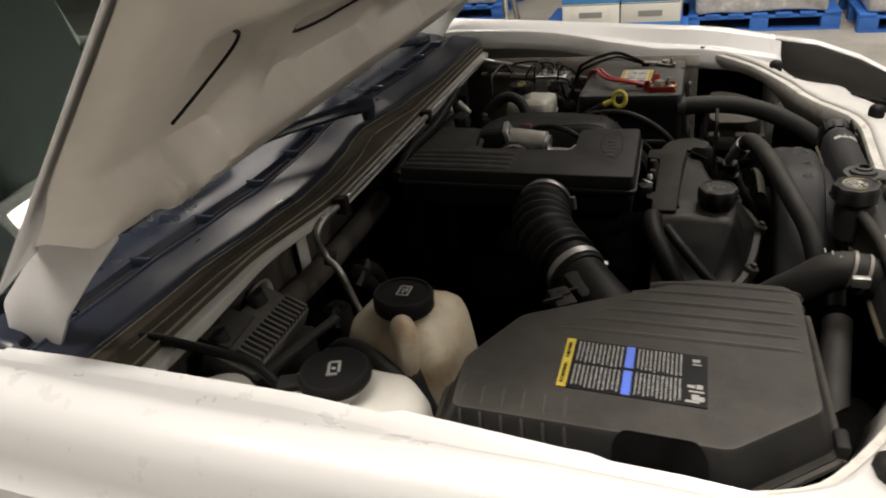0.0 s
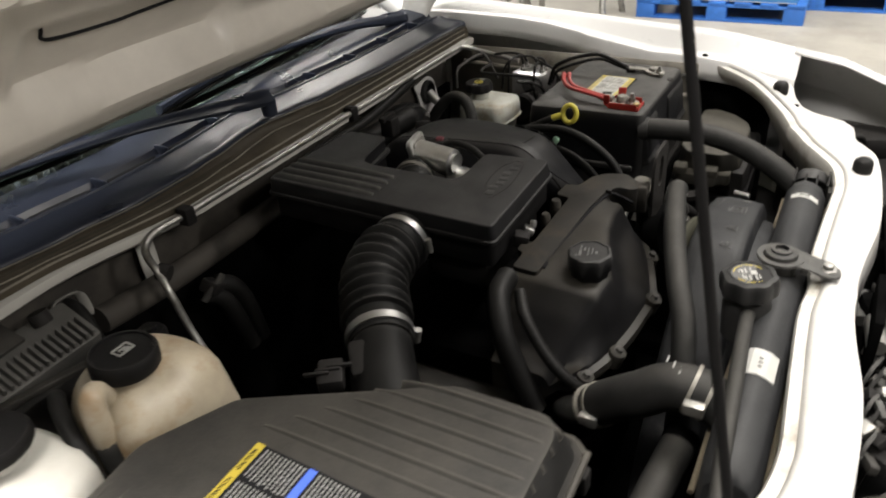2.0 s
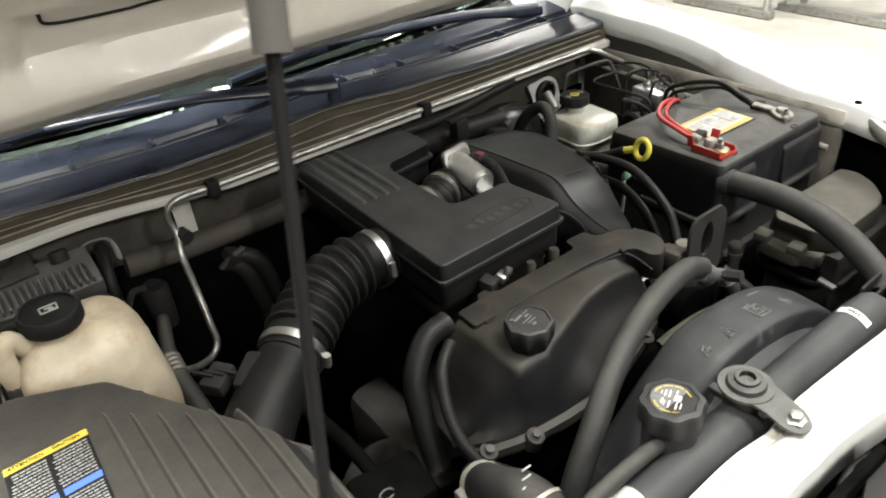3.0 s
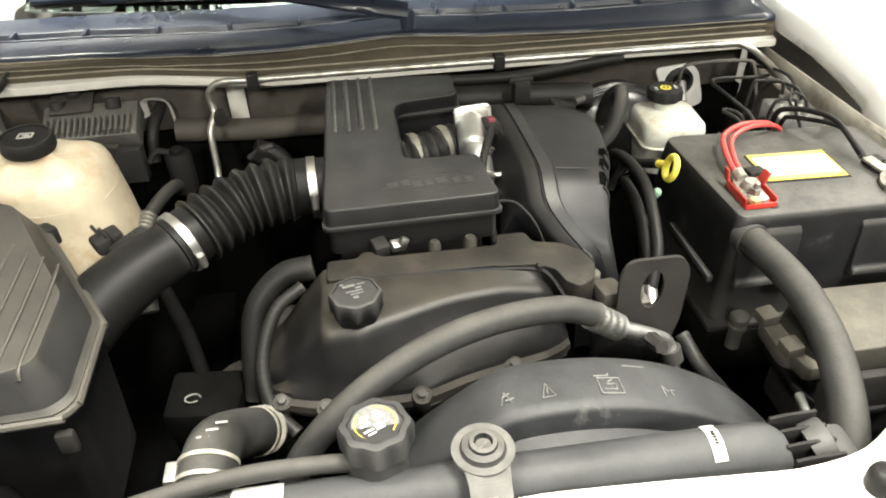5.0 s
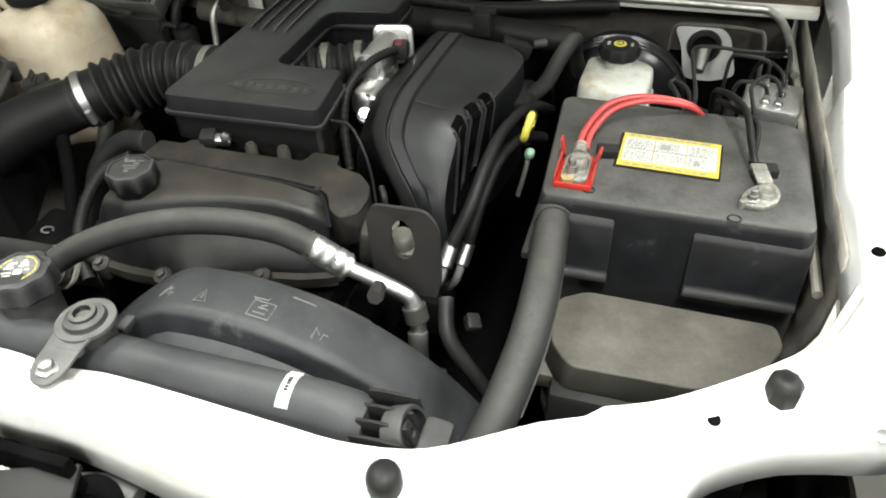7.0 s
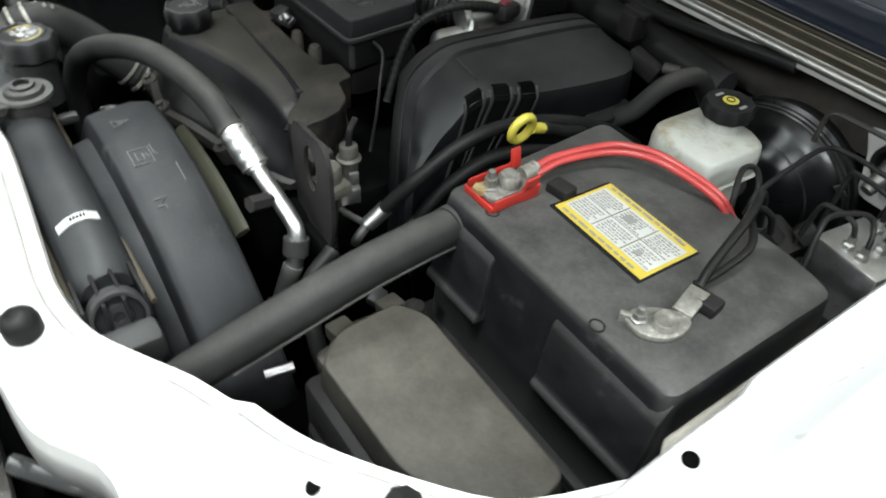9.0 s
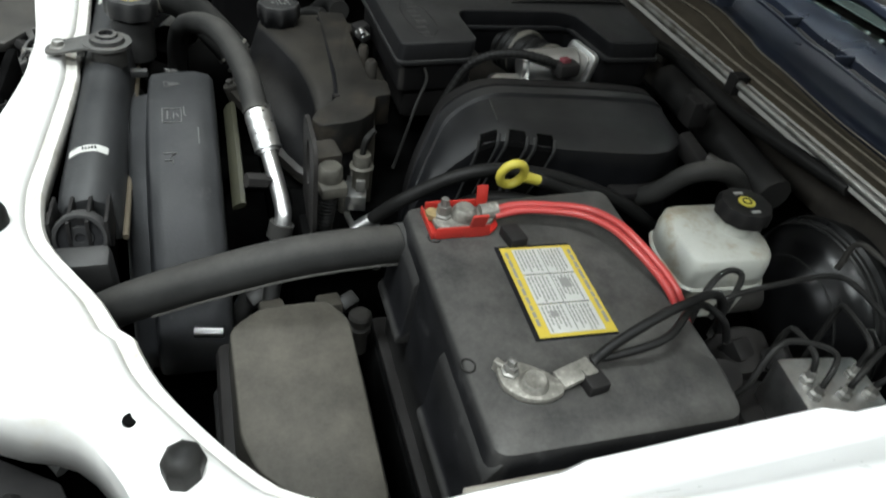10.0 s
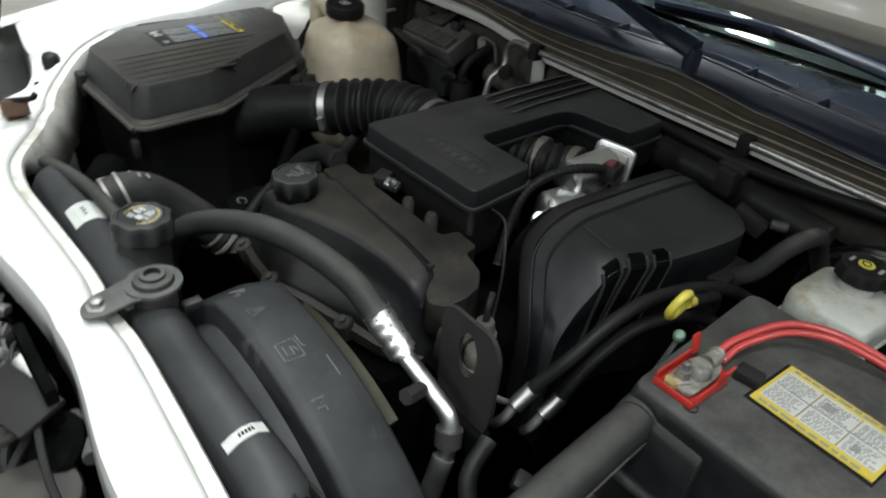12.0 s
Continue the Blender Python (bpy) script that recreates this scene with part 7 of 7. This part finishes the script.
big = thing("air_hose", (0.46, 0.15, 0.85), "thick grey foam covered hose from the battery cover", "hose")
part("hose", tube(nb(), [(0.458, 0.325, 0.960), (0.462, 0.275, 0.964), (0.467, 0.205, 0.962), (0.466, 0.135, 0.946), (0.455, 0.070, 0.918), (0.440, 0.020, 0.885), (0.425, -0.03, 0.84)], 0.0205, 24), HOSE, big)
part("hose_collar", tube(nb(), [(0.4575, 0.330, 0.960), (0.460, 0.312, 0.9605)], 0.0235, 24), PLASTIC, big)
part("seam", tube(nb(), [(0.476, 0.325, 0.949), (0.481, 0.275, 0.953), (0.486, 0.205, 0.951), (0.485, 0.135, 0.935), (0.474, 0.070, 0.907)], 0.0014, 6), HOSE, big)

# ---- hoses and sensors between engine and battery ----
dip = thing("dipstick", (0.39, 0.46, 0.80), "yellow dipstick ring on a thin tube", "dipstick")
bm = nb()
tube(bm, [(0.398 + 0.004 * math.sin(a), 0.455 + 0.014 * math.cos(a), 0.998 + 0.0165 * math.sin(a)) for a in [i * math.pi / 8 for i in range(17)]], 0.0052, 10, per=3)
part("ring", bm, YELLOW, dip, "yellow plastic ring")
part("ring_shank", tube(nb(), [(0.398, 0.470, 0.994), (0.395, 0.492, 0.985)], 0.0065, 10), YELLOW, dip)
part("tube", tube(nb(), [(0.395, 0.490, 0.986), (0.388, 0.53, 0.965), (0.382, 0.58, 0.94), (0.37, 0.60, 0.88)], 0.0075, 10), RUBBER, dip)
part("green_cap", lathe(nb(), [(0.006, -0.004), (0.0072, -0.002), (0.0072, 0.008), (0.005, 0.011), (0.001, 0.011)], (0.396, 0.486, 0.934), (0.2, -0.5, 0.8), 12), GREEN_CAP, dip, "small pale green cap")
part("steel_rod", tube(nb(), [(0.395, 0.490, 0.932), (0.391, 0.482, 0.905), (0.383, 0.478, 0.866)], 0.0035, 8), PIPE, dip, "thin bright rod")
fuel = thing("fuel_lines", (0.36, 0.36, 0.85), "pair of black braided fuel hoses with silver ends", "hose")
part("hose", tube(nb(), [(0.392, 0.68, 0.895), (0.381, 0.628, 0.930), (0.372, 0.565, 0.957), (0.366, 0.510, 0.972), (0.360, 0.450, 0.978), (0.354, 0.400, 0.965), (0.347, 0.352, 0.935), (0.335, 0.325, 0.905), (0.330, 0.316, 0.892)], 0.0085, 12, per=10), RUBBER, fuel)
part("hose", tube(nb(), [(0.392, 0.62, 0.88), (0.378, 0.565, 0.912), (0.366, 0.510, 0.930), (0.357, 0.455, 0.935), (0.351, 0.410, 0.918), (0.345, 0.375, 0.888), (0.340, 0.360, 0.862)], 0.0085, 12, per=10), RUBBER, fuel)
for x, y, z in ((0.329, 0.308, 0.886), (0.339, 0.350, 0.854)):
    part("hose_end", tube(nb(), [(x + 0.001, y + 0.012, z + 0.008), (x - 0.003, y - 0.012, z - 0.012)], 0.0098, 12), ALUMINIUM, fuel, "silver crimped hose end")
    part("hose_pipe", tube(nb(), [(x - 0.003, y - 0.012, z - 0.012), (x - 0.008, y - 0.022, z - 0.03), (x - 0.02, y - 0.02, z - 0.05)], 0.006, 8), PIPE, fuel)
CAN = material("dull_grey_can", (0.072, 0.068, 0.057), 0.55, 0.2, var=0.3, scale=60, bump=0.25, stain=(0.05, 0.045, 0.035), stain_scale=40, stain_lo=0.55)
sens = thing("vacuum_valve", (0.335, 0.30, 0.82), "small grey metal vacuum valve with bracket", "valve")
VX, VY, VZ = 0.243, 0.319, 0.888
part("valve_body", lathe(nb(), [(0.008, -0.010), (0.0112, -0.008), (0.0112, 0.020), (0.0155, 0.022), (0.0158, 0.025), (0.0118, 0.027), (0.0116, 0.041), (0.0105, 0.043), (0.001, 0.043)], (VX, VY, VZ), n=24), CAN, sens, "dull grey metal canister")
part("valve_stem", tube(nb(), [(VX, VY, VZ - 0.008), (VX + 0.002, VY - 0.003, VZ - 0.035)], 0.0045, 10), PIPE, sens)
part("valve_neck", tube(nb(), [(VX, VY, VZ + 0.040), (VX - 0.002, VY + 0.004, VZ + 0.062), (VX - 0.010, VY + 0.016, VZ + 0.070)], 0.0042, 8), RUBBER, sens)
bm = nb()
box(bm, (VX - 0.004, VY - 0.004, VZ - 0.011), (0.046, 0.026, 0.002), 0.0006, (0, 0, -12))
box(bm, (VX + 0.0185, VY - 0.009, VZ - 0.022), (0.002, 0.026, 0.022), 0.0006, (0, 0, -12))
part("valve_bracket", bm, FERRULE, sens, "bright steel bracket")
for dx, dz in ((-0.021, 0.004), (0.019, 0.006)):
    part("bracket_tab", box(nb(), (VX + dx, VY - 0.004, VZ + dz), (0.005, 0.012, 0.018), 0.001, (0, 0, -12)), STEEL, sens)
part("valve_pipe", tube(nb(), [(VX - 0.018, VY - 0.012, VZ - 0.012), (VX - 0.008, VY - 0.016, VZ - 0.030), (VX + 0.010, VY - 0.018, VZ - 0.044), (0.300, 0.300, 0.860), (0.322, 0.302, 0.872)], 0.0042, 10), PIPE, sens)
part("valve_clip", tube(nb(), [(VX + 0.000, VY - 0.022, VZ - 0.014), (VX + 0.008, VY - 0.024, VZ - 0.026), (VX + 0.004, VY - 0.024, VZ - 0.044)], 0.0065, 8, flat=0.6), CAN, sens, "dull grey clip")
BX, BY, BZ = 0.281, 0.272, 0.918
bm = nb()
box(bm, (BX, BY, BZ - 0.004), (0.046, 0.034, 0.016), 0.004, (0, 0, 8))
lathe(bm, [(0.0150, 0.002), (0.0155, 0.006), (0.0150, 0.020), (0.0125, 0.023), (0.001, 0.023)], (BX, BY, BZ), (0, 0, 1), 20)
part("boot_collar", bm, CAN, sens, "grey plug collar")
part("spring_boot", tube(nb(), [(BX, BY, BZ - 0.008), (BX + 0.002, BY - 0.006, BZ - 0.060), (BX + 0.008, BY - 0.014, BZ - 0.13)], 0.0112, 14, per=30, shape=lambda u: 1 + 0.10 * math.sin(u * 130)), RUBBER, sens, "ribbed black rubber boot")
part("side_hose", tube(nb(), [(0.345, 0.24, 0.875), (0.36, 0.20, 0.85), (0.40, 0.185, 0.80), (0.43, 0.19, 0.74)], 0.010, 12), RUBBER, sens)
for x, y, z in ((0.365, 0.285, 0.79), (0.352, 0.175, 0.80), (0.40, 0.115, 0.80)):
    part("plug", box(nb(), (x, y, z), (0.020, 0.024, 0.018), 0.004, (15, 20, 30)), RUBBER, sens)
part("ribbed_plug", lathe(nb(), [(0.010, -0.05), (0.010, -0.018), (0.013, -0.016), (0.013, -0.010), (0.010, -0.008), (0.010, -0.004), (0.0135, -0.002), (0.0135, 0.006), (0.011, 0.009), (0.001, 0.010)], (0.452, 0.281, 0.848), (0, 0, 1), 16), CAST, sens, "grimy ribbed plug")
part("silver_stub", tube(nb(), [(0.449, 0.105, 0.853), (0.455, 0.134, 0.854)], 0.0060, 10), ALUMINIUM, sens)

# ---- brake parts ----
brk = thing("brake_fluid_reservoir", (0.487, 0.68, 0.88), "milky brake fluid reservoir with a black cap", "reservoir")
rp = round_poly([(0.436, 0.636), (0.470, 0.622), (0.540, 0.622), (0.546, 0.72), (0.520, 0.735), (0.44, 0.735)], 0.016, 4)
bm = nb()
cx, cy = 0.49, 0.678
ring_faces(bm, [[(cx + (x - cx) * k, cy + (y - cy) * k, z) for x, y in rp] for k, z in ((0.80, 0.875), (0.86, 0.90), (0.88, 0.918), (1.0, 0.926), (1.0, 0.955), (0.965, 0.967), (0.90, 0.971), (0.3, 0.973))])
part("tank", bm, RESERVOIR, brk, angle=55)
part("tank_seam", tube(nb(), [(cx + (x - cx) * 1.01, cy + (y - cy) * 1.01, 0.930) for x, y in rp + rp[:1]], 0.0028, 6, per=2), RESERVOIR, brk)
part("neck", lathe(nb(), [(0.020, 0), (0.020, 0.02), (0.001, 0.02)], (0.490, 0.700, 0.968), n=20), RESERVOIR, brk)
bc = part("cap", lathe(nb(), [(0.027, 0.0), (0.0305, 0.003), (0.0305, 0.016), (0.028, 0.020), (0.001, 0.020)], (0.489, 0.703, 0.988), (0, 0, 1), 40, lobes=10, lobe=0.03), PLASTIC_CLEAN, brk, "black cap with a yellow brake symbol")
bm = nb()
lathe(bm, [(0.0095, 0), (0.0095, 0.0012), (0.001, 0.0012)], (0.489, 0.703, 1.008), n=20)
em = part("cap_emblem", bm, YELLOW, bc, "yellow round symbol")
part("emblem_ring", tube(nb(), [(0.489 + 0.005 * math.cos(i * 0.8), 0.703 + 0.005 * math.sin(i * 0.8), 1.0096) for i in range(9)], 0.0008, 6), LABEL_BLACK, em)
for dx in (-0.017, 0.018):
    part("cap_print", box(nb(), (0.489 + dx, 0.703, 1.0082), (0.004, 0.012, 0.0008)), PRINT_GREY, bc)
part("master_cylinder", tube(nb(), [(0.490, 0.60, 0.860), (0.490, 0.78, 0.860)], 0.024, 16), CAST, brk)
boost = thing("brake_booster", (0.48, 0.90, 0.70), "round black brake booster on the firewall", "brake booster")
BC, BW = (0.481, 0.860, 0.796), (0, 1, 0.12)
part("drum", lathe(nb(), [(0.03, 0.0), (0.052, 0.004), (0.072, 0.012), (0.076, 0.018), (0.100, 0.030), (0.118, 0.046), (0.122, 0.060), (0.128, 0.064), (0.128, 0.072), (0.120, 0.076), (0.116, 0.105), (0.05, 0.11)], BC, BW, 48), GLOSS_BLACK, boost)
for r, d in ((0.081, 0.0215), (0.1205, 0.048), (0.1225, 0.055)):
    part("drum_ridge", lathe(nb(), [(r - 0.002, d), (r, d - 0.0025), (r + 0.0022, d - 0.001), (r + 0.002, d + 0.003)], BC, BW, 48), GLOSS_BLACK, boost, "pressed ridge round the drum")
part("drum_label", box(nb(), (0.588, 0.893, 0.860), (0.010, 0.003, 0.026), 0.0005, (20, -40, 20)), FERRULE, boost, "small bright clamp strip")
part("vacuum_hose", tube(nb(), [(0.362, 0.665, 0.925), (0.385, 0.668, 0.950), (0.402, 0.685, 0.985), (0.413, 0.712, 0.998), (0.416, 0.742, 0.990), (0.413, 0.775, 0.955), (0.42, 0.81, 0.90)], 0.0125, 14), HOSE, boost, "grey looped vacuum hose")
stp = thing("steering_plate", (0.64, 0.890, 0.885), "white painted round plate on the firewall", "plate")
bm = nb()
prism(bm, round_poly([(0.566, 0.945), (0.640, 0.952), (0.664, 0.935), (0.686, 0.860), (0.642, 0.846), (0.596, 0.849), (0.584, 0.910)], 0.014, 3), 0.926, 0.932, "y", 0.0015)
part("plate_sheet", bm, WHITE_WORN, stp)
part("boot_ring", lathe(nb(), [(0.030, 0.0), (0.029, 0.010), (0.022, 0.014), (0.016, 0.006), (0.001, 0.004)], (0.622, 0.926, 0.915), (0, -1, 0.1), 24), RUBBER, stp, "black rubber boot ring")
part("shaft_boot", tube(nb(), [(0.622, 0.920, 0.912), (0.618, 0.885, 0.885)], 0.014, 12, shape=lambda u: 1 - 0.3 * u), STEEL, stp, "dull steel shaft end")

absu = thing("abs_module", (0.70, 0.655, 0.84), "grey aluminium brake control block with steel lines", "abs module")
part("valve_block", box(nb(), (0.715, 0.666, 0.925), (0.078, 0.085, 0.085), 0.005, (0, 0, -8)), FERRULE, absu, "bright machined aluminium block")
part("black_body", box(nb(), (0.695, 0.655, 0.87), (0.13, 0.11, 0.09), 0.008, (0, 0, -8)), PLASTIC_CLEAN, absu)
part("motor", lathe(nb(), [(0.034, 0), (0.034, 0.05), (0.028, 0.056), (0.001, 0.056)], (0.655, 0.64, 0.90), (-1, 0.2, 0.2), 20), PLASTIC_CLEAN, absu)
LINES = (((0.719, 0.636), [(0.719, 0.637, 0.985), (0.714, 0.644, 0.997), (0.704, 0.654, 1.001), (0.692, 0.650, 1.001), (0.678, 0.624, 0.998), (0.682, 0.604, 0.985), (0.690, 0.588, 0.955), (0.686, 0.572, 0.930), (0.668, 0.566, 0.915)]),
         ((0.724, 0.664), [(0.724, 0.665, 0.988), (0.720, 0.674, 0.998), (0.712, 0.690, 1.000), (0.700, 0.716, 0.996), (0.690, 0.735, 0.97), (0.685, 0.74, 0.92)]),
         ((0.728, 0.690), [(0.728, 0.691, 0.985), (0.730, 0.704, 0.996), (0.734, 0.74, 0.998), (0.738, 0.80, 0.985), (0.738, 0.86, 0.965)]))
REAR_LINES = (((0.702, 0.640), [(0.701, 0.640, 0.985), (0.694, 0.640, 0.996), (0.672, 0.640, 0.998), (0.660, 0.640, 0.992), (0.655, 0.642, 0.96), (0.652, 0.642, 0.90)]),
              ((0.704, 0.690), [(0.704, 0.691, 0.988), (0.698, 0.694, 1.006), (0.660, 0.700, 1.008), (0.650, 0.702, 1.000), (0.648, 0.704, 0.96), (0.646, 0.706, 0.90)]))
for (x, y), path in LINES + REAR_LINES:
    part("line_nut", lathe(nb(), [(0.007, 0), (0.007, 0.007), (0.0045, 0.009), (0.0045, 0.016), (0.001, 0.016)], (x, y, 0.966), n=6), STEEL, absu)
    part("brake_line", tube(nb(), [(x, y, 0.972)] + path, 0.0030, 8, per=5), RUBBER, absu, "black coated brake line")
part("long_line", tube(nb(), [(0.607, 0.600, 0.960), (0.606, 0.612, 0.985), (0.600, 0.679, 0.990), (0.598, 0.745, 0.990), (0.622, 0.760, 0.990), (0.68, 0.765, 0.985), (0.74, 0.80, 0.97)], 0.0031, 8), RUBBER, absu)
part("long_line", tube(nb(), [(0.560, 0.80, 0.96), (0.565, 0.80, 1.000), (0.60, 0.80, 1.006), (0.68, 0.80, 1.004), (0.700, 0.79, 0.995), (0.702, 0.76, 0.94)], 0.0034, 8), CAST, absu)
part("loop_line", tube(nb(), [(0.598, 0.588, 0.93), (0.594, 0.592, 0.965), (0.580, 0.612, 0.984), (0.570, 0.636, 0.986), (0.578, 0.646, 0.985), (0.598, 0.626, 0.978), (0.606, 0.612, 0.93)], 0.0034, 8), RUBBER, absu)
for k, (x, y, z) in enumerate(((0.630, 0.63, 0.93), (0.645, 0.61, 0.90), (0.61, 0.60, 0.91), (0.655, 0.655, 0.945))):
    part("line_joint", box(nb(), (x, y, z), (0.022, 0.022, 0.026), 0.003, (20 * k, 30, 10)), PLASTIC_CLEAN, absu)
part("stub_pot", lathe(nb(), [(0.018, 0), (0.020, 0.02), (0.018, 0.034), (0.001, 0.036)], (0.655, 0.60, 0.905), (0.2, -0.3, 1), 16), PLASTIC_CLEAN, absu)
